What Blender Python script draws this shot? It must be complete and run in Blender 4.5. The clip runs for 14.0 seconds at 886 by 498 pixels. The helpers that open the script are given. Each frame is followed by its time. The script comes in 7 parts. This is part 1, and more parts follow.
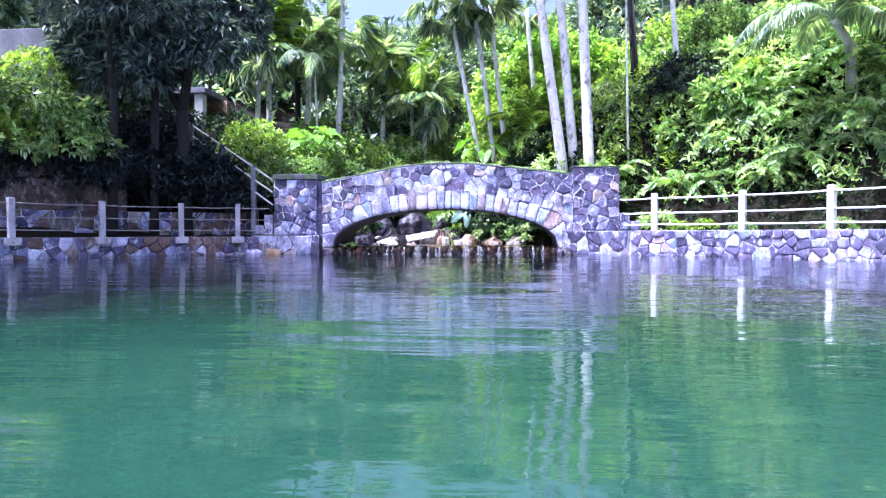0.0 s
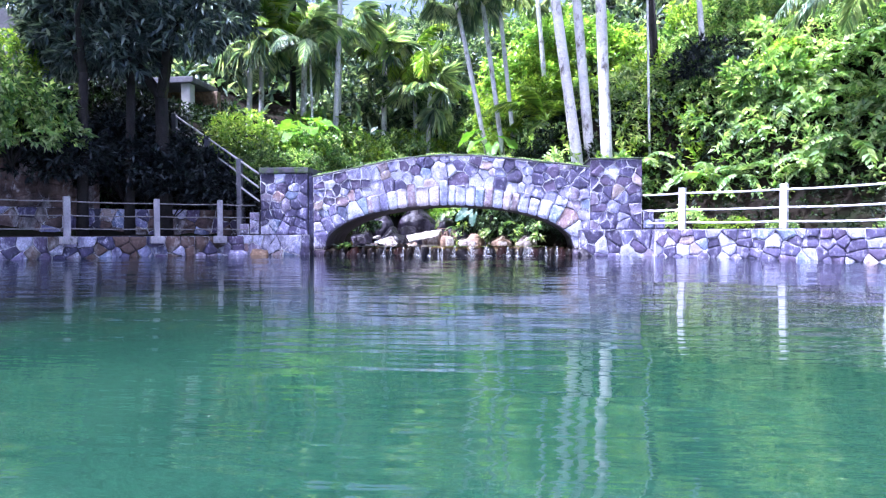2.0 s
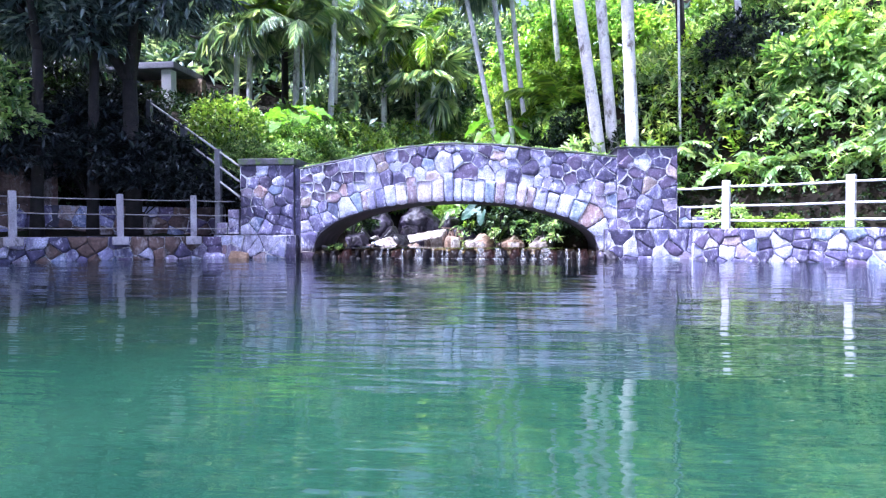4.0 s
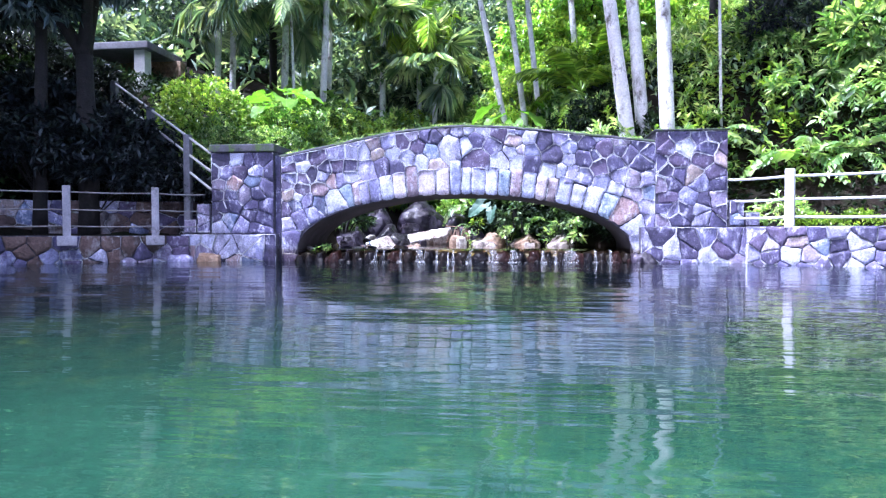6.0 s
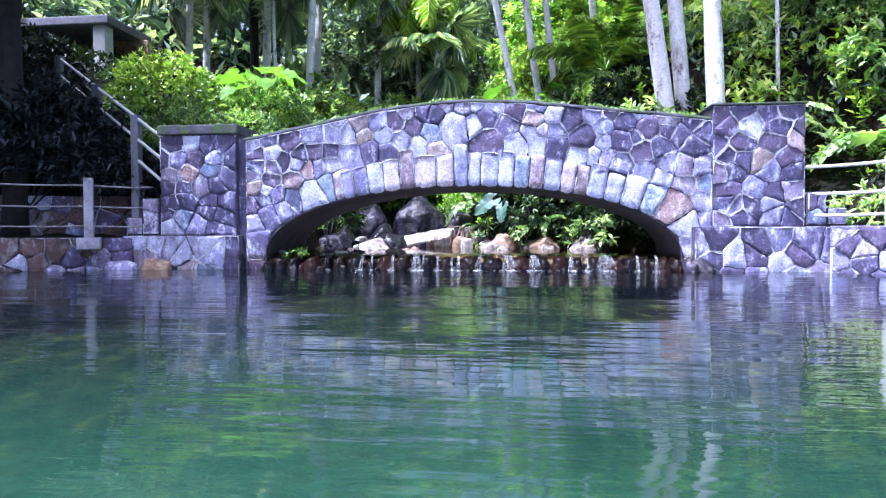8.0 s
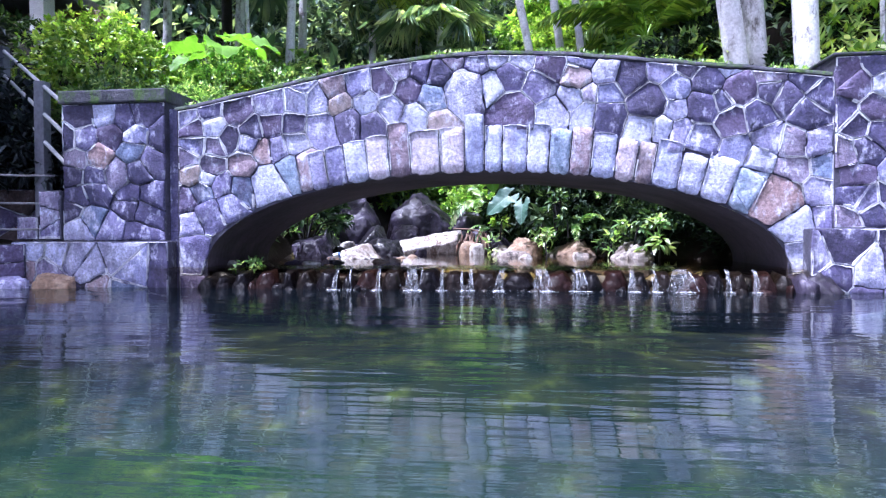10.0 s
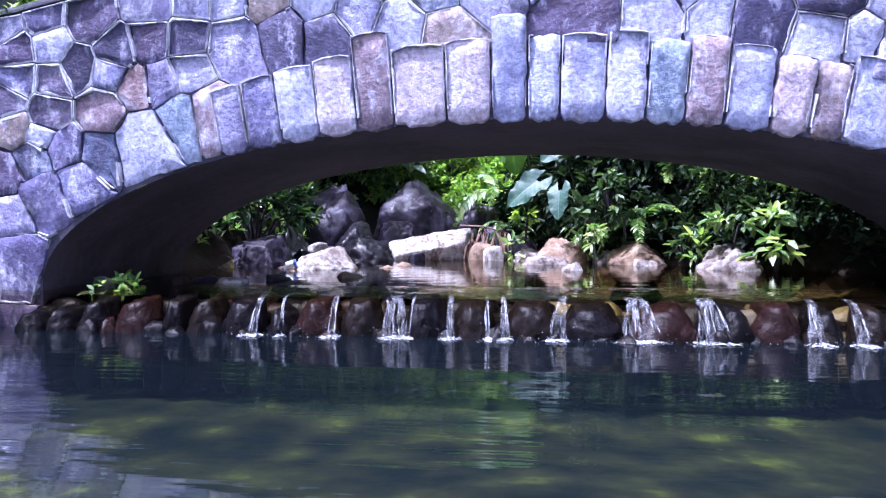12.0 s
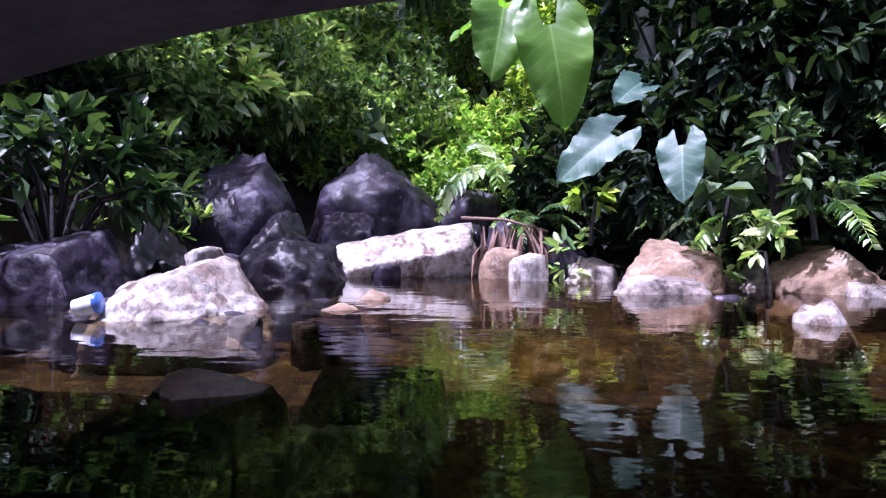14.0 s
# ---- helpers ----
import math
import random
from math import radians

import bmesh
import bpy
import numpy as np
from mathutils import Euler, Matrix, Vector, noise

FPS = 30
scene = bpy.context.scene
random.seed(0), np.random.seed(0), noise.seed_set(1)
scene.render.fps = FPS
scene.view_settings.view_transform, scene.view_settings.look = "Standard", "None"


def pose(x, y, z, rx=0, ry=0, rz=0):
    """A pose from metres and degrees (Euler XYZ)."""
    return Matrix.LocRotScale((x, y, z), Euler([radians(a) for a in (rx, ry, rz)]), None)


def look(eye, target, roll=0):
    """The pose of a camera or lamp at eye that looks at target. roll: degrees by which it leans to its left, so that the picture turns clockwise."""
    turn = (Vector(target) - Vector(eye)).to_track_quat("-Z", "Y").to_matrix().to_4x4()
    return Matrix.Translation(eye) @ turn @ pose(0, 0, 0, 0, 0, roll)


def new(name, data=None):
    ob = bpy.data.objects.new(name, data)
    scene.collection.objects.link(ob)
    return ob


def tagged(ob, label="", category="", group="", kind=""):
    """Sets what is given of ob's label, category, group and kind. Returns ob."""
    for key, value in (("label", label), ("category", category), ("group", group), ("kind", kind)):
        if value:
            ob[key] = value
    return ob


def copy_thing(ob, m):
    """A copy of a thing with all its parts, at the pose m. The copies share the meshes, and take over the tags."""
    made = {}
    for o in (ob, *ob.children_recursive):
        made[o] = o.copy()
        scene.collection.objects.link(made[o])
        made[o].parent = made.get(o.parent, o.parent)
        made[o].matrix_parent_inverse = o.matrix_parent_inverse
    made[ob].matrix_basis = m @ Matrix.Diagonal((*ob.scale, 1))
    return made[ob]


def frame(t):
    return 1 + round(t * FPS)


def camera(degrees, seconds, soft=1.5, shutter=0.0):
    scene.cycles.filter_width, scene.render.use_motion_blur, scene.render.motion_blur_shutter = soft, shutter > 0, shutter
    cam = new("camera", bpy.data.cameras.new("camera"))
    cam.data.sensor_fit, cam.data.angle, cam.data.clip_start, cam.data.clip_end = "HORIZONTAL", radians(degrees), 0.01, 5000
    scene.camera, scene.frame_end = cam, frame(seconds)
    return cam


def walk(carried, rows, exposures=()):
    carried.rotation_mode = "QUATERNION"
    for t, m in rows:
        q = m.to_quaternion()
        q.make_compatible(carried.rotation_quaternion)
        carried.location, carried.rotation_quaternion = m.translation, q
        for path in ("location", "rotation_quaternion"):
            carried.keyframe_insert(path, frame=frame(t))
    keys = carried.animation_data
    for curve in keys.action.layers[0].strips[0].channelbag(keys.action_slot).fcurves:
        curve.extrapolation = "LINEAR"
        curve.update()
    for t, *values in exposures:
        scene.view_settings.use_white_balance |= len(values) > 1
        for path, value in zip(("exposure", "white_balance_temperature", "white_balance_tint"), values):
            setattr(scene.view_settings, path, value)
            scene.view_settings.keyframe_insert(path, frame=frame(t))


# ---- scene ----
# ---- camera and walk ----
cam = camera(69.0, 14.0, soft=1.25)
PATH = [
    (0.00, -0.089, -0.110, 0.584, 88.58, 0.13, 5.68),
    (0.50, -0.105, 0.291, 0.577, 88.56, 0.13, 5.84),
    (1.00, -0.117, 0.706, 0.571, 88.56, 0.12, 5.99),
    (1.50, -0.134, 1.145, 0.566, 88.56, 0.11, 6.14),
    (2.00, -0.167, 1.611, 0.563, 88.58, 0.11, 6.28),
    (2.50, -0.212, 2.100, 0.561, 88.59, 0.11, 6.41),
    (3.00, -0.265, 2.604, 0.560, 88.59, 0.12, 6.52),
    (5.50, -0.654, 5.262, 0.560, 88.55, 0.10, 6.77),
    (6.00, -0.731, 5.793, 0.558, 88.49, 0.10, 6.81),
    (6.50, -0.810, 6.349, 0.556, 88.47, 0.11, 6.84),
    (7.00, -0.881, 6.925, 0.555, 88.44, 0.11, 6.87),
    (9.50, -1.300, 10.183, 0.568, 88.84, 0.19, 7.10),
    (10.00, -1.408, 10.902, 0.576, 88.84, 0.18, 7.14),
    (10.50, -1.505, 11.649, 0.584, 88.83, 0.17, 7.17),
    (11.00, -1.614, 12.407, 0.591, 88.82, 0.16, 7.18),
    (11.50, -1.716, 13.175, 0.594, 88.80, 0.14, 7.18),
    (12.00, -1.848, 14.001, 0.588, 88.72, 0.11, 7.16),
    (12.50, -2.030, 14.884, 0.590, 88.70, 0.08, 7.12),
    (12.60, -2.067, 15.055, 0.588, 88.68, 0.07, 7.12),
    (12.70, -2.109, 15.237, 0.587, 88.68, 0.06, 6.78),
    (12.80, -2.151, 15.421, 0.586, 88.68, 0.06, 5.95),
    (12.90, -2.195, 15.608, 0.585, 88.68, 0.05, 5.15),
    (13.00, -2.240, 15.797, 0.584, 88.68, 0.04, 4.75),
    (13.10, -2.286, 15.989, 0.582, 88.69, 0.03, 4.35),
    (13.20, -2.334, 16.183, 0.580, 88.70, 0.02, 4.20),
    (13.35, -2.407, 16.481, 0.577, 88.72, 0.01, 4.15),
    (13.50, -2.482, 16.786, 0.574, 88.75, -0.01, 4.14),
    (13.60, -2.534, 16.994, 0.571, 88.77, -0.02, 4.25),
    (13.70, -2.586, 17.205, 0.569, 88.80, -0.03, 3.90),
    (13.80, -2.639, 17.420, 0.565, 88.84, -0.04, 3.15),
    (13.90, -2.693, 17.638, 0.562, 88.88, -0.05, 2.60),
    (14.00, -2.748, 17.861, 0.558, 88.92, -0.06, 1.67),
]
EXPOSURE = [(0.0, 1.5, 5050, 27), (6.5, 1.33, 5050, 22), (9.5, 1.1, 5050, 22), (11.0, 0.98, 5030, 28), (12.5, 0.97, 4950, 35), (13.2, 0.94, 4950, 43), (14.0, 0.8, 5150, 41)]
walk(cam, [(t, pose(x, y, z, rx, ry, rz)) for t, x, y, z, rx, ry, rz in PATH], EXPOSURE)

# ---- light ----
SUN_EL, SUN_AZ = 71.0, 238.0   # elevation; compass angle from +y, clockwise
world = bpy.data.worlds.new("sky")
scene.world = world
world.use_nodes = True
wn = world.node_tree.nodes
sky = wn.new("ShaderNodeTexSky")
sky.sky_type = "NISHITA"
sky.sun_disc = False
sky.dust_density = 10.0
sky.sun_elevation = radians(SUN_EL)
sky.sun_rotation = radians(SUN_AZ)
wn["Background"].inputs["Strength"].default_value = 0.15
world.node_tree.links.new(sky.outputs[0], wn["Background"].inputs[0])
sun_to = Vector((math.sin(radians(SUN_AZ)) * math.cos(radians(SUN_EL)), math.cos(radians(SUN_AZ)) * math.cos(radians(SUN_EL)), math.sin(radians(SUN_EL))))
sun = new("sun", bpy.data.lights.new("sun", "SUN"))
sun.data.energy = 5.0
sun.data.angle = radians(0.5)
sun.data.color = (1.0, 0.96, 0.9)
sun.matrix_world = look(sun_to * 60, (0, 0, 0))


# ---- materials ----
def node_material(name):
    m = bpy.data.materials.new(name)
    m.use_nodes = True
    nt = m.node_tree
    return m, nt, nt.nodes["Principled BSDF"], lambda kind: nt.nodes.new("ShaderNode" + kind), nt.links.new


def ramp(make, stops, constant=False):
    r = make("ValToRGB")
    e = r.color_ramp.elements
    while len(e) < len(stops):
        e.new(0.5)
    for el, (p, c) in zip(e, stops):
        el.position, el.color = p, (*c, 1)
    if constant:
        r.color_ramp.interpolation = "CONSTANT"
    return r


def surface(name, cols, scale=2.0, fine=25.0, rough=0.85, bump=0.4, dist=0.02, rand="", palette=None, blend=0.6, wear=None, wear_at=0.62, wear_scale=3.0, stain=None, stain_at=0.55, stain_scale=1.1, grain_dark=0.8, grain_light=1.17):
    """Mineral or wooden surface: a palette by piece, mottled at two scales, with fine relief and stains of their own shape."""
    m, nt, bsdf, make, link = node_material(name)
    geo = make("NewGeometry")
    n1, n2 = make("TexNoise"), make("TexNoise")
    for n, s, d in ((n1, scale, 5.0), (n2, fine, 6.0)):
        n.inputs["Scale"].default_value, n.inputs["Detail"].default_value = s, d
        n.inputs["Roughness"].default_value = 0.62
        link(geo.outputs["Position"], n.inputs["Vector"])
    k = len(cols) - 1
    base = ramp(make, [(0.3 + 0.4 * i / max(k, 1), c) for i, c in enumerate(cols)])
    link(n1.outputs["Fac"], base.inputs[0])
    col = base.outputs[0]
    if palette:
        src = make("ObjectInfo").outputs["Random"] if rand == "object" else geo.outputs["Random Per Island"]
        pal = ramp(make, [(i / len(palette), c) for i, c in enumerate(palette)], True)
        link(src, pal.inputs[0])
        mix = make("Mix")
        mix.data_type = "RGBA"
        mix.inputs[0].default_value = blend
        link(col, mix.inputs[6]), link(pal.outputs[0], mix.inputs[7])
        col = mix.outputs[2]
    if wear:
        n3 = make("TexNoise")
        n3.inputs["Scale"].default_value, n3.inputs["Detail"].default_value, n3.inputs["Roughness"].default_value = wear_scale, 9.0, 0.7
        run = make("Mapping")
        run.inputs["Scale"].default_value = (1.0, 1.0, 0.6)
        link(geo.outputs["Position"], run.inputs[0]), link(run.outputs[0], n3.inputs["Vector"])
        lim = ramp(make, [(wear_at - 0.05, (0, 0, 0)), (wear_at + 0.07, (1, 1, 1))])
        link(n3.outputs["Fac"], lim.inputs[0])
        mix = make("Mix")
        mix.data_type = "RGBA"
        link(lim.outputs[0], mix.inputs[0]), link(col, mix.inputs[6])
        mix.inputs[7].default_value = (*wear, 1)
        col = mix.outputs[2]
    if stain:
        mp = make("Mapping")
        mp.inputs["Scale"].default_value = (1.0, 1.0, 0.45)
        n4 = make("TexNoise")
        n4.inputs["Scale"].default_value, n4.inputs["Detail"].default_value, n4.inputs["Roughness"].default_value = stain_scale, 8.0, 0.68
        link(geo.outputs["Position"], mp.inputs[0]), link(mp.outputs[0], n4.inputs["Vector"])
        lim = ramp(make, [(stain_at - 0.06, (0, 0, 0)), (stain_at + 0.1, (0.8, 0.8, 0.8))])
        link(n4.outputs["Fac"], lim.inputs[0])
        mix = make("Mix")
        mix.data_type = "RGBA"
        link(lim.outputs[0], mix.inputs[0]), link(col, mix.inputs[6])
        mix.inputs[7].default_value = (*stain, 1)
        col = mix.outputs[2]
    grain = ramp(make, [(0.34, (grain_dark,) * 3), (0.66, (grain_light,) * 3)])
    link(n2.outputs["Fac"], grain.inputs[0])
    mul = make("Mix")
    mul.data_type, mul.blend_type = "RGBA", "MULTIPLY"
    mul.inputs[0].default_value = 1.0
    link(col, mul.inputs[6]), link(grain.outputs[0], mul.inputs[7])
    link(mul.outputs[2], bsdf.inputs["Base Color"])
    bsdf.inputs["Roughness"].default_value = rough
    if bump:
        b = make("Bump")
        b.inputs["Strength"].default_value, b.inputs["Distance"].default_value = bump, dist
        link(n2.outputs["Fac"], b.inputs["Height"]), link(b.outputs[0], bsdf.inputs["Normal"])
    return m


def leafy(name, cols, rough=0.42, glow=0.35, spec=0.5):
    """Foliage: hue by leaf, light through the blade."""
    m, nt, bsdf, make, link = node_material(name)
    geo = make("NewGeometry")
    r = ramp(make, [(i / max(len(cols) - 1, 1), c) for i, c in enumerate(cols)])
    link(geo.outputs["Random Per Island"], r.inputs[0])
    n = make("TexNoise")
    n.inputs["Scale"].default_value, n.inputs["Detail"].default_value = 1.1, 3.0
    link(geo.outputs["Position"], n.inputs["Vector"])
    g = ramp(make, [(0.3, (0.45, 0.5, 0.55)), (0.72, (1.45, 1.35, 1.2))])
    link(n.outputs["Fac"], g.inputs[0])
    mul = make("Mix")
    mul.data_type, mul.blend_type = "RGBA", "MULTIPLY"
    mul.inputs[0].default_value = 1.0
    link(r.outputs[0], mul.inputs[6]), link(g.outputs[0], mul.inputs[7])
    link(mul.outputs[2], bsdf.inputs["Base Color"])
    bsdf.inputs["Roughness"].default_value = rough
    bsdf.inputs["Specular IOR Level"].default_value = spec
    tr = make("BsdfTranslucent")
    warm = make("Mix")
    warm.data_type, warm.blend_type = "RGBA", "MULTIPLY"
    warm.inputs[0].default_value = 1.0
    warm.inputs[7].default_value = (1.5, 1.6, 0.5, 1)
    link(mul.outputs[2], warm.inputs[6]), link(warm.outputs[2], tr.inputs[0])
    mx = make("MixShader")
    mx.inputs[0].default_value = glow
    link(bsdf.outputs[0], mx.inputs[1]), link(tr.outputs[0], mx.inputs[2])
    link(mx.outputs[0], nt.nodes["Material Output"].inputs[0])
    return m


def water_material(name, tint, stretch, height, murk=None, murk_part=0.0, rough=0.02, ior=1.4):
    """Clear or cloudy water: a mirror at a slant, see-through from above, with low wind ripples."""
    m, nt, bsdf, make, link = node_material(name)
    nt.nodes.remove(bsdf)
    geo = make("NewGeometry")
    heights = []
    for sx, sy, sc, amp in stretch:
        mp = make("Mapping")
        mp.inputs["Scale"].default_value = (sx, sy, 1)
        n = make("TexNoise")
        n.inputs["Scale"].default_value, n.inputs["Detail"].default_value = sc, 2.0
        link(geo.outputs["Position"], mp.inputs[0]), link(mp.outputs[0], n.inputs["Vector"])
        ml = make("Math")
        ml.operation = "MULTIPLY"
        ml.inputs[1].default_value = amp
        link(n.outputs["Fac"], ml.inputs[0])
        heights.append(ml.outputs[0])
    total = heights[0]
    for h in heights[1:]:
        ad = make("Math")
        link(total, ad.inputs[0]), link(h, ad.inputs[1])
        total = ad.outputs[0]
    b = make("Bump")
    b.inputs["Strength"].default_value, b.inputs["Distance"].default_value = 1.0, height
    link(total, b.inputs["Height"])
    fr = make("Fresnel")
    fr.inputs["IOR"].default_value = ior
    link(b.outputs[0], fr.inputs["Normal"])
    gl = make("BsdfGlossy")
    gl.inputs["Roughness"].default_value = rough
    link(b.outputs[0], gl.inputs["Normal"])
    tp = make("BsdfTransparent")
    tp.inputs[0].default_value = (*tint, 1)
    body = tp.outputs[0]
    if murk:
        df = make("BsdfDiffuse")
        df.inputs[0].default_value = (*murk, 1)
        mb = make("MixShader")
        mb.inputs[0].default_value = murk_part
        link(body, mb.inputs[1]), link(df.outputs[0], mb.inputs[2])
        body = mb.outputs[0]
    mx = make("MixShader")
    link(fr.outputs[0], mx.inputs[0]), link(body, mx.inputs[1]), link(gl.outputs[0], mx.inputs[2])
    link(mx.outputs[0], nt.nodes["Material Output"].inputs[0])
    return m


# stone colours hold part of the violet cast of skylight and white balance
STONE_PALETTE = [(0.26, 0.27, 0.47), (0.34, 0.32, 0.52), (0.13, 0.11, 0.23), (0.42, 0.42, 0.62), (0.2, 0.18, 0.34), (0.3, 0.25, 0.35), (0.16, 0.22, 0.36), (0.22, 0.22, 0.41), (0.48, 0.48, 0.66), (0.16, 0.14, 0.28), (0.31, 0.25, 0.31), (0.2, 0.27, 0.41)]
STONE_GRAIN = dict(grain_dark=0.62, grain_light=1.34)
M_STONE = surface("wall_stone", [(0.08, 0.07, 0.17), (0.22, 0.21, 0.42), (0.3, 0.29, 0.5), (0.54, 0.54, 0.78)], 4.5, 38.0, 0.78, 0.7, 0.02, "object", STONE_PALETTE, 0.68, (0.7, 0.7, 0.9), 0.56, 7.0, (0.045, 0.036, 0.095), 0.535, 2.3, **STONE_GRAIN)
M_OCHRE = surface("ochre_stone", [(0.17, 0.12, 0.15), (0.33, 0.26, 0.3), (0.5, 0.44, 0.5)], 7.0, 34.0, 0.8, 0.6, 0.02, "object", [(0.32, 0.2, 0.19), (0.42, 0.33, 0.36), (0.4, 0.33, 0.28), (0.3, 0.22, 0.28)], 0.5, (0.6, 0.58, 0.74), 0.565, 9.0, stain=(0.08, 0.06, 0.11), stain_at=0.55, stain_scale=2.0, **STONE_GRAIN)
M_ROSE = surface("rose_stone", [(0.32, 0.28, 0.38), (0.46, 0.41, 0.53), (0.62, 0.59, 0.72)], 7.0, 34.0, 0.8, 0.6, 0.02, "object", [(0.46, 0.37, 0.42), (0.4, 0.35, 0.47), (0.52, 0.46, 0.55)], 0.5, (0.3, 0.2, 0.22), 0.6, 9.0, stain=(0.72, 0.71, 0.85), stain_at=0.57, stain_scale=3.0, **STONE_GRAIN)
M_DARK = surface("dark_stone", [(0.032, 0.028, 0.075), (0.085, 0.075, 0.175), (0.19, 0.175, 0.33)], 6.0, 34.0, 0.72, 0.6, 0.02, "object", [(0.045, 0.042, 0.1), (0.11, 0.095, 0.21), (0.13, 0.09, 0.16), (0.08, 0.075, 0.17), (0.065, 0.055, 0.11)], 0.5, (0.5, 0.49, 0.7), 0.59, 8.0, stain=(0.03, 0.024, 0.06), stain_at=0.54, **STONE_GRAIN)
M_PALE = surface("pale_stone", [(0.36, 0.37, 0.57), (0.64, 0.65, 0.86)], 7.0, 34.0, 0.8, 0.6, 0.02, wear=(0.24, 0.24, 0.4), wear_at=0.58, wear_scale=9.0, stain=(0.15, 0.13, 0.24), stain_at=0.6, stain_scale=2.2, **STONE_GRAIN)
M_BLUE_STONE = surface("blue_grey_stone", [(0.2, 0.21, 0.38), (0.36, 0.38, 0.6), (0.52, 0.55, 0.78)], 6.0, 34.0, 0.8, 0.6, 0.02, wear=(0.66, 0.67, 0.86), wear_at=0.58, wear_scale=7.0, stain=(0.34, 0.3, 0.4), stain_at=0.58, stain_scale=3.0, **STONE_GRAIN)
M_TEAL = surface("teal_stone", [(0.16, 0.21, 0.32), (0.28, 0.34, 0.48), (0.44, 0.49, 0.66)], 9.0, 34.0, 0.78, 0.6, 0.02, wear=(0.1, 0.12, 0.22), wear_at=0.57, wear_scale=13.0, stain=(0.52, 0.56, 0.74), stain_at=0.57, stain_scale=5.0, **STONE_GRAIN)
M_MORTAR = surface("lime_mortar", [(0.5, 0.5, 0.58), (0.84, 0.84, 0.92)], 4.0, 40.0, 0.9, 0.7, 0.02, wear=(0.16, 0.15, 0.26), wear_at=0.56, wear_scale=6.0, stain=(0.05, 0.045, 0.09), stain_at=0.54, stain_scale=1.9)
# dark core colour stands in for shadow lines and cracks beside the pointing
M_JOINT = surface("shadow_dark_joint", [(0.03, 0.027, 0.045), (0.1, 0.095, 0.14)], 4.0, 40.0, 0.95, 0.6, 0.02, wear=(0.3, 0.3, 0.38), wear_at=0.62, wear_scale=5.0)
M_COPING = surface("mossy_coping", [(0.04, 0.04, 0.055), (0.12, 0.115, 0.15)], 2.2, 30.0, 0.95, 0.8, 0.02, wear=(0.07, 0.12, 0.03), wear_at=0.54, wear_scale=3.5)
# concrete darkened below its own grey: part of the arch's shade
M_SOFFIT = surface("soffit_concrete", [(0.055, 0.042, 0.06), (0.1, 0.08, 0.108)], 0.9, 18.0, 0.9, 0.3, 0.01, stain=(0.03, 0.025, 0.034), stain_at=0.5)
M_GREYCONCRETE = surface("grey_concrete", [(0.12, 0.12, 0.15), (0.26, 0.26, 0.31)], 0.9, 18.0, 0.9, 0.3, 0.01, stain=(0.08, 0.08, 0.1), stain_at=0.55)
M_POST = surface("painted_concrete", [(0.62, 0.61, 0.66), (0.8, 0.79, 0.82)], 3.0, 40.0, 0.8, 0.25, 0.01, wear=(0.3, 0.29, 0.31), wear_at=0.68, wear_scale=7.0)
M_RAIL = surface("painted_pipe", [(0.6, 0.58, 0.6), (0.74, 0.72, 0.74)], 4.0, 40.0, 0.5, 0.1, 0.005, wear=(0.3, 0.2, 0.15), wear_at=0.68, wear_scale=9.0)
# darker copies of post and rail: the walkway's shade is in the colour
M_SHADEPOST = surface("shade_grey_concrete", [(0.24, 0.23, 0.29), (0.42, 0.41, 0.5)], 3.0, 40.0, 0.85, 0.4, 0.01, wear=(0.1, 0.095, 0.11), wear_at=0.6, wear_scale=6.0)
M_SHADERAIL = surface("shade_grey_pipe", [(0.14, 0.13, 0.15), (0.28, 0.27, 0.3)], 4.0, 40.0, 0.6, 0.2, 0.005, wear=(0.12, 0.07, 0.05), wear_at=0.6, wear_scale=9.0)
# brown rubble for the left walls, its tone lowered to hold their shade
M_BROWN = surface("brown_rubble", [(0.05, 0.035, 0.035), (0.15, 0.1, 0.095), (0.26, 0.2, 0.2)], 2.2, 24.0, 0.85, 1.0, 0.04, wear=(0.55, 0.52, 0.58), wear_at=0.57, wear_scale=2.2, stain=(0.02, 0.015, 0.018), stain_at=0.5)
# near-black soil: shadowed gaps between plants are put into its colour
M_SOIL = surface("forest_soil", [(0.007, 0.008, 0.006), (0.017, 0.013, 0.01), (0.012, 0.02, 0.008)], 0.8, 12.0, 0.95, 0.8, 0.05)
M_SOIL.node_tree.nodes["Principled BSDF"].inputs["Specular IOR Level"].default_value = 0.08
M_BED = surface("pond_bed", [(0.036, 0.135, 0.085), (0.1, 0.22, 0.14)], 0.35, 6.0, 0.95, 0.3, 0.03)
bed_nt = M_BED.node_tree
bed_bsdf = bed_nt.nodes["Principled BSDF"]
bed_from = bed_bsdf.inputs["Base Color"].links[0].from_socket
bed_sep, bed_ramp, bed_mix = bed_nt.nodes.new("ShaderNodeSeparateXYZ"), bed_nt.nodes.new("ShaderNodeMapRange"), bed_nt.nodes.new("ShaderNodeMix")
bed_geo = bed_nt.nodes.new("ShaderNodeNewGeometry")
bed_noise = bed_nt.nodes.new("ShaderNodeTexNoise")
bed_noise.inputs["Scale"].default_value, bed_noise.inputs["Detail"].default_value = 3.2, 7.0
# gravel near the weir; darkness before the arch is painted in by y
bed_dark_gravel = bed_nt.nodes.new("ShaderNodeValToRGB")
bed_dark_gravel.color_ramp.elements.new(0.5), bed_dark_gravel.color_ramp.elements.new(0.5)
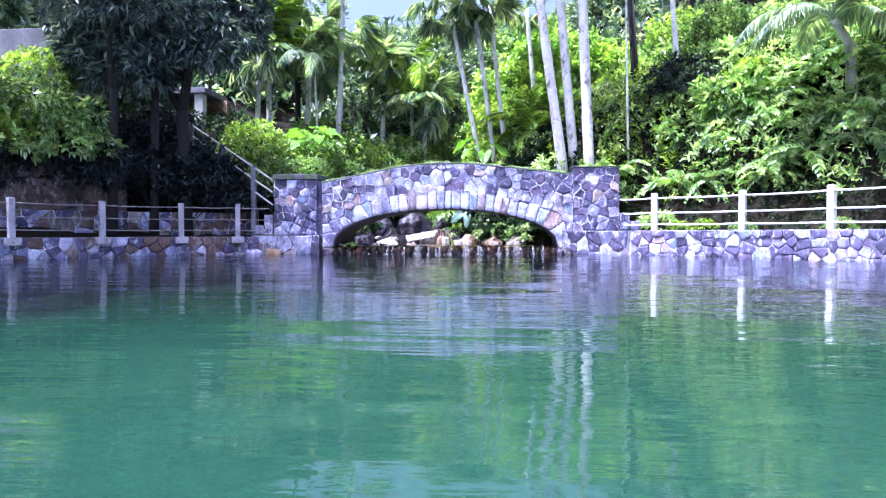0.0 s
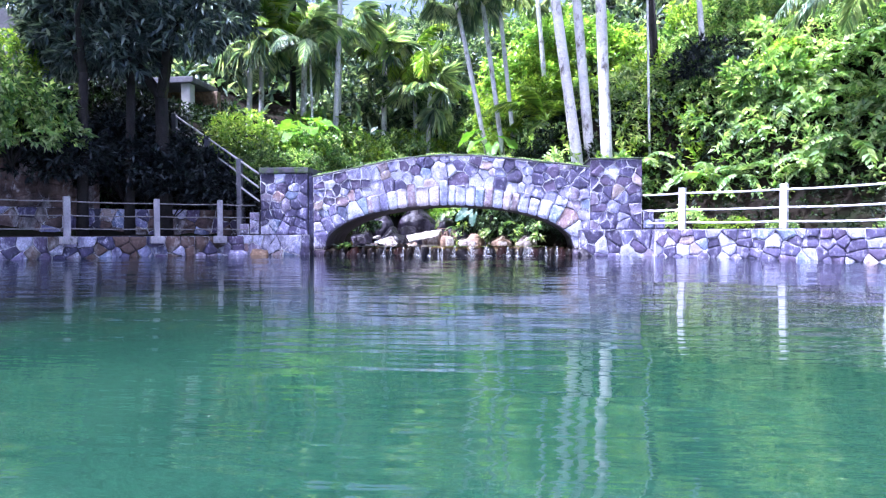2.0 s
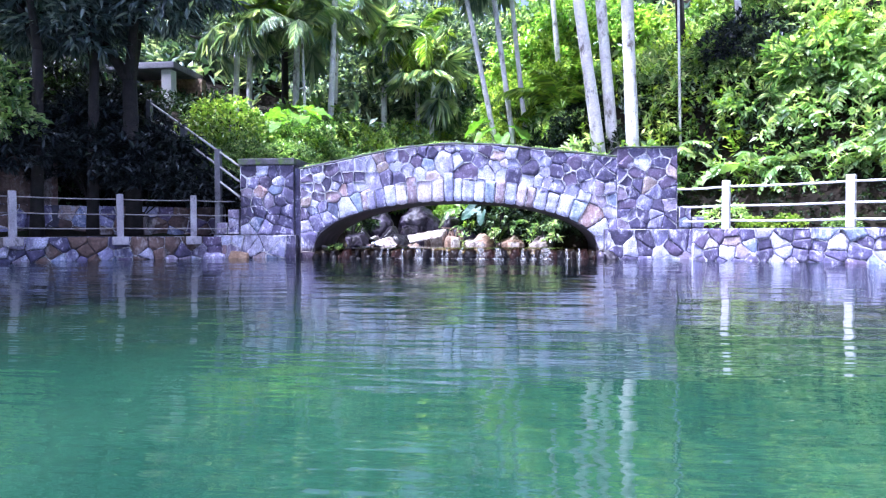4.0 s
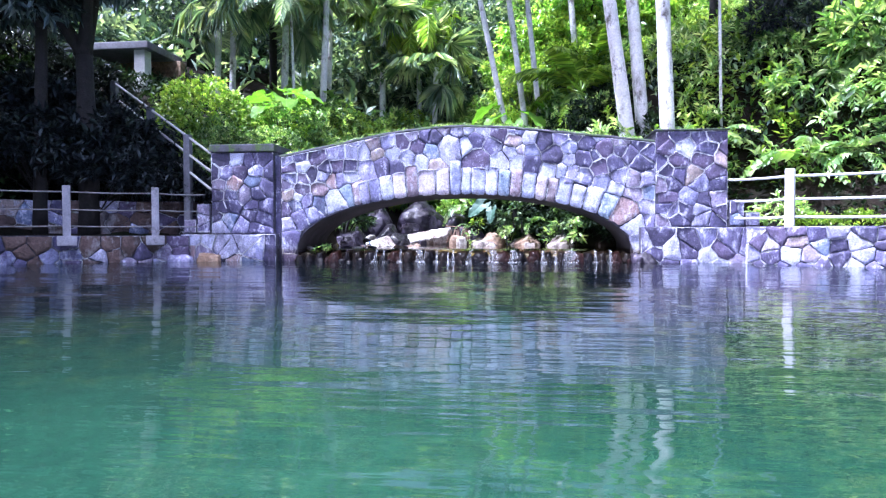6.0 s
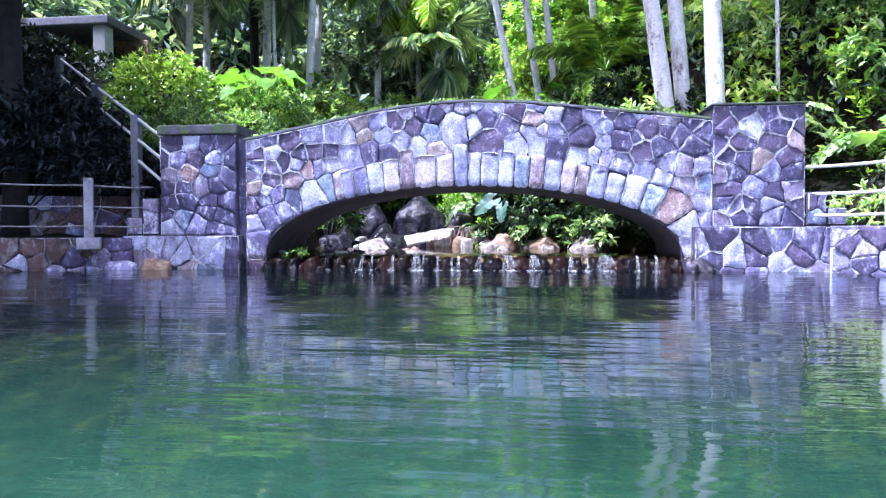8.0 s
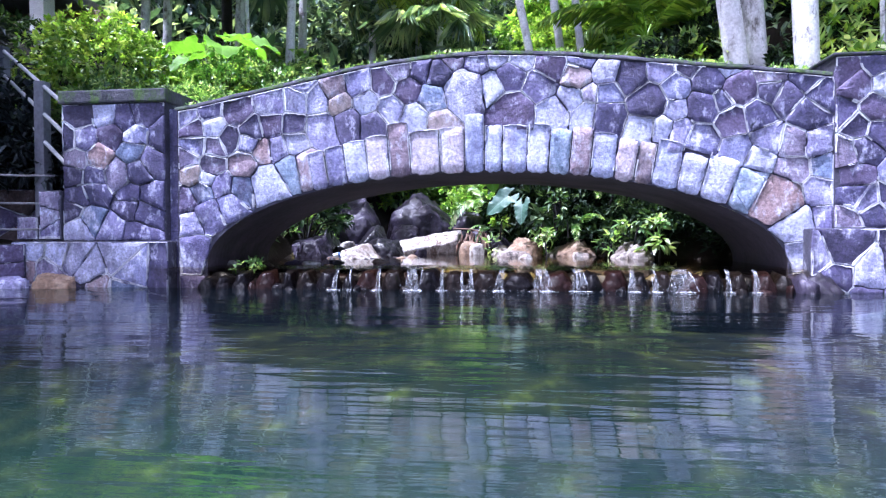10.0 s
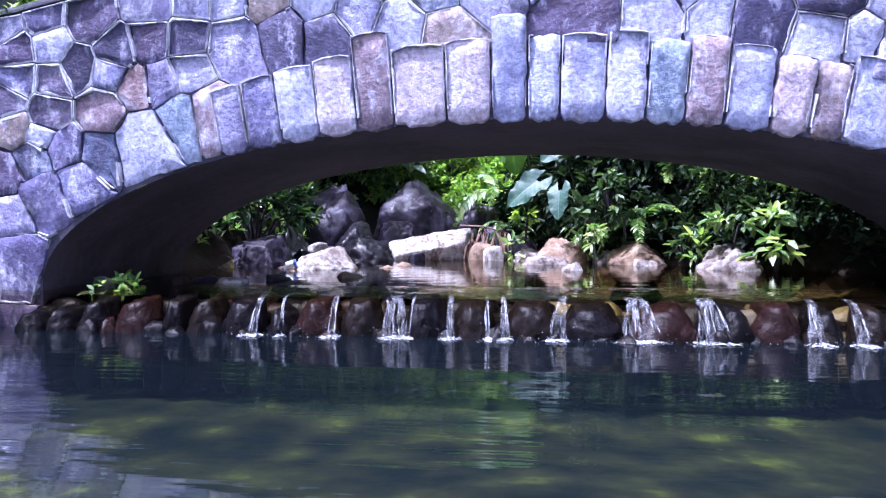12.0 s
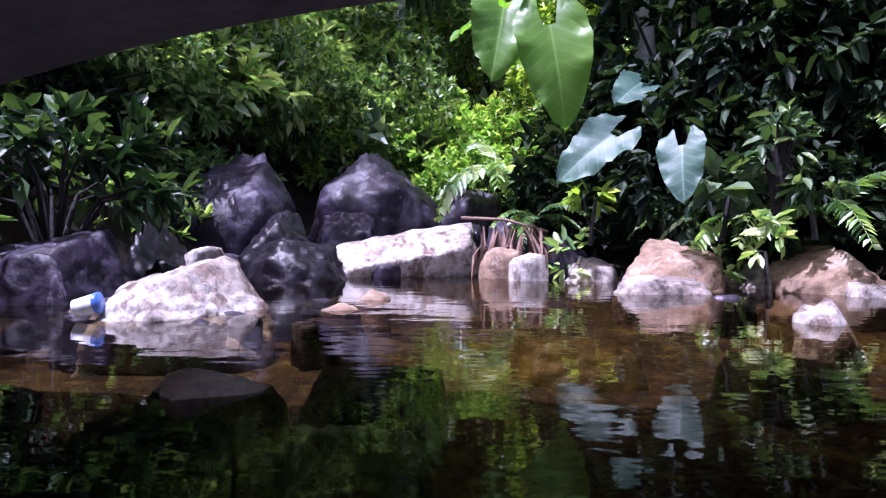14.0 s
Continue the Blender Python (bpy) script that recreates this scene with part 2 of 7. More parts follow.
for el, (p, c) in zip(bed_dark_gravel.color_ramp.elements, ((0.36, (0.01, 0.008, 0.007, 1)), (0.52, (0.065, 0.042, 0.018, 1)), (0.63, (0.14, 0.095, 0.03, 1)), (0.73, (0.42, 0.33, 0.05, 1)))):
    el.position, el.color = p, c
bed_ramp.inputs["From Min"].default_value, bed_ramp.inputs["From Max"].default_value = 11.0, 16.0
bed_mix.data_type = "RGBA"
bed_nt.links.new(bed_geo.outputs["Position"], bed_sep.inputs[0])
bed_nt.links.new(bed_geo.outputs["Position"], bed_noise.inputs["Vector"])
bed_nt.links.new(bed_noise.outputs["Fac"], bed_dark_gravel.inputs[0])
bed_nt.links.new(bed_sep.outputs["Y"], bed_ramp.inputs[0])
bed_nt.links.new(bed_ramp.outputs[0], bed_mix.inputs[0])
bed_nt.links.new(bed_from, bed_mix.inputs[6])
bed_nt.links.new(bed_dark_gravel.outputs[0], bed_mix.inputs[7])
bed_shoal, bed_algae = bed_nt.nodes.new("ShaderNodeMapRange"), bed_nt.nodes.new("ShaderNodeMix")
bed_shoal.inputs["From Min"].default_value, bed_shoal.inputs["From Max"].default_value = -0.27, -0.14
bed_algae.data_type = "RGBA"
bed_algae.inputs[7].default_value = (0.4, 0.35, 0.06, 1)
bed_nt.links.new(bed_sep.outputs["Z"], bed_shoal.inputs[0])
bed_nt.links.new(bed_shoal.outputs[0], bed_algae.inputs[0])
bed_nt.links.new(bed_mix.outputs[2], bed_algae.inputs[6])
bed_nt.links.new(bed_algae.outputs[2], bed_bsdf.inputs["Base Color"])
# boulder tone lowered for shade; its pale patches paint in lit facets
M_ROCK = surface("shade_dark_boulder", [(0.009, 0.007, 0.013), (0.024, 0.018, 0.034), (0.075, 0.062, 0.1)], 2.6, 20.0, 0.5, 0.7, 0.014, wear=(0.3, 0.27, 0.34), wear_at=0.66, wear_scale=5.0, stain=(0.012, 0.01, 0.014), stain_at=0.54, stain_scale=2.0, grain_dark=0.6, grain_light=1.4)
# near-black for shade and wet, with pale patches as painted glints
M_WETROCK = surface("shade_black_wet_boulder", [(0.005, 0.004, 0.006), (0.02, 0.017, 0.024)], 3.5, 20.0, 0.3, 0.7, 0.014, wear=(0.3, 0.28, 0.33), wear_at=0.67, wear_scale=7.0, grain_dark=0.6, grain_light=1.4)
# pale tone holds part of the sunlight on these boulders
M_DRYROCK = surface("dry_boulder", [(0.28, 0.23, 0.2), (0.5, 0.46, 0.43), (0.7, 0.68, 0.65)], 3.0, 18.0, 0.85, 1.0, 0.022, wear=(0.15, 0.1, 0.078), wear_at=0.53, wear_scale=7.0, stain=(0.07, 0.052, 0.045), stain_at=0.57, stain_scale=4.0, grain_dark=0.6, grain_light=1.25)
M_MIDROCK = surface("weathered_boulder", [(0.09, 0.07, 0.065), (0.22, 0.18, 0.16), (0.42, 0.38, 0.35)], 4.0, 18.0, 0.8, 1.0, 0.022, wear=(0.04, 0.03, 0.03), wear_at=0.56, wear_scale=5.0, stain=(0.55, 0.52, 0.49), stain_at=0.6, stain_scale=3.0, grain_dark=0.65, grain_light=1.3)
M_OCHREROCK = surface("ochre_boulder", [(0.11, 0.065, 0.045), (0.27, 0.18, 0.12), (0.44, 0.34, 0.26)], 4.0, 18.0, 0.75, 1.0, 0.022, wear=(0.5, 0.45, 0.4), wear_at=0.63, stain=(0.06, 0.04, 0.03), stain_at=0.62, stain_scale=3.0, wear_scale=6.0, grain_dark=0.65, grain_light=1.25)
for rock in (M_ROCK, M_WETROCK):
    rock.node_tree.nodes["Principled BSDF"].inputs["Specular IOR Level"].default_value = 0.35
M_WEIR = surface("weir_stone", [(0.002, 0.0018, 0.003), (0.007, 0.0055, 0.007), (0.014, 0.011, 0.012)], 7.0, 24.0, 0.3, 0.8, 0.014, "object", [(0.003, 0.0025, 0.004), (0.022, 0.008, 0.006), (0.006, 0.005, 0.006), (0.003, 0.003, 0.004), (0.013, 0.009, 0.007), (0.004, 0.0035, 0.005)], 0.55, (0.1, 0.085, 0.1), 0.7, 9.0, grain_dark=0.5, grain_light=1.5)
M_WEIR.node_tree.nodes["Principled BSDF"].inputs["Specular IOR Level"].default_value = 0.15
M_ALGAE = surface("algae_stone", [(0.03, 0.022, 0.012), (0.09, 0.068, 0.022), (0.24, 0.19, 0.04)], 3.0, 20.0, 0.5, 0.5, 0.02)
M_BARK = surface("pale_palm_bark", [(0.5, 0.48, 0.52), (0.82, 0.8, 0.85)], 2.5, 25.0, 0.85, 0.6, 0.02, wear=(0.13, 0.11, 0.105), wear_at=0.58, wear_scale=5.0, stain=(0.78, 0.76, 0.8), stain_at=0.56, stain_scale=3.0)
M_DARKBARK = surface("dark_bark", [(0.008, 0.007, 0.008), (0.024, 0.02, 0.021)], 5.0, 25.0, 0.9, 0.8, 0.03)
# whitish end of these tones paints in some of the leaves' gloss
M_LEAF = leafy("shrub_leaf", [(0.04, 0.1, 0.045), (0.13, 0.26, 0.09), (0.26, 0.41, 0.16), (0.62, 0.7, 0.44)], 0.28, 0.38, 0.8)
# near-black leaf tone: the bank's shade is put into the colour
M_SHADE = leafy("shade_bank_leaf", [(0.004, 0.009, 0.006), (0.012, 0.028, 0.015), (0.06, 0.1, 0.055)], 0.5, 0.2, 0.16)
M_SPRAY = leafy("spray_leaf", [(0.014, 0.035, 0.018), (0.06, 0.12, 0.055), (0.3, 0.4, 0.23)], 0.36, 0.3, 0.4)
M_FLOWERBUSH = leafy("flower_bush_leaf", [(0.006, 0.018, 0.01), (0.024, 0.056, 0.026), (0.12, 0.2, 0.09)], 0.4, 0.25, 0.3)
# leaf tone darkened to hold the shade under the tree
M_UNDER = leafy("shade_understorey_leaf", [(0.006, 0.009, 0.014), (0.018, 0.026, 0.036), (0.08, 0.1, 0.12)], 0.45, 0.12, 0.25)
M_STREAMBED = surface("stream_gravel", [(0.012, 0.008, 0.006), (0.05, 0.03, 0.014), (0.11, 0.085, 0.03)], 4.0, 16.0, 0.7, 0.9, 0.04, wear=(0.2, 0.17, 0.03), wear_at=0.6, wear_scale=2.5, grain_dark=0.4, grain_light=1.5)
M_BRIGHT = leafy("bright_leaf", [(0.1, 0.21, 0.03), (0.25, 0.41, 0.05), (0.55, 0.65, 0.17)], 0.32, 0.42, 0.7)
# bluish tones and pale end stand in for sky sheen on the crown
M_MANGO = leafy("dark_tree_leaf", [(0.034, 0.06, 0.075), (0.09, 0.14, 0.165), (0.42, 0.5, 0.53)], 0.36, 0.2, 0.8)
# palest fern tone takes in gloss highlights
M_FERN = leafy("fern_leaf", [(0.12, 0.25, 0.08), (0.36, 0.52, 0.24), (0.72, 0.78, 0.56)], 0.28, 0.38, 0.8)
# pale frond tones include the sky's glare on glossy leaflets
M_PALM = leafy("palm_leaf", [(0.18, 0.3, 0.22), (0.4, 0.52, 0.38), (0.68, 0.74, 0.6)], 0.28, 0.42, 0.7)
M_FAN = leafy("fan_palm_leaf", [(0.12, 0.2, 0.18), (0.36, 0.47, 0.4), (0.76, 0.8, 0.7)], 0.24, 0.45, 0.9)
M_TARO = leafy("taro_leaf", [(0.1, 0.26, 0.025), (0.2, 0.4, 0.045)], 0.4, 0.45)
M_GLAUCOUS = leafy("blue_taro_leaf", [(0.04, 0.1, 0.075), (0.06, 0.13, 0.1)], 0.5, 0.15)
# bluish haze and dimness of the distance are put into this leaf colour
M_FAR = leafy("hazy_forest_leaf", [(0.03, 0.07, 0.065), (0.1, 0.165, 0.14), (0.5, 0.6, 0.5)], 0.36, 0.3, 0.6)
M_LIME = leafy("lime_tree_leaf", [(0.1, 0.24, 0.04), (0.24, 0.43, 0.075), (0.52, 0.66, 0.24)], 0.34, 0.45, 0.6)


def veined(m, amount):
    """Pale side veins that run from the rib to the edge of a big leaf."""
    nt = m.node_tree
    def make(kind, op=""):
        n = nt.nodes.new("ShaderNode" + kind)
        if op:
            n.operation = op
        return n
    link = nt.links.new
    tc, sep = make("TexCoord"), make("SeparateXYZ")
    link(tc.outputs["Object"], sep.inputs[0])
    ab, sc, su, fr, rm = make("Math", "ABSOLUTE"), make("Math", "MULTIPLY"), make("Math", "SUBTRACT"), make("Math", "MULTIPLY"), make("Math", "SINE")
    link(sep.outputs["Y"], ab.inputs[0])
    link(ab.outputs[0], sc.inputs[0])
    sc.inputs[1].default_value = 0.7
    link(sep.outputs["X"], su.inputs[0]), link(sc.outputs[0], su.inputs[1])
    link(su.outputs[0], fr.inputs[0])
    fr.inputs[1].default_value = 70.0
    link(fr.outputs[0], rm.inputs[0])
    lo, rib = make("MapRange"), make("MapRange")
    lo.inputs["From Min"].default_value, lo.inputs["From Max"].default_value = 0.55, 1.0
    lo.inputs["To Min"].default_value, lo.inputs["To Max"].default_value = 0.0, 0.3
    link(rm.outputs[0], lo.inputs[0])
    link(ab.outputs[0], rib.inputs[0])
    rib.inputs["From Min"].default_value, rib.inputs["From Max"].default_value = 0.004, 0.012
    rib.inputs["To Min"].default_value, rib.inputs["To Max"].default_value = 0.8, 0.0
    mxm = make("Math", "MAXIMUM")
    link(lo.outputs[0], mxm.inputs[0]), link(rib.outputs[0], mxm.inputs[1])
    bsdf = nt.nodes["Principled BSDF"]
    src = bsdf.inputs["Base Color"].links[0].from_socket
    mix = make("Mix")
    mix.data_type = "RGBA"
    mix.inputs[7].default_value = amount
    link(mxm.outputs[0], mix.inputs[0]), link(src, mix.inputs[6]), link(mix.outputs[2], bsdf.inputs["Base Color"])


veined(M_TARO, (0.28, 0.5, 0.12, 1)), veined(M_GLAUCOUS, (0.15, 0.25, 0.2, 1))
M_DEAD = surface("dead_frond", [(0.16, 0.09, 0.07), (0.3, 0.2, 0.16)], 6.0, 40.0, 0.9, 0.2, 0.01)
M_STEM = surface("green_stem", [(0.05, 0.08, 0.025), (0.1, 0.14, 0.05)], 6.0, 40.0, 0.7, 0.2, 0.01)
M_FALL, fall_nt, fall_bsdf, fall_make, fall_link = node_material("white_water")
fall_geo, fall_map, fall_noise, fall_clear, fall_mix = fall_make("NewGeometry"), fall_make("Mapping"), fall_make("TexNoise"), fall_make("BsdfTransparent"), fall_make("MixShader")
fall_map.inputs["Scale"].default_value = (1.0, 0.3, 0.16)
fall_noise.inputs["Scale"].default_value, fall_noise.inputs["Detail"].default_value = 75.0, 4.0
fall_bsdf.inputs["Base Color"].default_value, fall_bsdf.inputs["Roughness"].default_value = (0.84, 0.87, 0.96, 1), 0.12
fall_ramp = ramp(fall_make, [(0.4, (0.0, 0.0, 0.0)), (0.7, (0.5, 0.5, 0.5))])
fall_link(fall_geo.outputs["Position"], fall_map.inputs[0]), fall_link(fall_map.outputs[0], fall_noise.inputs["Vector"])
fall_link(fall_noise.outputs["Fac"], fall_ramp.inputs[0]), fall_link(fall_ramp.outputs[0], fall_mix.inputs[0])
fall_link(fall_clear.outputs[0], fall_mix.inputs[1]), fall_link(fall_bsdf.outputs[0], fall_mix.inputs[2])
fall_link(fall_mix.outputs[0], fall_nt.nodes["Material Output"].inputs[0])
M_FILM = M_FALL.copy()
M_FILM.name = "thin_water_film"
for film_node in M_FILM.node_tree.nodes:
    if film_node.type == "VALTORGB":
        film_node.color_ramp.elements[1].color = (0.2, 0.2, 0.2, 1)
M_FROTH = M_FALL.copy()
M_FROTH.name = "froth"
for froth_node in M_FROTH.node_tree.nodes:
    if froth_node.type == "VALTORGB":
        froth_node.color_ramp.elements[0].position, froth_node.color_ramp.elements[1].position = 0.4, 0.74
        froth_node.color_ramp.elements[1].color = (0.9, 0.9, 0.9, 1)
    elif froth_node.type == "MAPPING":
        froth_node.inputs["Scale"].default_value = (0.45, 1.0, 1.0)
M_POND = water_material("pond_water", (0.48, 0.63, 0.55), [(0.28, 1.5, 3.0, 0.6), (0.8, 3.5, 5.0, 0.14), (0.45, 0.9, 0.7, 3.4)], 0.0115, (0.012, 0.02, 0.03), 0.25, rough=0.008, ior=1.64)
M_STREAM = water_material("stream_water", (0.55, 0.47, 0.34), [(1.0, 2.2, 3.0, 1.0), (0.5, 0.9, 0.8, 1.0), (1.0, 2.0, 11.0, 0.12)], 0.0025, ior=1.36)
M_RIFFLE = water_material("riffle_water", (0.78, 0.7, 0.5), [(0.8, 1.8, 4.0, 1.0), (1.0, 1.3, 11.0, 0.7), (1.0, 1.0, 26.0, 0.35)], 0.014, ior=1.4)
M_RED = surface("red_petal", [(0.5, 0.02, 0.03), (0.65, 0.05, 0.05)], 8.0, 40.0, 0.5, 0.1, 0.01)
M_BLUE = surface("blue_plastic", [(0.05, 0.12, 0.45), (0.1, 0.2, 0.55)], 8.0, 40.0, 0.35, 0.05, 0.01)
M_WHITE = surface("white_plastic", [(0.7, 0.72, 0.75), (0.8, 0.82, 0.85)], 8.0, 40.0, 0.35, 0.05, 0.01)


# ---- builders ----
def mesh_data(name, verts, faces, material, smooth=False):
    me = bpy.data.meshes.new(name)
    me.from_pydata([tuple(v) for v in verts], [], [tuple(f) for f in faces])
    me.materials.append(material)
    if smooth:
        me.polygons.foreach_set("use_smooth", [True] * len(me.polygons))
    me.update()
    return me


def piece(name, verts, faces, material, parent=None, label="", smooth=False):
    ob = new(name, mesh_data(name, verts, faces, material, smooth))
    if parent is not None:
        ob.parent = parent
    if label:
        ob["label"] = label
    return ob


def part(name, bm, material, parent=None, label="", smooth=False):
    me = bpy.data.meshes.new(name)
    bm.to_mesh(me)
    bm.free()
    me.materials.append(material)
    if smooth:
        me.polygons.foreach_set("use_smooth", [True] * len(me.polygons))
    ob = new(name, me)
    if parent is not None:
        ob.parent = parent
    if label:
        ob["label"] = label
    return ob


def big_mesh(name, V, F, material):
    """Mesh from arrays: V (n, 3), F (m, k)."""
    me = bpy.data.meshes.new(name)
    k = F.shape[1]
    me.vertices.add(len(V))
    me.vertices.foreach_set("co", np.ascontiguousarray(V, dtype=np.float32).ravel())
    me.loops.add(F.size)
    me.loops.foreach_set("vertex_index", np.ascontiguousarray(F, dtype=np.int32).ravel())
    me.polygons.add(len(F))
    me.polygons.foreach_set("loop_start", np.arange(len(F), dtype=np.int32) * k)
    me.update(calc_edges=True)
    me.materials.append(material)
    return me


def unit(a):
    return a / np.maximum(np.linalg.norm(a, axis=-1, keepdims=True), 1e-9)


BLADE = (np.array([(0, 0, 0), (0.32, 0.5, 0.07), (0.72, 0.36, 0.02), (1, 0, -0.16), (0.72, -0.36, 0.02), (0.32, -0.5, 0.07)]), np.array([(0, 1, 2, 3), (0, 3, 4, 5)]))
STRIP = (np.array([(0, 0.3, 0), (0.45, 0.5, 0.05), (1, 0, -0.2), (0.45, -0.5, 0.05), (0, -0.3, 0)]), np.array([(0, 1, 2), (0, 2, 4), (4, 2, 3)]))
SMALL = (np.array([(0, 0, 0), (0.45, 0.5, 0.08), (1, 0, -0.1), (0.45, -0.5, 0.08)]), np.array([(0, 1, 2), (0, 2, 3)]))


def leaf_arrays(base, way, length, width, rng, shape=SMALL, up=None):
    """Vertices and faces of many leaves: base points, directions, lengths and widths."""
    n = len(base)
    way = unit(way)
    u = np.tile((0.0, 0.0, 1.0), (n, 1)) if up is None else up
    u = u + rng.normal(0, 0.35, (n, 3))
    side = unit(np.cross(way, u))
    lift = np.cross(side, way)
    T, F = shape
    L = np.broadcast_to(length, (n,))[:, None, None]
    W = np.broadcast_to(width, (n,))[:, None, None]
    V = base[:, None] + T[None, :, 0:1] * L * way[:, None] + T[None, :, 1:2] * W * side[:, None] + T[None, :, 2:3] * L * lift[:, None]
    faces = (np.arange(n)[:, None, None] * len(T) + F[None]).reshape(-1, F.shape[1])
    return V.reshape(-1, 3), faces


def joined(chunks):
    off, Vs, Fs = 0, [], []
    for V, F in chunks:
        Vs.append(V), Fs.append(F + off)
        off += len(V)
    return np.concatenate(Vs), np.concatenate(Fs)


def tube(path, radii, sides=8):
    """Quads along a line of points, with end caps left open."""
    P = np.array(path, float)
    t = unit(np.gradient(P, axis=0))
    ref = np.array((0.0, 1.0, 0.02)) if abs(t[0][2]) > 0.7 else np.array((0.0, 0.0, 1.0))
    a = unit(np.cross(t, ref))
    b = np.cross(t, a)
    ang = np.linspace(0, 2 * math.pi, sides, endpoint=False)
    R = np.broadcast_to(radii, (len(P),))[:, None, None]
    V = (P[:, None] + R * (np.cos(ang)[None, :, None] * a[:, None] + np.sin(ang)[None, :, None] * b[:, None])).reshape(-1, 3)
    F = []
    for i in range(len(P) - 1):
        for j in range(sides):
            k = (j + 1) % sides
            F.append((i * sides + j, i * sides + k, (i + 1) * sides + k, (i + 1) * sides + j))
    return V, np.array(F)


def tube_part(name, path, radii, material, parent=None, sides=8, label=""):
    V, F = tube(path, radii, sides)
    F = [tuple(f) for f in F] + [tuple(range(sides))[::-1], tuple(range(len(V) - sides, len(V)))]
    return piece(name, V, F, material, parent, label, True)


def box_bm(x0, x1, y0, y1, z0, z1, bevel=0.01, bm=None):
    own = bm is None
    bm = bm or bmesh.new()
    vs = [bm.verts.new((x, y, z)) for x in (x0, x1) for y in (y0, y1) for z in (z0, z1)]
    fs = [bm.faces.new([vs[i] for i in f]) for f in ((0, 1, 3, 2), (4, 6, 7, 5), (0, 4, 5, 1), (2, 3, 7, 6), (0, 2, 6, 4), (1, 5, 7, 3))]
    if bevel:
        es = list({e for f in fs for e in f.edges})
        bmesh.ops.bevel(bm, geom=es, offset=bevel, segments=2, affect="EDGES", profile=0.6)
    return bm


def boulder(name, x, y, z0, z1, w, d, seed, material, label, flat=0.0, peak=0.0, parent=None, category="boulder", group="boulders in the stream", sub=4, cuts=()):
    """One rough rock between the heights z0 and z1, w wide and d deep: many flat broken faces with worn edges."""
    rng = np.random.default_rng(seed)
    a = np.linspace(0, 2 * math.pi, 6, endpoint=False) + rng.uniform(-0.45, 0.45, 6)
    walls = np.stack([np.cos(a), np.sin(a), rng.uniform(-0.25, 0.5, 6)], -1)
    b = np.linspace(0, 2 * math.pi, 4, endpoint=False) + rng.uniform(-0.7, 0.7, 4)
    tilt = rng.uniform(0.1, 0.75, 4)
    tops = np.stack([tilt * np.cos(b), tilt * np.sin(b), np.ones(4)], -1)
    N = unit(np.concatenate([walls, tops, [(0, 0, -1)]]))
    h = np.concatenate([rng.uniform(0.58, 1.0, 6), rng.uniform(0.58, 0.88, 4), [0.8]])
    if flat:
        N, h = np.concatenate([N, unit(np.array([(0.12, -0.1, 1.0)]))]), np.append(h, 1 - flat)
    if peak:
        P = unit(np.array([(0.8, -0.25, 0.7), (-0.85, -0.1, 0.6), (0.15, -0.9, 0.6), (-0.2, 0.9, 0.6)]) + rng.normal(0, 0.08, (4, 3)))
        N, h = np.concatenate([N, P]), np.append(h, np.full(4, 0.80 - 0.35 * peak))
    if cuts:
        C = np.array(cuts, float)
        N[:6, 2] = np.minimum(N[:6, 2], 0.05)
        N, h = np.concatenate([unit(N[:6]), unit(C[:, :3]), [(0, 0, -1)]]), np.concatenate([np.maximum(h[:6], 0.8), C[:, 3], [0.8]])
    bm = bmesh.new()
    bmesh.ops.create_icosphere(bm, subdivisions=sub, radius=1.0)
    off = Vector(rng.uniform(-50, 50, 3))
    for v in bm.verts:
        dr = np.array(v.co.normalized())
        c = N @ dr
        lim = np.where(c > 0.05, h / np.maximum(c, 0.05), 9.0)
        r = -math.log(np.exp(-55 * lim).sum()) / 55
        q = Vector(dr * r)
        crack = max(0.0, 0.09 - abs(noise.noise(Vector((q.x * 2.2, q.y * 2.2, q.z * 4.5)) + off)))
        r *= 1 + (0.05 if cuts else 0.08) * noise.noise(q * 2.6 + off) - 0.8 * crack + 0.05 * noise.noise(Vector((q.x * 6, q.y * 6, q.z * 11)) + off) + 0.03 * noise.noise(q * 21 + off)
        v.co = dr * r
    top = max(v.co.z for v in bm.verts)
    upper = [v.co.copy() for v in bm.verts if v.co.z > 0]
    x0, x1 = min(c.x for c in upper), max(c.x for c in upper)
    y0, y1 = min(c.y for c in upper), max(c.y for c in upper)
    for v in bm.verts:
        fx, fy = (v.co.x - x0) / (x1 - x0) - 0.5, (v.co.y - y0) / (y1 - y0) - 0.5
        v.co = (max(-0.5, min(0.5, fx)) * w, max(-0.5, min(0.5, fy)) * d, v.co.z / top * (z1 - z0) if v.co.z > 0 else v.co.z * 0.35)
    ob = part(name, bm, material, parent, "" if parent else label, True)
    ob.matrix_basis = pose(x, y, z0, 0, 0, 0)
    if parent is None:
        tagged(ob, label, category, group)
    return ob


# ---- ground, pond and stream ----
POND = [(-6.9, 17.75), (-7.5, 17.5), (-8.95, 16.75), (-10.35, 15.4), (-12.0, 12.4), (-13.0, 8.5), (-13.5, 0.0), (-12.0, -7.0), (-5.0, -11.0), (5.0, -10.5), (10.5, -5.0), (10.5, 3.0), (8.7, 9.5), (7.95, 12.3), (6.9, 14.45), (5.6, 16.05), (3.8, 17.2), (3.0, 17.75)]


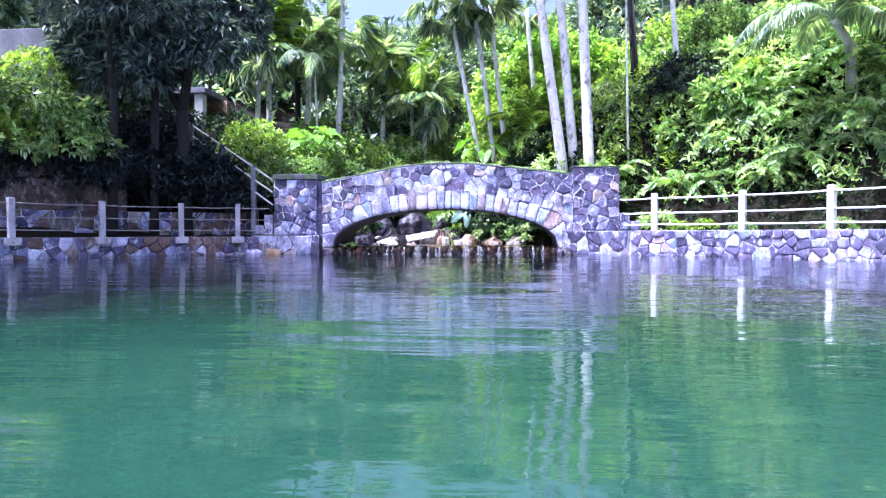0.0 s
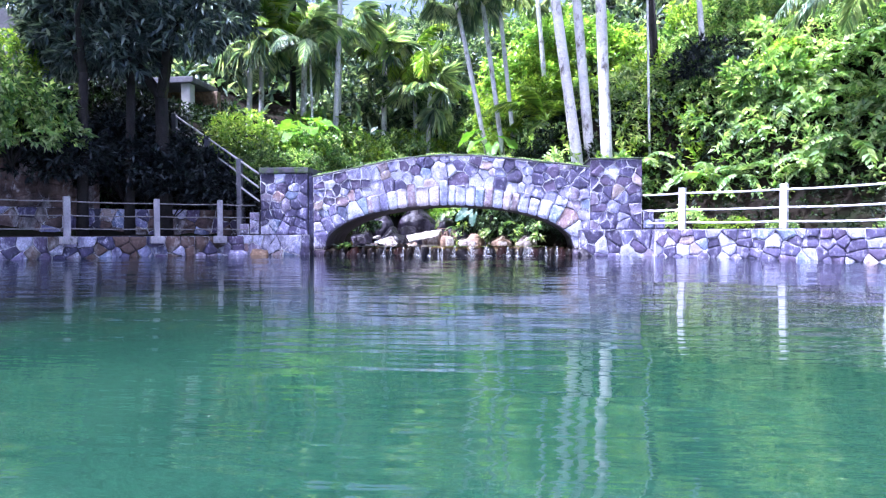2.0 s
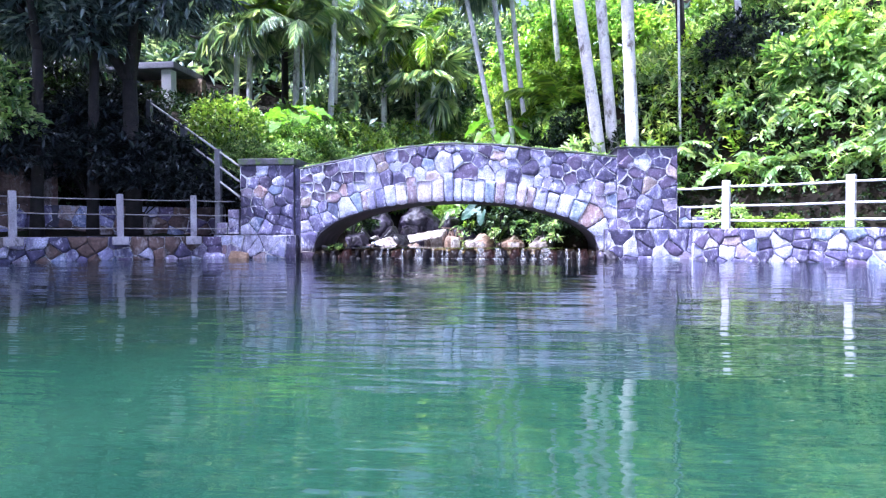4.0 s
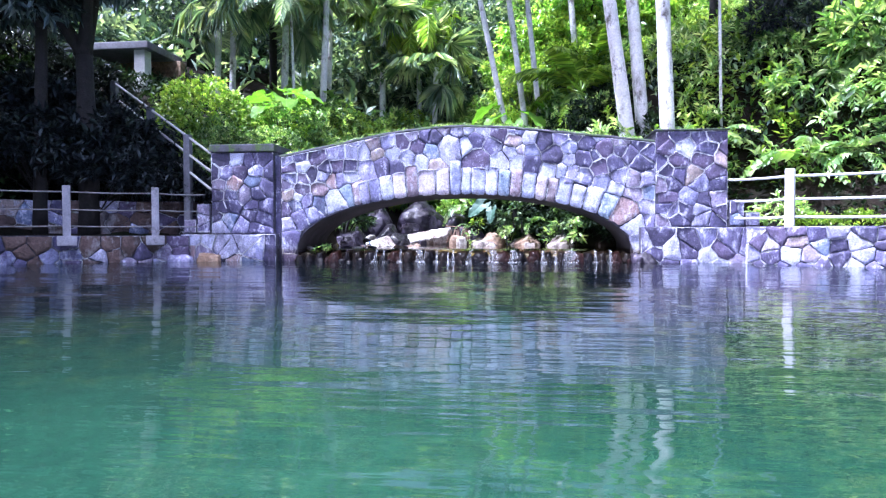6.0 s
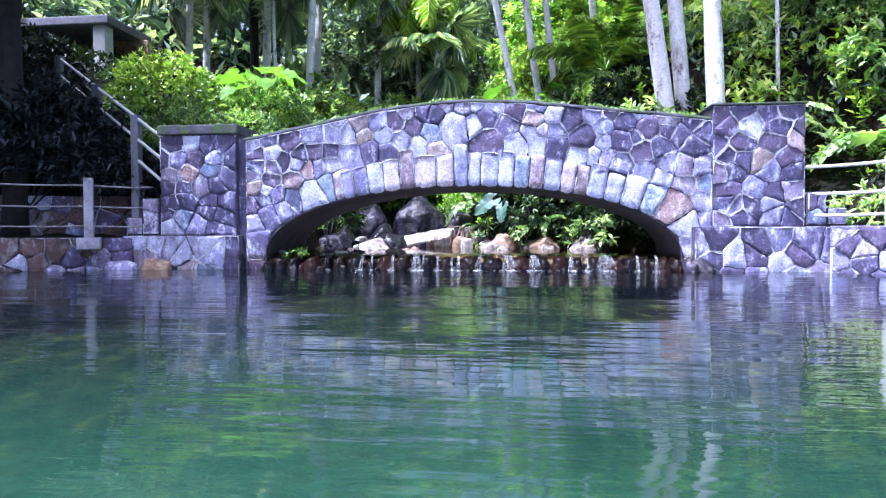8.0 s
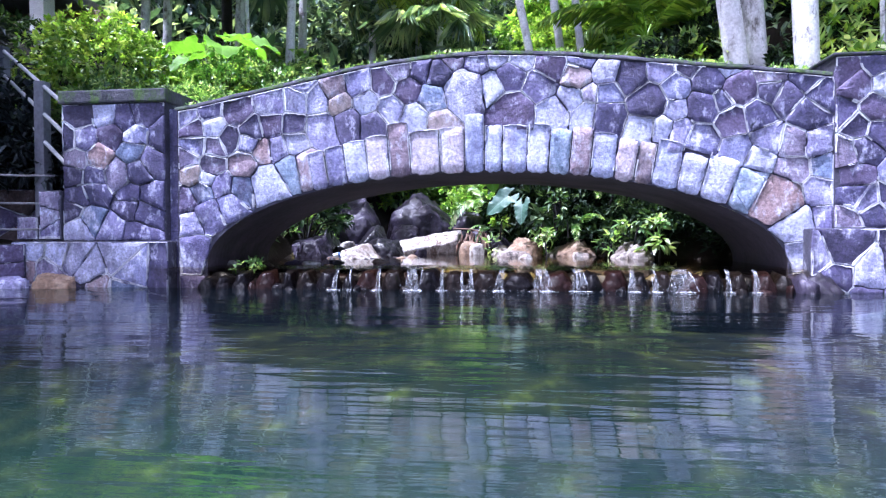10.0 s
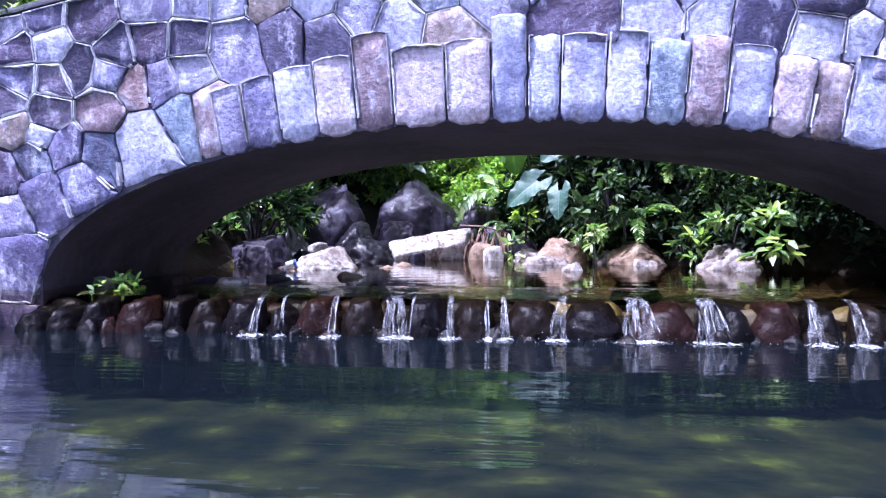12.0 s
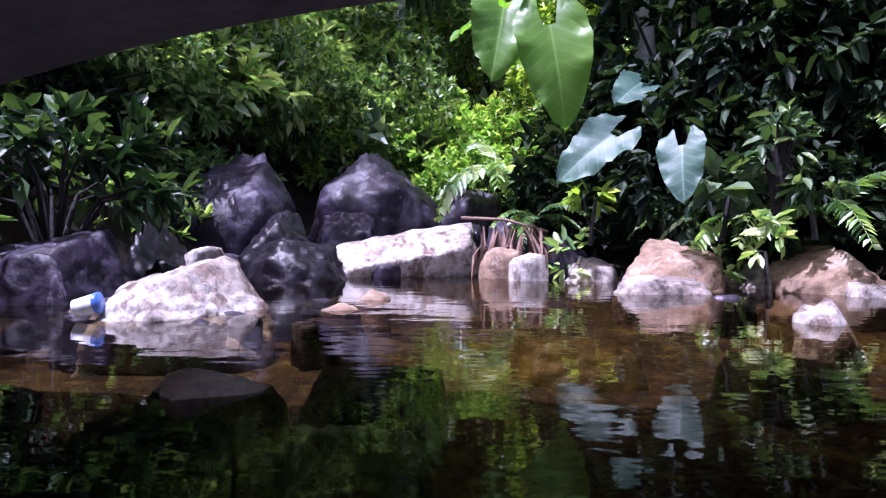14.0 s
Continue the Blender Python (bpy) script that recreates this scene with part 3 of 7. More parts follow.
def outline_distance(X, Y):
    """Signed distance to the pond's edge, negative over the water."""
    best = np.full(X.shape, 1e9)
    inside = np.zeros(X.shape, bool)
    for (ax, ay), (bx, by) in zip(POND, POND[1:] + POND[:1]):
        ex, ey = bx - ax, by - ay
        t = np.clip(((X - ax) * ex + (Y - ay) * ey) / (ex * ex + ey * ey), 0, 1)
        best = np.minimum(best, np.hypot(X - ax - t * ex, Y - ay - t * ey))
        cross = (ay > Y) != (by > Y)
        inside ^= cross & (X < ex * (Y - ay) / (ey if ey else 1e-9) + ax)
    return np.where(inside, -best, best)


def stream_level(Y):
    return np.interp(Y, [17, 18, 21, 23, 25, 27, 30, 36, 46, 70], [-0.4, -0.02, 0.02, 0.14, 0.5, 0.9, 1.9, 4.2, 8.5, 13.0])


def heights(X, Y):
    dp = outline_distance(X, Y)
    mid = np.interp(Y, [17, 20, 21, 22, 24, 26, 36], [-1.9, -1.9, -2.3, -2.6, -3.3, -3.4, -3.0])
    half = np.interp(Y, [17, 20, 21, 22, 24, 26, 28, 36], [3.3, 3.1, 2.5, 2.2, 1.75, 1.4, 1.0, 0.8])
    ds = np.abs(X - mid) - half
    bumps = 0.25 * np.sin(X * 0.9 + 1.3) * np.sin(Y * 0.7) + 0.12 * np.sin(X * 2.3) * np.sin(Y * 1.9 + 0.5)
    rise = np.where(Y < 6, 0.35, np.where(X > 0, 1.35, np.interp(Y, [14, 18.5], [1.3, 0.8])))
    d = np.maximum(dp - 1.5, 0)
    by_pond = 0.5 + rise * np.minimum(d, 5) + 0.42 * np.clip(d - 5, 0, 22) + bumps * np.minimum(d, 1)
    lv = stream_level(Y)
    e = np.maximum(ds, 0)
    by_stream = lv + np.where(X > mid, 1.5, 1.0) * np.minimum(e, 2.5) + np.where(X > mid, 0.45, np.interp(Y, [27, 36], [0.45, 0.18])) * np.clip(e - 2.5, 0, 40) + bumps * np.minimum(e, 1) * 0.7
    land = np.where(Y > 18.4, np.minimum(by_pond, by_stream), by_pond)
    land = np.where((Y > 17.8) & (ds < 0), lv + 0.04 * np.sin(X * 5) * np.sin(Y * 4), land)
    bed = -np.interp(np.maximum(17.6 - Y, 0), [0, 1.5, 4, 9], [0.4, 0.52, 0.9, 1.5])
    for sx, sy, sw, sd, up in ((-0.93, 13.0, 0.55, 0.4, 0.72), (-1.6, 15.6, 2.2, 1.0, 0.32)):
        bed = bed + up * np.exp(-((X - sx) / sw) ** 2 - ((Y - sy) / sd) ** 2)
    return np.where(dp < 0.28, np.clip(bed, -1.5, -0.12), land)


def H(x, y):
    return float(heights(np.array([float(x)]), np.array([float(y)]))[0])


def graded(lo, hi, step, far):
    mid = list(np.arange(lo, hi + 1e-6, step))
    a, s, v = [], step, hi
    while v < far:
        s *= 1.35
        v += s
        a.append(v)
    b, s, v = [], step, lo
    while v > -far:
        s *= 1.35
        v -= s
        b.append(v)
    return np.array(b[::-1] + mid + a)


gx, gy = graded(-15, 13, 0.3, 900), graded(-12, 34, 0.3, 900)
GX, GY = np.meshgrid(gx, gy)
GZ = heights(GX.ravel(), GY.ravel())
GV = np.stack([GX.ravel(), GY.ravel(), GZ], -1)
nx, ny = len(gx), len(gy)
ii, jj = np.meshgrid(np.arange(nx - 1), np.arange(ny - 1))
q = (jj * nx + ii).ravel()
GF = np.stack([q, q + 1, q + nx + 1, q + nx], -1)
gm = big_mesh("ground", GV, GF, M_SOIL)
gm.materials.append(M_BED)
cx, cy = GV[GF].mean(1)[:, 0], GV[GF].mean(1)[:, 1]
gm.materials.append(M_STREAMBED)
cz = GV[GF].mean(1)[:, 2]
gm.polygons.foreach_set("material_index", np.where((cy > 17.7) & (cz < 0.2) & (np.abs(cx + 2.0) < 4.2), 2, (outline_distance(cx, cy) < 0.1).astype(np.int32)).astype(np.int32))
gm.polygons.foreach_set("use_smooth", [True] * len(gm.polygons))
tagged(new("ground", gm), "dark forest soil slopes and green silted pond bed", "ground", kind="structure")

wp = [(x * 1.015, y if y > 17 else y * 1.01) for x, y in POND]
pond = piece("water", [(x, y, 0) for x, y in wp], [tuple(range(len(wp)))[::-1]], M_POND)
pond.data.flip_normals() if pond.data.polygons[0].normal.z < 0 else None
tagged(pond, "rippled cloudy green pond water with soft reflections", "water", kind="structure")
upper = piece("water", [(-5.6, 18.35, 0.235), (2.1, 18.35, 0.235), (2.1, 26, 0.235), (-5.6, 26, 0.235)], [(0, 1, 2, 3)], M_STREAM)
rv, rf = [], []
for i in range(121):
    rx_ = -5.6 + 7.7 * i / 120
    for k in range(8):
        ry_ = 17.72 + 0.63 * k / 7
        calm = min(1.0, k / 5)
        rv.append((rx_, ry_, 0.235 + (1 - calm) * (0.018 * noise.noise((rx_ * 5, ry_ * 4, 2.0)) - 0.02)))
rf = [(i * 8 + k, (i + 1) * 8 + k, (i + 1) * 8 + k + 1, i * 8 + k + 1) for i in range(120) for k in range(7)]
tagged(piece("water", rv, rf, M_RIFFLE, smooth=True), "shallow rippling water sliding over the weir's crest", "water", kind="structure")
tagged(upper, "clear dark shallow stream water behind the weir", "water", kind="structure")


# ---- rubble masonry ----
def clip(poly, p, n):
    out = []
    for a, b in zip(poly, poly[1:] + poly[:1]):
        da = (a[0] - p[0]) * n[0] + (a[1] - p[1]) * n[1]
        db = (b[0] - p[0]) * n[0] + (b[1] - p[1]) * n[1]
        if da >= 0:
            out.append(a)
        if (da >= 0) != (db >= 0):
            t = da / (da - db)
            out.append((a[0] + t * (b[0] - a[0]), a[1] + t * (b[1] - a[1])))
    return out


def rubble_cells(sites, planes, joint, reach=0.55):
    """Outlines of close-set stones: each site is (u, v) or (u, v, kind, radius); wider stones push the joint away."""
    cells = []
    for i, s in enumerate(sites):
        poly = [(s[0] - reach, s[1] - reach), (s[0] + reach, s[1] - reach), (s[0] + reach, s[1] + reach), (s[0] - reach, s[1] + reach)]
        for j, o in enumerate(sites):
            dx, dy = s[0] - o[0], s[1] - o[1]
            dd = math.hypot(dx, dy)
            if i == j or dd > 2 * reach:
                continue
            n = (dx / dd, dy / dd)
            push = (s[3] ** 2 - o[3] ** 2) / (2 * dd) if len(s) > 3 else 0.0
            push = max(-0.4 * dd, min(0.4 * dd, push))
            poly = clip(poly, ((s[0] + o[0]) / 2 + n[0] * (joint / 2 - push), (s[1] + o[1]) / 2 + n[1] * (joint / 2 - push)), n)
            if len(poly) < 3:
                break
        for p, n in planes(s):
            poly = clip(poly, p, n) if len(poly) >= 3 else poly
        if len(poly) < 3:
            continue
        area = 0.5 * abs(sum(a[0] * b[1] - b[0] * a[1] for a, b in zip(poly, poly[1:] + poly[:1])))
        if area > 0.004:
            cells.append((poly, s[2] if len(s) > 2 else ""))
    return cells


def rounded(poly, rng):
    """Corners taken off and straight edges broken into slightly crooked ones."""
    out = []
    for a, b in zip(poly, poly[1:] + poly[:1]):
        ln = math.hypot(b[0] - a[0], b[1] - a[1])
        cut = min(0.3, 0.009 / max(ln, 1e-6))
        m = max(2, int(ln / 0.06))
        for q in range(m + 1):
            k = cut + (1 - 2 * cut) * q / m
            w = 0.003 if q in (0, m) else 0.006
            out.append((a[0] + k * (b[0] - a[0]) + rng.normal(0, w), a[1] + k * (b[1] - a[1]) + rng.normal(0, w)))
    return out


def stone(name, poly, place, proud, rng, material, parent, back=-0.02):
    """One dressed stone: crooked outline, narrow worn edge, flat hewn face. place(u, v, w) gives the world point."""
    poly = rounded(poly, rng)
    n = len(poly)
    cu, cv = sum(p[0] for p in poly) / n, sum(p[1] for p in poly) / n
    tu, tv = rng.normal(0, 0.045, 2)
    verts = []
    for k, w in ((1.0, back), (0.995, proud * 0.8), (0.97, proud), (0.55, proud)):
        for u, v in poly:
            a, b = cu + (u - cu) * k, cv + (v - cv) * k
            lean = 0 if w == back else (a - cu) * tu + (b - cv) * tv
            verts.append(place(a, b, w + lean + (0.008 * noise.noise((a * 6, b * 6, proud * 99)) if k < 0.99 else 0)))
    verts.append(place(cu, cv, proud + 0.008 * noise.noise((cu * 6, cv * 6, proud * 99))))
    faces = []
    for r in (0, 1, 2):
        for i in range(n):
            j = (i + 1) % n
            faces.append((r * n + i, r * n + j, (r + 1) * n + j, (r + 1) * n + i))
    faces += [(3 * n + i, 3 * n + (i + 1) % n, 4 * n) for i in range(n)]
    ob = piece(name, verts, faces, material, parent)
    ob.data.polygons.foreach_set("use_smooth", [i >= 2 * n for i in range(len(faces))])
    return ob


def pointing(polys, place, joint, parent, seed, amount=0.05, top=0.03, open_edge=None):
    """White pointing smeared over the stones' edges along dark open joints: ragged, wide in places, fallen out in others."""
    V, F = [], []
    off = seed * 3.7
    for poly in polys:
        m = len(poly)
        area = sum(a[0] * b[1] - b[0] * a[1] for a, b in zip(poly, poly[1:] + poly[:1]))
        sg = 1 if area > 0 else -1
        for a, b in zip(poly, poly[1:] + poly[:1]):
            ex, ey = b[0] - a[0], b[1] - a[1]
            ln = math.hypot(ex, ey)
            if ln < 0.03:
                continue
            nx_, ny_ = sg * ey / ln, -sg * ex / ln
            k = max(2, int(ln / 0.03))
            prev = None
            for q in range(k + 1):
                u, v = a[0] + ex * q / k + nx_ * joint / 2, a[1] + ey * q / k + ny_ * joint / 2
                full = noise.noise((u * 1.9 + off, v * 1.9, 0.3)) + 0.35 * noise.noise((u * 7 + off, v * 7, 1.7)) + amount
                if full < 0 or (open_edge and open_edge(u, v)):
                    prev = None
                    continue
                rag = 0.5 + noise.noise((u * 19 + off, v * 19, sg * 3.3 + nx_)) + 0.6 * noise.noise((u * 45, v * 45, off + ny_))
                half = 0.003 + 0.013 * min(1.0, full * 2.0) * max(0.0, rag) + 0.04 * max(0.0, noise.noise((u * 4 + off, v * 4, 7.7 + nx_)) - 0.12)
                h = top + 0.004 * noise.noise((u * 13, v * 13, off))
                o = len(V)
                V += [place(u - nx_ * d, v - ny_ * d, k_) for d, k_ in ((0.003, 0.0), (0.004, h - 0.003), (0.004 + half * 0.75, h), (0.004 + half, h - 0.022))]
                if prev is not None:
                    F += [(prev + q_, o + q_, o + q_ + 1, prev + q_ + 1) for q_ in (0, 1, 2)]
                prev = o
    if F:
        tagged(piece("pointing", V, F, M_MORTAR, parent, "raised white lime pointing along the joints"), kind="stuff")


def jittered(u0, u1, v0, v1, su, sv, rng, amount=0.32):
    sites, row, v = [], 0, v0 + sv / 2
    while v < v1:
        u = u0 + su * (0.25 if row % 2 else 0.6)
        while u < u1:
            sites.append((u + rng.normal(0, amount * su * 0.6), v + rng.normal(0, amount * sv * 0.6)))
            u += su * rng.uniform(0.75, 1.35)
        v += sv
        row += 1
    return sites


# ---- the bridge ----
FACE, BACK = 17.90, 19.66
AX, AZ, AW, AH = -1.865, 0.25, 3.15, 1.03


def soffit_z(x):
    k = (x - AX) / AW
    return AZ + AH * math.sqrt(max(0.0, 1 - k * k))


def parapet_z(x):
    return float(np.interp(x, [-5.5, -5.2, -4.2, -3.2, -2.5, -1.8, -1.0, 0.0, 0.6, 1.7], [2.03, 2.07, 2.26, 2.45, 2.53, 2.56, 2.52, 2.41, 2.34, 2.21]))


bridge = tagged(new("stone_bridge"), "old arched footbridge of purple-grey rubble stone over a weir", "bridge")
xs = sorted(set([-5.36, AX - AW, AX + AW, 1.75] + [AX + AW * math.sin(a) for a in np.linspace(-math.pi / 2, math.pi / 2, 49)] + list(np.linspace(1.3, 1.75, 4)) + list(np.linspace(-5.36, -5.02, 4))))
cv, cf = [], []
for x in xs:
    lo = -0.9 if x <= AX - AW + 1e-6 or x >= AX + AW - 1e-6 else soffit_z(x)
    hi = parapet_z(x)
    # unseen rear parapet set 0.3 lower so sunlight clears it to the rocks
    cv += [(x, FACE, lo), (x, FACE, hi), (x, FACE + 0.32, hi), (x, FACE + 0.34, 1.62), (x, BACK - 0.34, 1.62), (x, BACK - 0.32, hi - 0.3), (x, BACK, hi - 0.3), (x, BACK, lo)]
for i in range(len(xs) - 1):
    for k in range(7):
        cf.append((i * 8 + k, (i + 1) * 8 + k, (i + 1) * 8 + k + 1, i * 8 + k + 1))
core = piece("mortar_core", cv, cf, M_JOINT, bridge)
sv_, sf_ = [], []
arc = np.linspace(-math.pi / 2, math.pi / 2, 61)
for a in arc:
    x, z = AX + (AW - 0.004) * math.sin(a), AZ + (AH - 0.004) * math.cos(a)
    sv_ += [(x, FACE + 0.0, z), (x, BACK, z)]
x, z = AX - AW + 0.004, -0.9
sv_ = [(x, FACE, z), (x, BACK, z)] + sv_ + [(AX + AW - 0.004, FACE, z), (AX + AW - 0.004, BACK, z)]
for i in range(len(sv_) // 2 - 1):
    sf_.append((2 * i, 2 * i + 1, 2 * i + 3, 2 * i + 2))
piece("soffit", sv_, sf_, M_SOFFIT, bridge, "smooth concrete soffit with the arch's shade in its colour", True)

rng = np.random.default_rng(11)
KINDS = {"R": M_ROSE, "S": M_STONE, "D": M_DARK, "O": M_OCHRE, "P": M_PALE, "T": M_TEAL, "L": M_BLUE_STONE}
# stones of the face: place along the bridge, height, kind, half width
FACE_WEST = [(-5.24, 1.96, "S", 0.05), (-5.15, 1.79, "D", 0.06), (-4.95, 2.01, "D", 0.07), (-4.9, 1.82, "P", 0.07), (-4.64, 2.0, "D", 0.11), (-4.72, 1.68, "D", 0.08), (-4.46, 1.77, "D", 0.07), (-4.22, 2.08, "S", 0.1), (-4.22, 1.83, "D", 0.08), (-3.97, 1.82, "D", 0.08), (-5.14, 1.62, "S", 0.07), (-4.9, 1.6, "S", 0.07), (-5.22, 1.46, "S", 0.06), (-4.94, 1.39, "S", 0.08), (-5.18, 1.29, "O", 0.07), (-4.99, 1.24, "P", 0.04), (-4.56, 1.39, "O", 0.1), (-4.33, 1.54, "O", 0.06), (-4.5, 1.64, "S", 0.06), (-4.14, 1.56, "S", 0.08), (-3.96, 1.63, "S", 0.09), (-3.65, 1.77, "S", 0.12), (-3.93, 2.1, "S", 0.09), (-3.7, 2.1, "S", 0.09), (-3.51, 2.21, "O", 0.08), (-3.86, 2.27, "S", 0.06), (-3.44, 2.06, "O", 0.07), (-3.22, 2.25, "S", 0.09), (-3.12, 2.04, "P", 0.09), (-2.95, 2.25, "D", 0.09), (-3.34, 1.84, "D", 0.09), (-3.06, 1.83, "D", 0.08)]
FACE_CROWN = [(-2.87, 1.98, "S", 0.09), (-2.68, 2.18, "D", 0.09), (-2.76, 2.41, "S", 0.08), (-2.51, 2.4, "D", 0.09), (-2.33, 2.35, "D", 0.1), (-2.39, 2.08, "S", 0.09), (-2.59, 1.86, "P", 0.1), (-2.34, 1.81, "O", 0.06), (-2.04, 2.15, "S", 0.2), (-2.17, 2.5, "S", 0.07), (-1.91, 2.46, "S", 0.09), (-1.76, 2.19, "P", 0.1), (-1.7, 2.51, "S", 0.07), (-1.55, 2.28, "D", 0.11), (-1.52, 1.91, "D", 0.17), (-1.25, 2.18, "S", 0.11), (-1.13, 2.39, "D", 0.11), (-1.1, 1.88, "P", 0.11), (-1.44, 2.46, "S", 0.07), (-0.89, 2.03, "P", 0.08), (-0.83, 2.26, "O", 0.11), (-0.78, 2.42, "S", 0.07), (-0.57, 2.29, "S", 0.1), (-0.72, 2.08, "S", 0.06), (-0.54, 2.07, "S", 0.09), (-0.76, 1.87, "P", 0.09), (-0.54, 1.84, "D", 0.12)]
FACE_EAST = [(-0.28, 2.22, "D", 0.11), (-0.11, 1.98, "D", 0.16), (-0.16, 1.72, "P", 0.08), (0.02, 1.7, "P", 0.07), (0.01, 2.28, "S", 0.08), (0.14, 2.12, "S", 0.1), (0.22, 1.65, "S", 0.08), (0.28, 2.36, "D", 0.09), (0.49, 2.18, "D", 0.11), (0.44, 1.9, "D", 0.12), (0.15, 1.89, "P", 0.06), (0.62, 1.95, "S", 0.06), (0.41, 1.57, "S", 0.12), (0.79, 2.07, "D", 0.12), (0.68, 2.34, "P", 0.08), (0.72, 1.76, "D", 0.11), (0.78, 1.45, "S", 0.09), (0.97, 1.8, "D", 0.09), (1.1, 2.21, "S", 0.08), (1.11, 2.06, "D", 0.08), (1.07, 1.55, "S", 0.09), (0.98, 1.36, "P", 0.09), (1.26, 1.98, "D", 0.1), (1.44, 2.17, "D", 0.1), (1.59, 2.0, "D", 0.1), (1.46, 1.8, "D", 0.11)]
HAUNCHES = [(-5.19, 0.36, "S", 0.2), (-5.2, -0.05, "D", 0.15), (-4.97, 0.84, "S", 0.12), (-5.23, 0.72, "S", 0.1), (-5.27, 0.98, "D", 0.1), (-4.74, 0.93, "S", 0.1), (-5.06, 1.08, "S", 0.08), (-4.82, 1.15, "S", 0.08), (-4.58, 1.12, "S", 0.09), (-4.28, 1.17, "P", 0.17), (-4.02, 1.33, "T", 0.11), (-3.83, 1.36, "O", 0.1), (0.92, 1.12, "T", 0.1), (1.2, 0.95, "O", 0.2), (1.38, 0.68, "P", 0.16), (1.56, 1.02, "S", 0.1), (1.6, 0.72, "S", 0.1), (1.42, 0.36, "P", 0.14), (1.45, 0.05, "D", 0.12), (1.33, 1.25, "S", 0.1), (1.55, 1.5, "S", 0.1), (1.33, 1.5, "S", 0.1), (1.62, 1.28, "S", 0.09)]


def front(y):
    return lambda u, v, w: (u, y - w, v)


# ring of wedge stones
JOINTS = [-3.74, -3.55, -3.34, -3.1, -2.86, -2.63, -2.31, -2.04, -1.83, -1.64, -1.38, -1.15, -0.93, -0.72, -0.47, -0.27, -0.09, 0.16, 0.39, 0.66, 0.89]
WEDGES = "SSPRORRLLLPTOLROLPPT"
THICK = [0.43, 0.44, 0.45, 0.47, 0.58, 0.47, 0.48, 0.61, 0.49, 0.49, 0.51, 0.46, 0.5, 0.47, 0.44, 0.44, 0.5, 0.42, 0.5, 0.46]
wedge_polys, face_polys = [], []
for i, (a, b) in enumerate(zip(JOINTS, JOINTS[1:])):
    pts = []
    for k, x in enumerate((a + 0.009, a * 0.7 + b * 0.3, a * 0.3 + b * 0.7, b - 0.009)):
        s = max(-0.99, min(0.99, (x - AX) / AW))
        nxv, nzv = s / AW * 1.0, math.sqrt(1 - s * s) / AH
        m = math.hypot(nxv, nzv)
        nxv, nzv = nxv / m * 0.8, nzv / m
        z = soffit_z(x)
        drop = (0.018 if k in (1, 2) else -0.006) - 0.05 * s * s
        top = THICK[i] - (0.012 if k in (0, 3) else 0)
        pts.append(((x - nxv * drop, z - nzv * drop), (x + nxv * top, z + nzv * top)))
    poly = [p[0] for p in pts] + [p[1] for p in pts[::-1]]
    wedge_polys.append(poly)
    stone("wedge_stone", poly, front(FACE), rng.uniform(0.03, 0.042), rng, KINDS[WEDGES[i]], bridge)


def ring_top(x):
    """Height of the wedge ring's outer edge."""
    i = min(max(int(np.searchsorted(JOINTS, x)) - 1, 0), len(THICK) - 1)
    k = (x - AX) / AW
    nz = math.sqrt(1 - k * k) / AH
    return soffit_z(x) + THICK[i] * math.hypot(k / AW, nz) / nz


def spandrel(s):
    pl = [((-5.33, 0), (1, 0)), ((1.70, 0), (-1, 0)), ((0, -0.25), (0, 1))]
    h = 0.02
    slope = (parapet_z(s[0] + h) - parapet_z(s[0] - h)) / (2 * h)
    m = math.hypot(1, slope)
    pl.append(((s[0], parapet_z(s[0]) - 0.045), (slope / m, -1 / m)))
    low = JOINTS[0] < s[0] < JOINTS[-1]
    if low:
        slope = (soffit_z(s[0] + h) - soffit_z(s[0] - h)) / (2 * h)
        m = math.hypot(1, slope)
        pl.append(((s[0], ring_top(s[0]) - 0.05), (-slope / m, 1 / m)))
    elif s[1] > AZ:
        a = math.atan2((s[0] - AX) / AW, (s[1] - AZ) / AH)
        ex, ez = AX + AW * math.sin(a), AZ + AH * math.cos(a)
        n = ((ex - AX) / AW ** 2, (ez - AZ) / AH ** 2)
        m = math.hypot(*n)
        pl.append(((ex + n[0] / m * 0.01, ez + n[1] / m * 0.01), (n[0] / m, n[1] / m)))
        if s[0] > JOINTS[-1] - 0.1:
            pl.append(((JOINTS[-1] + 0.02, soffit_z(JOINTS[-1])), (0.86, 0.5)) if s[1] < 1.3 else ((0, -9), (0, 1)))
        elif s[0] < JOINTS[0]:
            pl.append(((JOINTS[0] - 0.02, soffit_z(JOINTS[0])), (-0.93, 0.36)) if s[1] < 1.5 else ((0, -9), (0, 1)))
    else:
        pl.append(((AX - AW, 0), (-1, 0)) if s[0] < AX else ((AX + AW, 0), (1, 0)))
    return pl


for poly, kind in rubble_cells(FACE_WEST + FACE_CROWN + FACE_EAST + HAUNCHES, spandrel, 0.012):
    face_polys.append(poly)
    stone("stone", poly, front(FACE), rng.uniform(0.014, 0.03), rng, KINDS[kind], bridge)
pointing(wedge_polys, front(FACE), 0.012, bridge, 2, 0.22, 0.045, lambda u, v: v < soffit_z(u) + 0.05)
pointing(face_polys, front(FACE), 0.012, bridge, 1, 0.2, 0.031, lambda u, v: (abs(u - AX) < AW and v < soffit_z(u) + 0.05) or (JOINTS[0] < u < JOINTS[-1] and v < ring_top(u) - 0.015))
# thin coping along the parapet's top
kv, kf = [], []
cxs = np.linspace(-5.37, 1.68, 60)
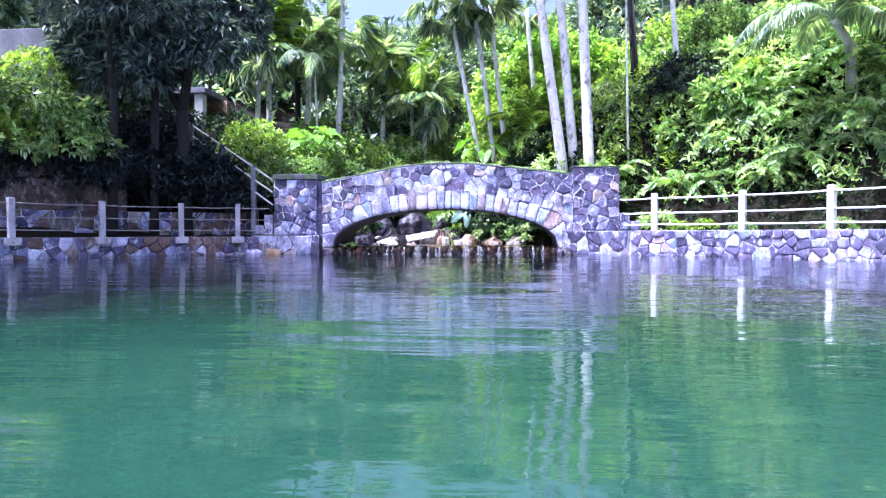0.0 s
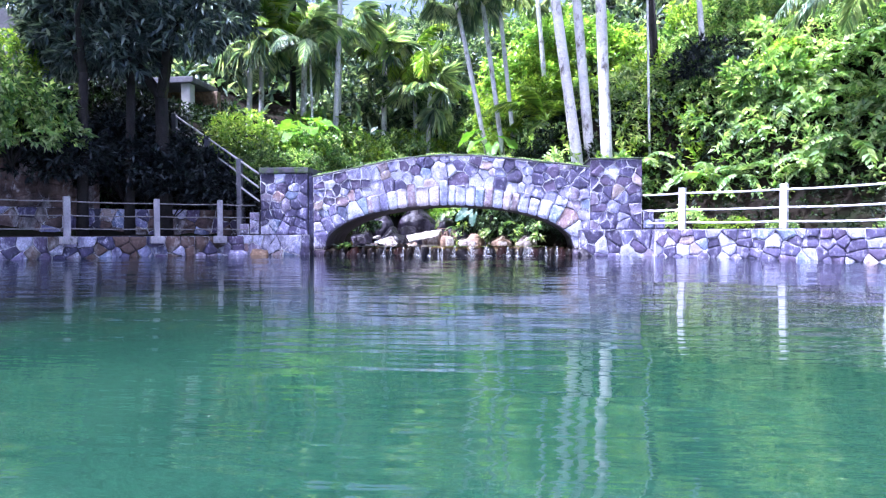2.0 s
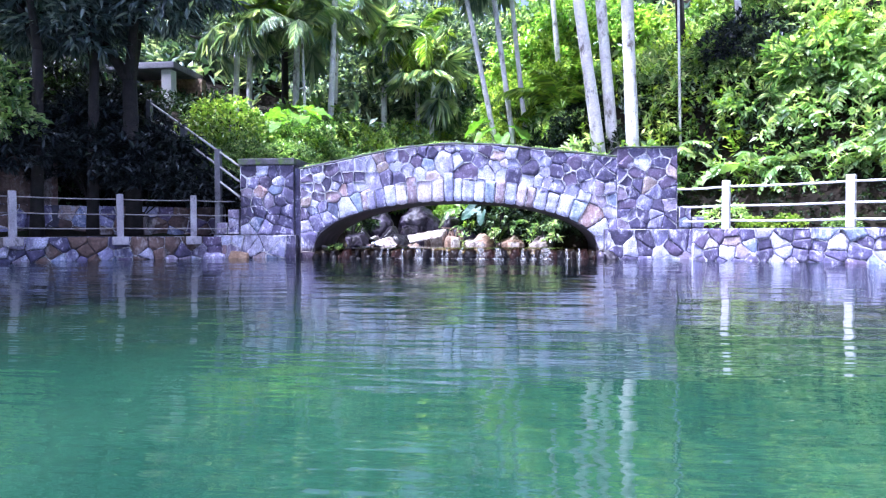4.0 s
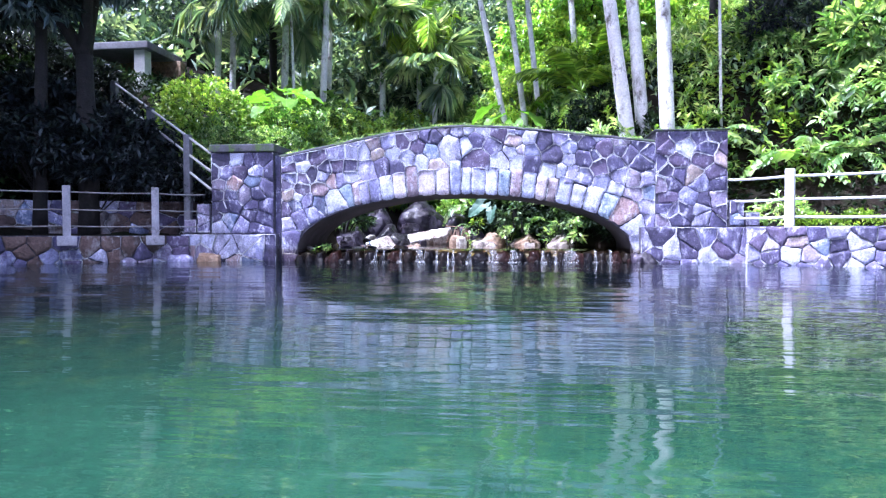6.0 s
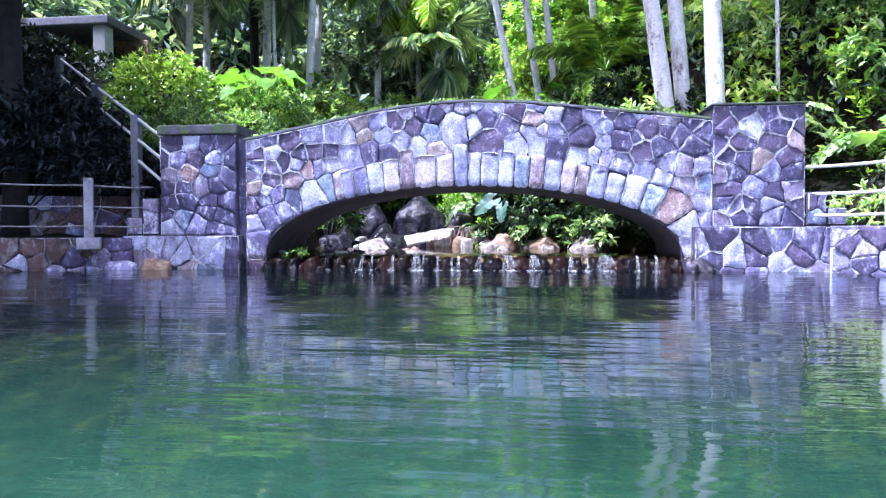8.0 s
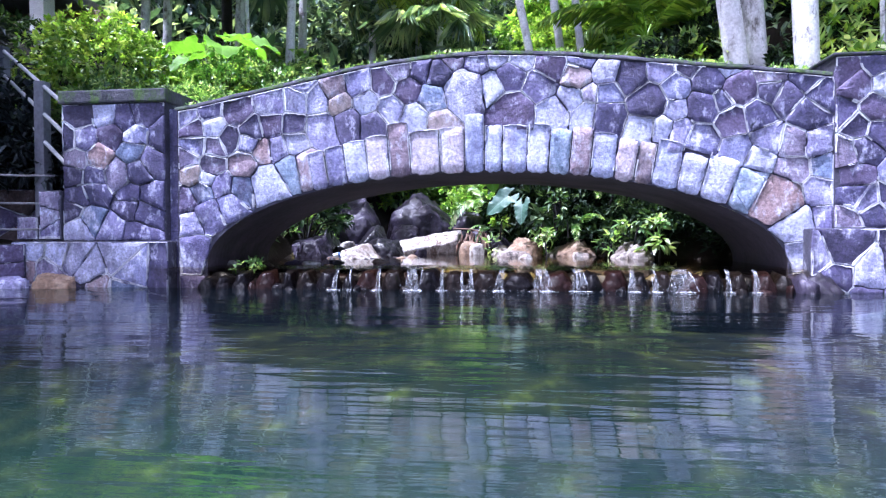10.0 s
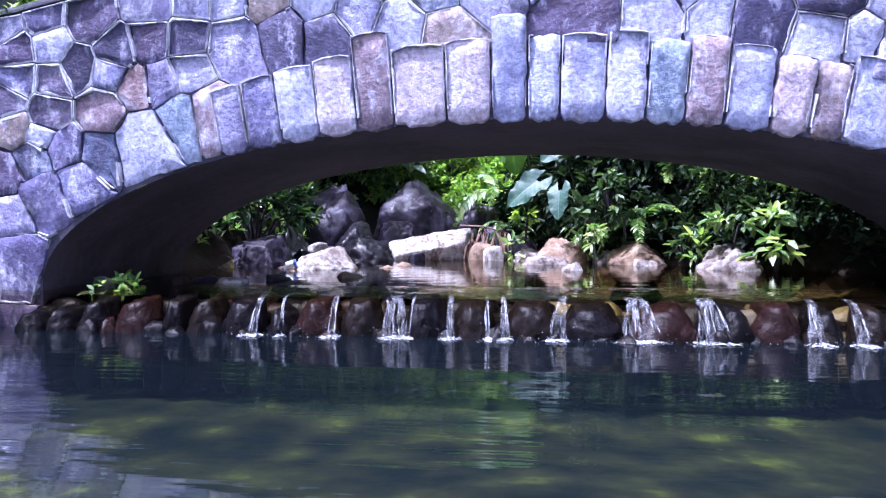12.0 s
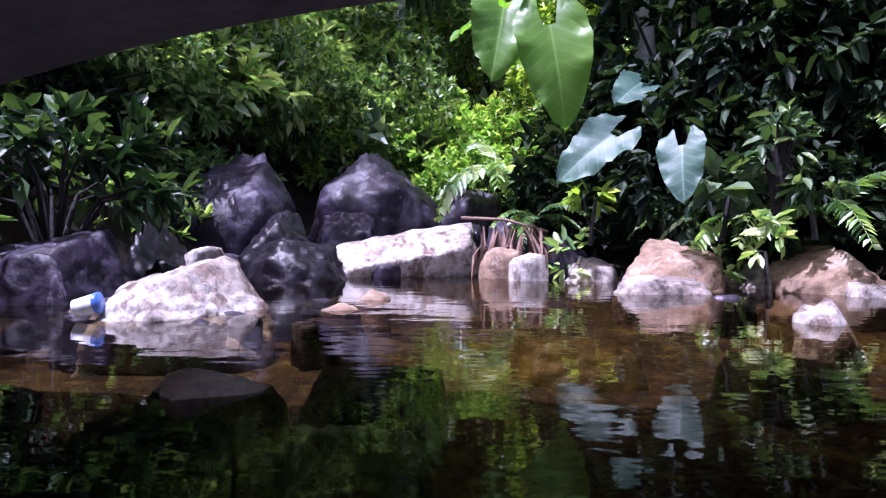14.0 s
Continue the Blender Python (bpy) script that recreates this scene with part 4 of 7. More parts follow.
for x in cxs:
    z = parapet_z(x) + 0.006 + 0.012 * noise.noise((x * 4, 0, 0))
    kv += [(x, FACE - 0.03, z - 0.035), (x, FACE - 0.035, z + 0.0), (x, FACE + 0.33, z + 0.012), (x, FACE + 0.345, z - 0.05)]
for i in range(len(cxs) - 1):
    for k in range(3):
        kf.append((4 * i + k, 4 * i + 4 + k, 4 * i + 5 + k, 4 * i + 1 + k))
piece("coping", kv, kf, M_COPING, bridge, "dark mossy coping", True)
mr = np.random.default_rng(15)
mx_ = mr.uniform(-5.3, 1.6, 900)
mx_ = mx_[[noise.noise((a * 1.7, 3.1, 0)) > -0.15 for a in mx_]]
mb = np.stack([mx_, FACE + mr.uniform(-0.03, 0.3, len(mx_)), np.array([parapet_z(a) for a in mx_]) + 0.02], -1)
mV, mF = leaf_arrays(np.repeat(mb, 3, 0), np.tile((0, 0, 0.7), (3 * len(mb), 1)) + mr.normal(0, 0.6, (3 * len(mb), 3)), 0.05, 0.022, mr, SMALL)
moss = new("moss", big_mesh("moss", mV, mF, M_LEAF))
moss.parent = bridge
tagged(moss, "small weeds along the coping", kind="stuff")



def masonry_block(name, label, x0, x1, y0, y1, z0, z1, seed, top, su=0.3, sv=0.22, dark=0.2, parent=None, pale=0.07, ribbon=0.16):
    """A pier: mortar core with rubble stones on its front, and a coping."""
    ob = parent or tagged(new(name), label, "bridge pier")
    r = np.random.default_rng(seed)
    part("mortar_core", box_bm(x0, x1, y0, y1, z0, z1, 0.015), M_JOINT, ob)
    def bounds(s):
        return [((x0 + 0.01, 0), (1, 0)), ((x1 - 0.01, 0), (-1, 0)), ((0, z0 + 0.02), (0, 1)), ((0, z1 - 0.015), (0, -1))]
    polys = []
    for poly, kind in rubble_cells(jittered(x0, x1, z0, z1, su, sv, r), bounds, 0.012):
        cw = sum(p[1] for p in poly) / len(poly)
        k = r.random()
        mat = M_OCHRE if k < 0.05 else M_DARK if k < dark + (0.3 if cw > 1.6 else 0) else M_PALE if k > 1 - pale else M_STONE
        stone("stone", poly, front(y0), r.uniform(0.012, 0.028), r, mat, ob)
        polys.append(poly)
    pointing(polys, front(y0), 0.012, ob, seed, ribbon)
    if top:
        part("coping", box_bm(x0 - 0.03, x1 + 0.03, y0 - 0.05, y1 + 0.03, z1 - 0.002, z1 + top, 0.02), M_COPING, ob, "dark mossy coping")
    return ob


part("joint_strip", box_bm(-5.49, -5.35, 17.93, 19.4, -0.9, 2.05, 0.01), M_DARK, bridge, "dark recessed strip between bridge and pier")
masonry_block("bridge_pier", "square rubble stone pier with dark coping beside the stairs", -6.74, -5.47, 17.84, 19.5, 0.52, 2.12, 21, 0.15, dark=0.55, pale=0.05, ribbon=0.12)
masonry_block("bridge_pier", "square rubble stone pier with mossy top beside the white railing", 1.70, 2.95, 17.86, 19.5, 0.63, 2.37, 22, 0.03, dark=0.62, ribbon=0.08)
masonry_block("footing", "pale rubble stone footing ledge at the waterline", -7.35, -5.40, 17.76, 19.5, -0.9, 0.53, 23, 0, 0.42, 0.24, dark=0.42, pale=0.1)
masonry_block("footing", "pale rubble stone footing ledge at the waterline", 1.42, 3.35, 17.72, 19.4, -0.9, 0.64, 24, 0, 0.36, 0.24, dark=0.4, ribbon=0.14)
for x0, x1, z1, sd in ((2.97, 3.22, 1.12, 31), (3.24, 3.48, 0.9, 32), (-7.02, -6.76, 1.12, 33), (-7.3, -7.04, 0.82, 34)):
    masonry_block("stone_step", "rough stone block stepping down beside the pier", x0, x1, 17.80, 18.6, 0.54 if x0 < 0 else 0.65, z1, sd, 0, 0.22, 0.2)


# ---- pond walls ----
def along(path):
    P = [Vector((x, y)) for x, y in path]
    ls = [0.0]
    for a, b in zip(P, P[1:]):
        ls.append(ls[-1] + (b - a).length)
    def at(s, out):
        i = max(0, min(len(P) - 2, int(np.searchsorted(ls, s)) - 1))
        t = (P[i + 1] - P[i]).normalized()
        n = Vector((t.y, -t.x))
        p = P[i] + t * (s - ls[i]) + n * out
        return p
    return at, ls[-1]


def stone_wall(name, label, path, z0, z1, thick, seed, su, sv, upto, flip=1, tops=0.0, dark=0.2, mortar=None, brown=0.0, ribbon=0.1):
    """A retaining wall along a line; its water side carries separate stones on the first stretch."""
    ob = tagged(new(name), label, "stone wall", kind="structure")
    at, total = along(path)
    r = np.random.default_rng(seed)
    V, F, n = [], [], int(total / 0.5) + 1
    for i in range(n + 1):
        s = total * i / n
        jz = tops * noise.noise((s * 0.9, seed, 0))
        a, b = at(s, 0), at(s, -thick * flip)
        V += [(a.x, a.y, z0), (a.x, a.y, z1 + jz), (b.x, b.y, z1 + jz), (b.x, b.y, z0)]
    for i in range(n):
        for k in range(3):
            F.append((4 * i + k, 4 * i + 4 + k, 4 * i + 5 + k, 4 * i + 1 + k))
    F += [(0, 1, 2, 3), (4 * n + 3, 4 * n + 2, 4 * n + 1, 4 * n)]
    piece("mortar_core", V, F, mortar or M_MORTAR, ob)
    def place(u, v, w):
        p = at(u, w * flip)
        return (p.x, p.y, v)
    def bounds(s):
        return [((0.01, 0), (1, 0)), ((upto, 0), (-1, 0)), ((0, z0 + 0.02), (0, 1)), ((0, z1 - 0.01), (0, -1))]
    lo = max(z0, -0.15)
    polys = []
    for poly, kind in rubble_cells(jittered(0, upto, lo, z1, su, sv, r), bounds, 0.014):
        k = r.random()
        mat = M_OCHRE if k < 0.04 else M_DARK if k < dark + 0.04 else M_PALE if k > 0.9 else M_STONE
        mat = M_BROWN if r.random() < brown else mat
        stone("stone", poly, place, r.uniform(0.02, 0.045), r, mat, ob)
        polys.append(poly)
    pointing(polys, place, 0.014, ob, seed, ribbon)
    return ob


LEFT = [(-7.15, 17.72), (-7.62, 17.42), (-8.92, 16.66), (-10.3, 15.32), (-11.95, 12.35), (-12.95, 8.5), (-13.45, 0.0)]
RIGHT = [(3.2, 17.62), (3.74, 17.10), (5.52, 15.96), (6.80, 14.40), (7.85, 12.28), (8.62, 9.5), (10.45, 3.0)]
stone_wall("wall_left", "low dark rubble stone pond wall in the shade", LEFT, -1.6, 0.5, 0.5, 41, 0.34, 0.2, 8.0, flip=-1, tops=0.02, dark=0.35, brown=0.3, mortar=M_JOINT, ribbon=0.02)
stone_wall("wall_right", "low sunlit rubble stone pond wall", RIGHT, -1.6, 0.645, 0.5, 42, 0.31, 0.2, 8.0, flip=1, tops=0.02, dark=0.5, mortar=M_JOINT, ribbon=0.12)
stone_wall("wall_behind", "low brown rubble retaining wall behind the walkway", [(-7.7, 19.1), (-9.1, 18.45), (-10.9, 17.3), (-12.3, 15.6), (-14.2, 12.0)], 0.2, 1.22, 0.5, 43, 0.4, 0.26, 8.6, flip=-1, tops=0.05, dark=0.4, brown=0.35, mortar=M_JOINT, ribbon=0.15)
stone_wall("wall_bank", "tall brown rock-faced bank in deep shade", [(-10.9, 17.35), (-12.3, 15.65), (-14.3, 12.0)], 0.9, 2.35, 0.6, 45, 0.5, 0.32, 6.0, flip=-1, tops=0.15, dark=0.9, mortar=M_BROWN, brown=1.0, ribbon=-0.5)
REST = [(-13.45, 0.0), (-11.95, -7.0), (-5.0, -10.95), (5.0, -10.45), (10.45, -5.0), (10.45, 3.0)]
stone_wall("wall_near", "low rubble stone pond wall closing the far end", REST, -1.6, 0.55, 0.5, 44, 0.5, 0.3, 0.0, flip=-1)


# ---- railings ----
def concrete_post(parent, x, y, z0, z1, turn, w, cast):
    bm = box_bm(-w / 2, w / 2, -w / 2, w / 2, 0, z1 - z0, 0.012)
    p = part("post", bm, cast, parent)
    p.matrix_basis = pose(x, y, z0, 0, 0, turn)
    return p


def sagging(a, b, sag, r, name, parent, mat=None):
    pts = [Vector(a).lerp(Vector(b), k / 8) - Vector((0, 0, sag * 4 * (k / 8) * (1 - k / 8))) for k in range(9)]
    return tube_part(name, pts, r, mat or M_RAIL, parent, 6)


def railing(name, label, posts, z0, z1, levels, r, wide, foot=0.0, ends=(), rail=None, cast=None):
    ob = tagged(new(name), label, "railing")
    for i, (x, y) in enumerate(posts):
        a, b = posts[max(0, i - 1)], posts[min(len(posts) - 1, i + 1)]
        turn = math.degrees(math.atan2(b[1] - a[1], b[0] - a[0]))
        concrete_post(ob, x, y, z0, z1, turn, wide, cast or M_POST)
        if foot:
            f = part("base_block", box_bm(-0.16, 0.16, -0.2, 0.16, -foot, 0.02, 0.02), cast or M_POST, ob)
            f.matrix_basis = pose(x, y, z0, 0, 0, turn)
    line = list(ends[:1]) + posts + list(ends[1:])
    for (ax, ay), (bx, by) in zip(line, line[1:]):
        for lv in levels:
            sagging((ax, ay, lv), (bx, by, lv), 0.015, r, "rail", ob, rail)
    return ob


railing("railing", "white concrete posts with three painted pipe rails on the sunlit wall", [(3.73, 17.15), (5.55, 16.06), (6.83, 14.47), (7.95, 12.45), (8.8, 10.0), (9.6, 7.4)], 0.62, 1.6, (0.80, 1.1, 1.48), 0.024, 0.14, ends=[(2.95, 17.9)])
railing("railing", "concrete posts with three thin pipe rails, greyed for the tree's shade", [(-7.6, 17.30), (-8.88, 16.58), (-10.26, 15.24), (-11.3, 13.5), (-12.2, 11.6)], 0.48, 1.41, (0.68, 0.98, 1.30), 0.014, 0.13, 0.16, ends=[(-6.9, 17.9)], rail=M_SHADERAIL, cast=M_SHADEPOST)

hand = tagged(new("stair_railing"), "sloping pale pipe handrail with dark posts beside a stair", "railing")
A, B = Vector((-6.9, 18.15, 2.14)), Vector((-10.75, 20.75, 4.3))
for drop in (0.0, 0.36, 0.72):
    sagging(A - Vector((0, 0, drop)), B - Vector((0, 0, drop)), 0.0, 0.026, "rail", hand)
for k in (0.2, 0.56, 0.97):
    p = A.lerp(B, k)
    g = H(p.x, p.y)
    part("post", box_bm(p.x - 0.07, p.x + 0.07, p.y - 0.07, p.y + 0.07, min(g, p.z - 1.0) - 0.1, p.z + 0.04, 0.012), M_GREYCONCRETE, hand, "grey weathered post")


# ---- weir ----
r_lip = np.random.default_rng(52)
weir = tagged(new("weir"), "low weir of rounded wet dark stones under the arch", "weir")
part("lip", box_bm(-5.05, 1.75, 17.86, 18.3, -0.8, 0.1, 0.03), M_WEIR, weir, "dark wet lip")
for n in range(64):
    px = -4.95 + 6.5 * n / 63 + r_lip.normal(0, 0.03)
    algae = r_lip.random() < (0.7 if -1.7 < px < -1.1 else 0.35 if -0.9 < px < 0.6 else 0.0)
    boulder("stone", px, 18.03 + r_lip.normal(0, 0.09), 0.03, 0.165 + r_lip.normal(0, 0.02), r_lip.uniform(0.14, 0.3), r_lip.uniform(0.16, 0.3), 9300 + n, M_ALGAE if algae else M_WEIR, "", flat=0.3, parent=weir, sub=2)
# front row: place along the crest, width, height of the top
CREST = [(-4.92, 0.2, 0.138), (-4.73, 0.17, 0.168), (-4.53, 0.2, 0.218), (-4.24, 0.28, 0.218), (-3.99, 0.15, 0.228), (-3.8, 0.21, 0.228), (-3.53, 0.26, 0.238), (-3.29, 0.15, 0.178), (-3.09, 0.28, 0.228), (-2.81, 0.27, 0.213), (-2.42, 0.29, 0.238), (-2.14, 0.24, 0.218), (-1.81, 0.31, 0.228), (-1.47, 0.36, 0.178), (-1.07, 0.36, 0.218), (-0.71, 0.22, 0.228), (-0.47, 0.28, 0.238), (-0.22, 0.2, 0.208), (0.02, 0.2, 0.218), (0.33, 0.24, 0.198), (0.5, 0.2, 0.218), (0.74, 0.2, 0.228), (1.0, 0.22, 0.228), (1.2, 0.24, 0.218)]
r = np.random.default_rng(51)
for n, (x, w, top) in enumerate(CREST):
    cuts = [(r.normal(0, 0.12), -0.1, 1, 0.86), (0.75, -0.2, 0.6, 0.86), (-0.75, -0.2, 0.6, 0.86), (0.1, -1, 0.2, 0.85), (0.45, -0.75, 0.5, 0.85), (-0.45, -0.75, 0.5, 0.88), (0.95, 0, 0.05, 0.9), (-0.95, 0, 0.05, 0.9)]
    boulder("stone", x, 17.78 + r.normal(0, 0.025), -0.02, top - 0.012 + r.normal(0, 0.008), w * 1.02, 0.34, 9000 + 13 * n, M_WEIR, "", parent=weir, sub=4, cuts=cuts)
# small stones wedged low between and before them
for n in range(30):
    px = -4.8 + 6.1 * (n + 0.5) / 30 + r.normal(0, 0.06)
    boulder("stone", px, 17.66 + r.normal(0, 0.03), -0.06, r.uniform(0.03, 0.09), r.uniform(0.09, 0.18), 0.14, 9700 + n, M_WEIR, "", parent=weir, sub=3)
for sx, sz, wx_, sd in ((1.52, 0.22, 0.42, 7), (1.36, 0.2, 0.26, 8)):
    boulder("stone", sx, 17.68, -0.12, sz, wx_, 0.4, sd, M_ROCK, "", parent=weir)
# place, width at the top, sideways run, width of the froth
FALLS = [(-3.4, 0.05, -0.03, 0.15), (-3.26, 0.018, 0.0, 0.05), (-2.95, 0.045, 0.0, 0.12), (-2.6, 0.13, 0.02, 0.15), (-2.48, 0.015, -0.01, 0.05), (-2.27, 0.04, 0.01, 0.11), (-2.06, 0.02, 0.01, 0.06), (-1.97, 0.035, 0.02, 0.09), (-1.61, 0.07, -0.06, 0.13), (-1.24, 0.15, 0.03, 0.26), (-0.87, 0.15, 0.04, 0.24), (-0.31, 0.06, 0.0, 0.14), (-0.11, 0.06, 0.02, 0.12), (0.17, 0.2, 0.02, 0.22), (0.62, 0.05, 0.0, 0.1), (0.88, 0.04, 0.0, 0.1)]


def cascade(x, w, run, wide, seed):
    """Thin strands of water that slip between the stones, fan out and break into froth."""
    r = np.random.default_rng(seed)
    ob = tagged(new("small_waterfall"), "thin white trickle of water falling over the weir", "waterfall", "trickles over the weir")
    ts = np.linspace(0, 1, 12)
    w *= 0.65
    fan = r.uniform(0.9, 1.7)

    def at(a, t, far):
        c = x + a * w * 0.5 * (1 + fan * t * t) + run * t + 0.006 * noise.noise((a * 3 + seed, t * 5, 0))
        if t < 0.25:
            return c, 17.76 - 0.2 * t, 0.228 - 0.1 * t * t
        k = (t - 0.25) / 0.75
        return c, 17.71 - far * k, 0.222 * (1 - k ** 1.7) - 0.004
    V, F, nu = [], [], max(4, int(w / 0.01))
    for i in range(nu + 1):
        a = 2 * i / nu - 1
        V += [at(a * r.uniform(0.8, 1.1), t, 0.11 + 0.02 * math.sin(i * 2.1)) for t in ts]
    m = len(ts)
    F = [(i * m + k, i * m + k + 1, (i + 1) * m + k + 1, (i + 1) * m + k) for i in range(nu) for k in range(m - 1)]
    piece("water_film", V, F, M_FILM, ob, "thin clear film", True)
    chunks = []
    for k in range(max(4, int(w / 0.011))):
        a, far = r.uniform(-1, 1), r.uniform(0.06, 0.17)
        t0, t1 = r.uniform(0.18, 0.45), r.uniform(0.8, 1.0)
        line = [at(a, t, far) for t in np.linspace(t0, t1, 9)]
        rad = np.array([0.2, 0.6, 0.8, 1, 1.2, 1.3, 1.5, 1.4, 0.5]) * r.uniform(0.0008, 0.0028)
        chunks.append(tube(line, rad, 5))
    V, F = joined(chunks)
    sheet = new("water_sheet", big_mesh("water_sheet", V, F, M_FALL))
    sheet.parent = ob
    sheet.data.polygons.foreach_set("use_smooth", [True] * len(sheet.data.polygons))
    tagged(sheet, "clear falling water", kind="stuff")
    V, F = [], []
    cx_, cy_, nx_, ny_ = x + run, 17.575, 54, 26
    for i in range(nx_ + 1):
        for j in range(ny_ + 1):
            u, v = 2 * i / nx_ - 1, 2 * j / ny_ - 1
            px, py = cx_ + u * wide * 0.8, cy_ + v * 0.1
            keep = 1 - u * u - v * v
            lump = noise.noise((px * 26, py * 40, seed)) + 0.6 * noise.noise((px * 70, py * 90, seed))
            V.append((px, py, 0.002 + max(0.0, keep) ** 1.3 * 0.014 * (0.5 + 0.8 * lump)))
    for i in range(nx_):
        for j in range(ny_):
            u, v = 2 * (i + 0.5) / nx_ - 1, 2 * (j + 0.5) / ny_ - 1
            px, py = cx_ + u * wide * 0.8, cy_ + v * 0.1
            lump = noise.noise((px * 20, py * 55, seed + 3)) + 0.7 * noise.noise((px * 55, py * 110, seed))
            if 0.8 - 1.2 * (u * u + v * v) + 0.7 * lump > 0.3 and py < 17.68:
                q = i * (ny_ + 1) + j
                F.append((q, q + ny_ + 1, q + ny_ + 2, q + 1))
    for k in range(int(12 + wide * 150)):
        px, py, pz = cx_ + r.normal(0, wide * 0.75), cy_ - 0.02 + r.normal(0, 0.07), abs(r.normal(0, 0.035))
        if py > 17.68:
            continue
        s_, o = r.uniform(0.0012, 0.0036), len(V)
        V += [(px - s_ * 1.3, py, pz), (px + s_ * 1.3, py, pz), (px, py - s_, pz), (px, py, pz + 1.6 * s_)]
        F += [(o, o + 2, o + 3), (o + 2, o + 1, o + 3), (o + 1, o, o + 3), (o, o + 1, o + 2)]
    tagged(piece("froth", V, F, M_FROTH, ob, "white froth", True), kind="stuff")


for i, (fx, fw, run, wide) in enumerate(FALLS):
    cascade(fx, fw, run, wide, 600 + i)


# ---- boulders in the stream ----
# front planes lean under so the boulders' near faces fall dark
PALE_CUT = [(-0.25, -0.1, 1, 0.66), (0.62, -0.3, 0.72, 0.5), (-0.9, -0.2, 0.35, 0.78), (-0.2, -0.6, 0.78, 0.66), (0.1, -0.96, -0.25, 0.6), (0.5, -0.85, -0.15, 0.62)]
BLOCK_CUT = [(-0.12, -0.15, 1, 0.66), (0.85, -0.2, 0.5, 0.66), (0.1, -0.95, 0.2, 0.68), (-0.4, -0.7, 0.6, 0.74)]
SLANT_CUT = [(0.75, -0.2, 0.65, 0.4), (-0.9, -0.2, 0.3, 0.5), (0, -0.9, 0.4, 0.7)]
CRAG_CUT = [(-0.1, -0.3, 0.95, 0.66), (0.62, -0.15, 0.75, 0.84), (0.9, -0.3, 0.2, 0.86), (-0.1, -0.92, -0.38, 0.52), (0.5, -0.8, -0.2, 0.68), (-0.7, -0.1, 0.7, 0.92), (0.1, -0.85, 0.5, 0.76)]
PEAK_CUT = [(-0.52, -0.12, 0.85, 0.93), (0.5, -0.1, 0.87, 0.8), (-0.9, -0.2, 0.3, 0.92), (0.9, -0.15, 0.35, 0.94), (-0.05, -0.97, -0.2, 0.6), (0.45, -0.85, 0.1, 0.72), (-0.05, -0.6, 0.8, 0.84)]
DOME_CUT = [(-0.5, -0.3, 0.8, 0.85), (0.4, -0.3, 0.85, 0.82), (0, 0.1, 1, 0.84), (0, -0.9, 0.3, 0.9), (0.85, -0.2, 0.5, 0.88), (-0.85, -0.2, 0.5, 0.88)]
LEDGE_CUT = [(0.06, -0.05, 1, 0.5), (0, -0.85, -0.5, 0.6), (0.9, 0, 0.3, 0.85), (-0.8, -0.2, 0.6, 0.8), (0.1, -0.6, 0.8, 0.62)]
SLAB_CUT = [(-0.2, -0.1, 1, 0.58), (-0.1, -0.5, 0.86, 0.54), (0.25, -0.85, -0.55, 0.34), (0.9, -0.1, 0.3, 0.9), (-0.85, -0.2, 0.55, 0.8), (0, -0.98, -0.2, 0.6)]
SHOULDER_CUT = [(0.1, -0.15, 1, 0.68), (-0.55, -0.25, 0.8, 0.62), (0.92, -0.3, 0.2, 0.72), (-0.15, -0.85, 0.5, 0.64), (0.55, -0.8, 0.1, 0.7)]
RIDGE_CUT = [(-0.45, -0.2, 0.87, 0.6), (0.5, -0.2, 0.8, 0.7), (0, 0, 1, 0.78), (0.1, -0.85, 0.45, 0.7), (0.3, -0.9, -0.3, 0.6)]
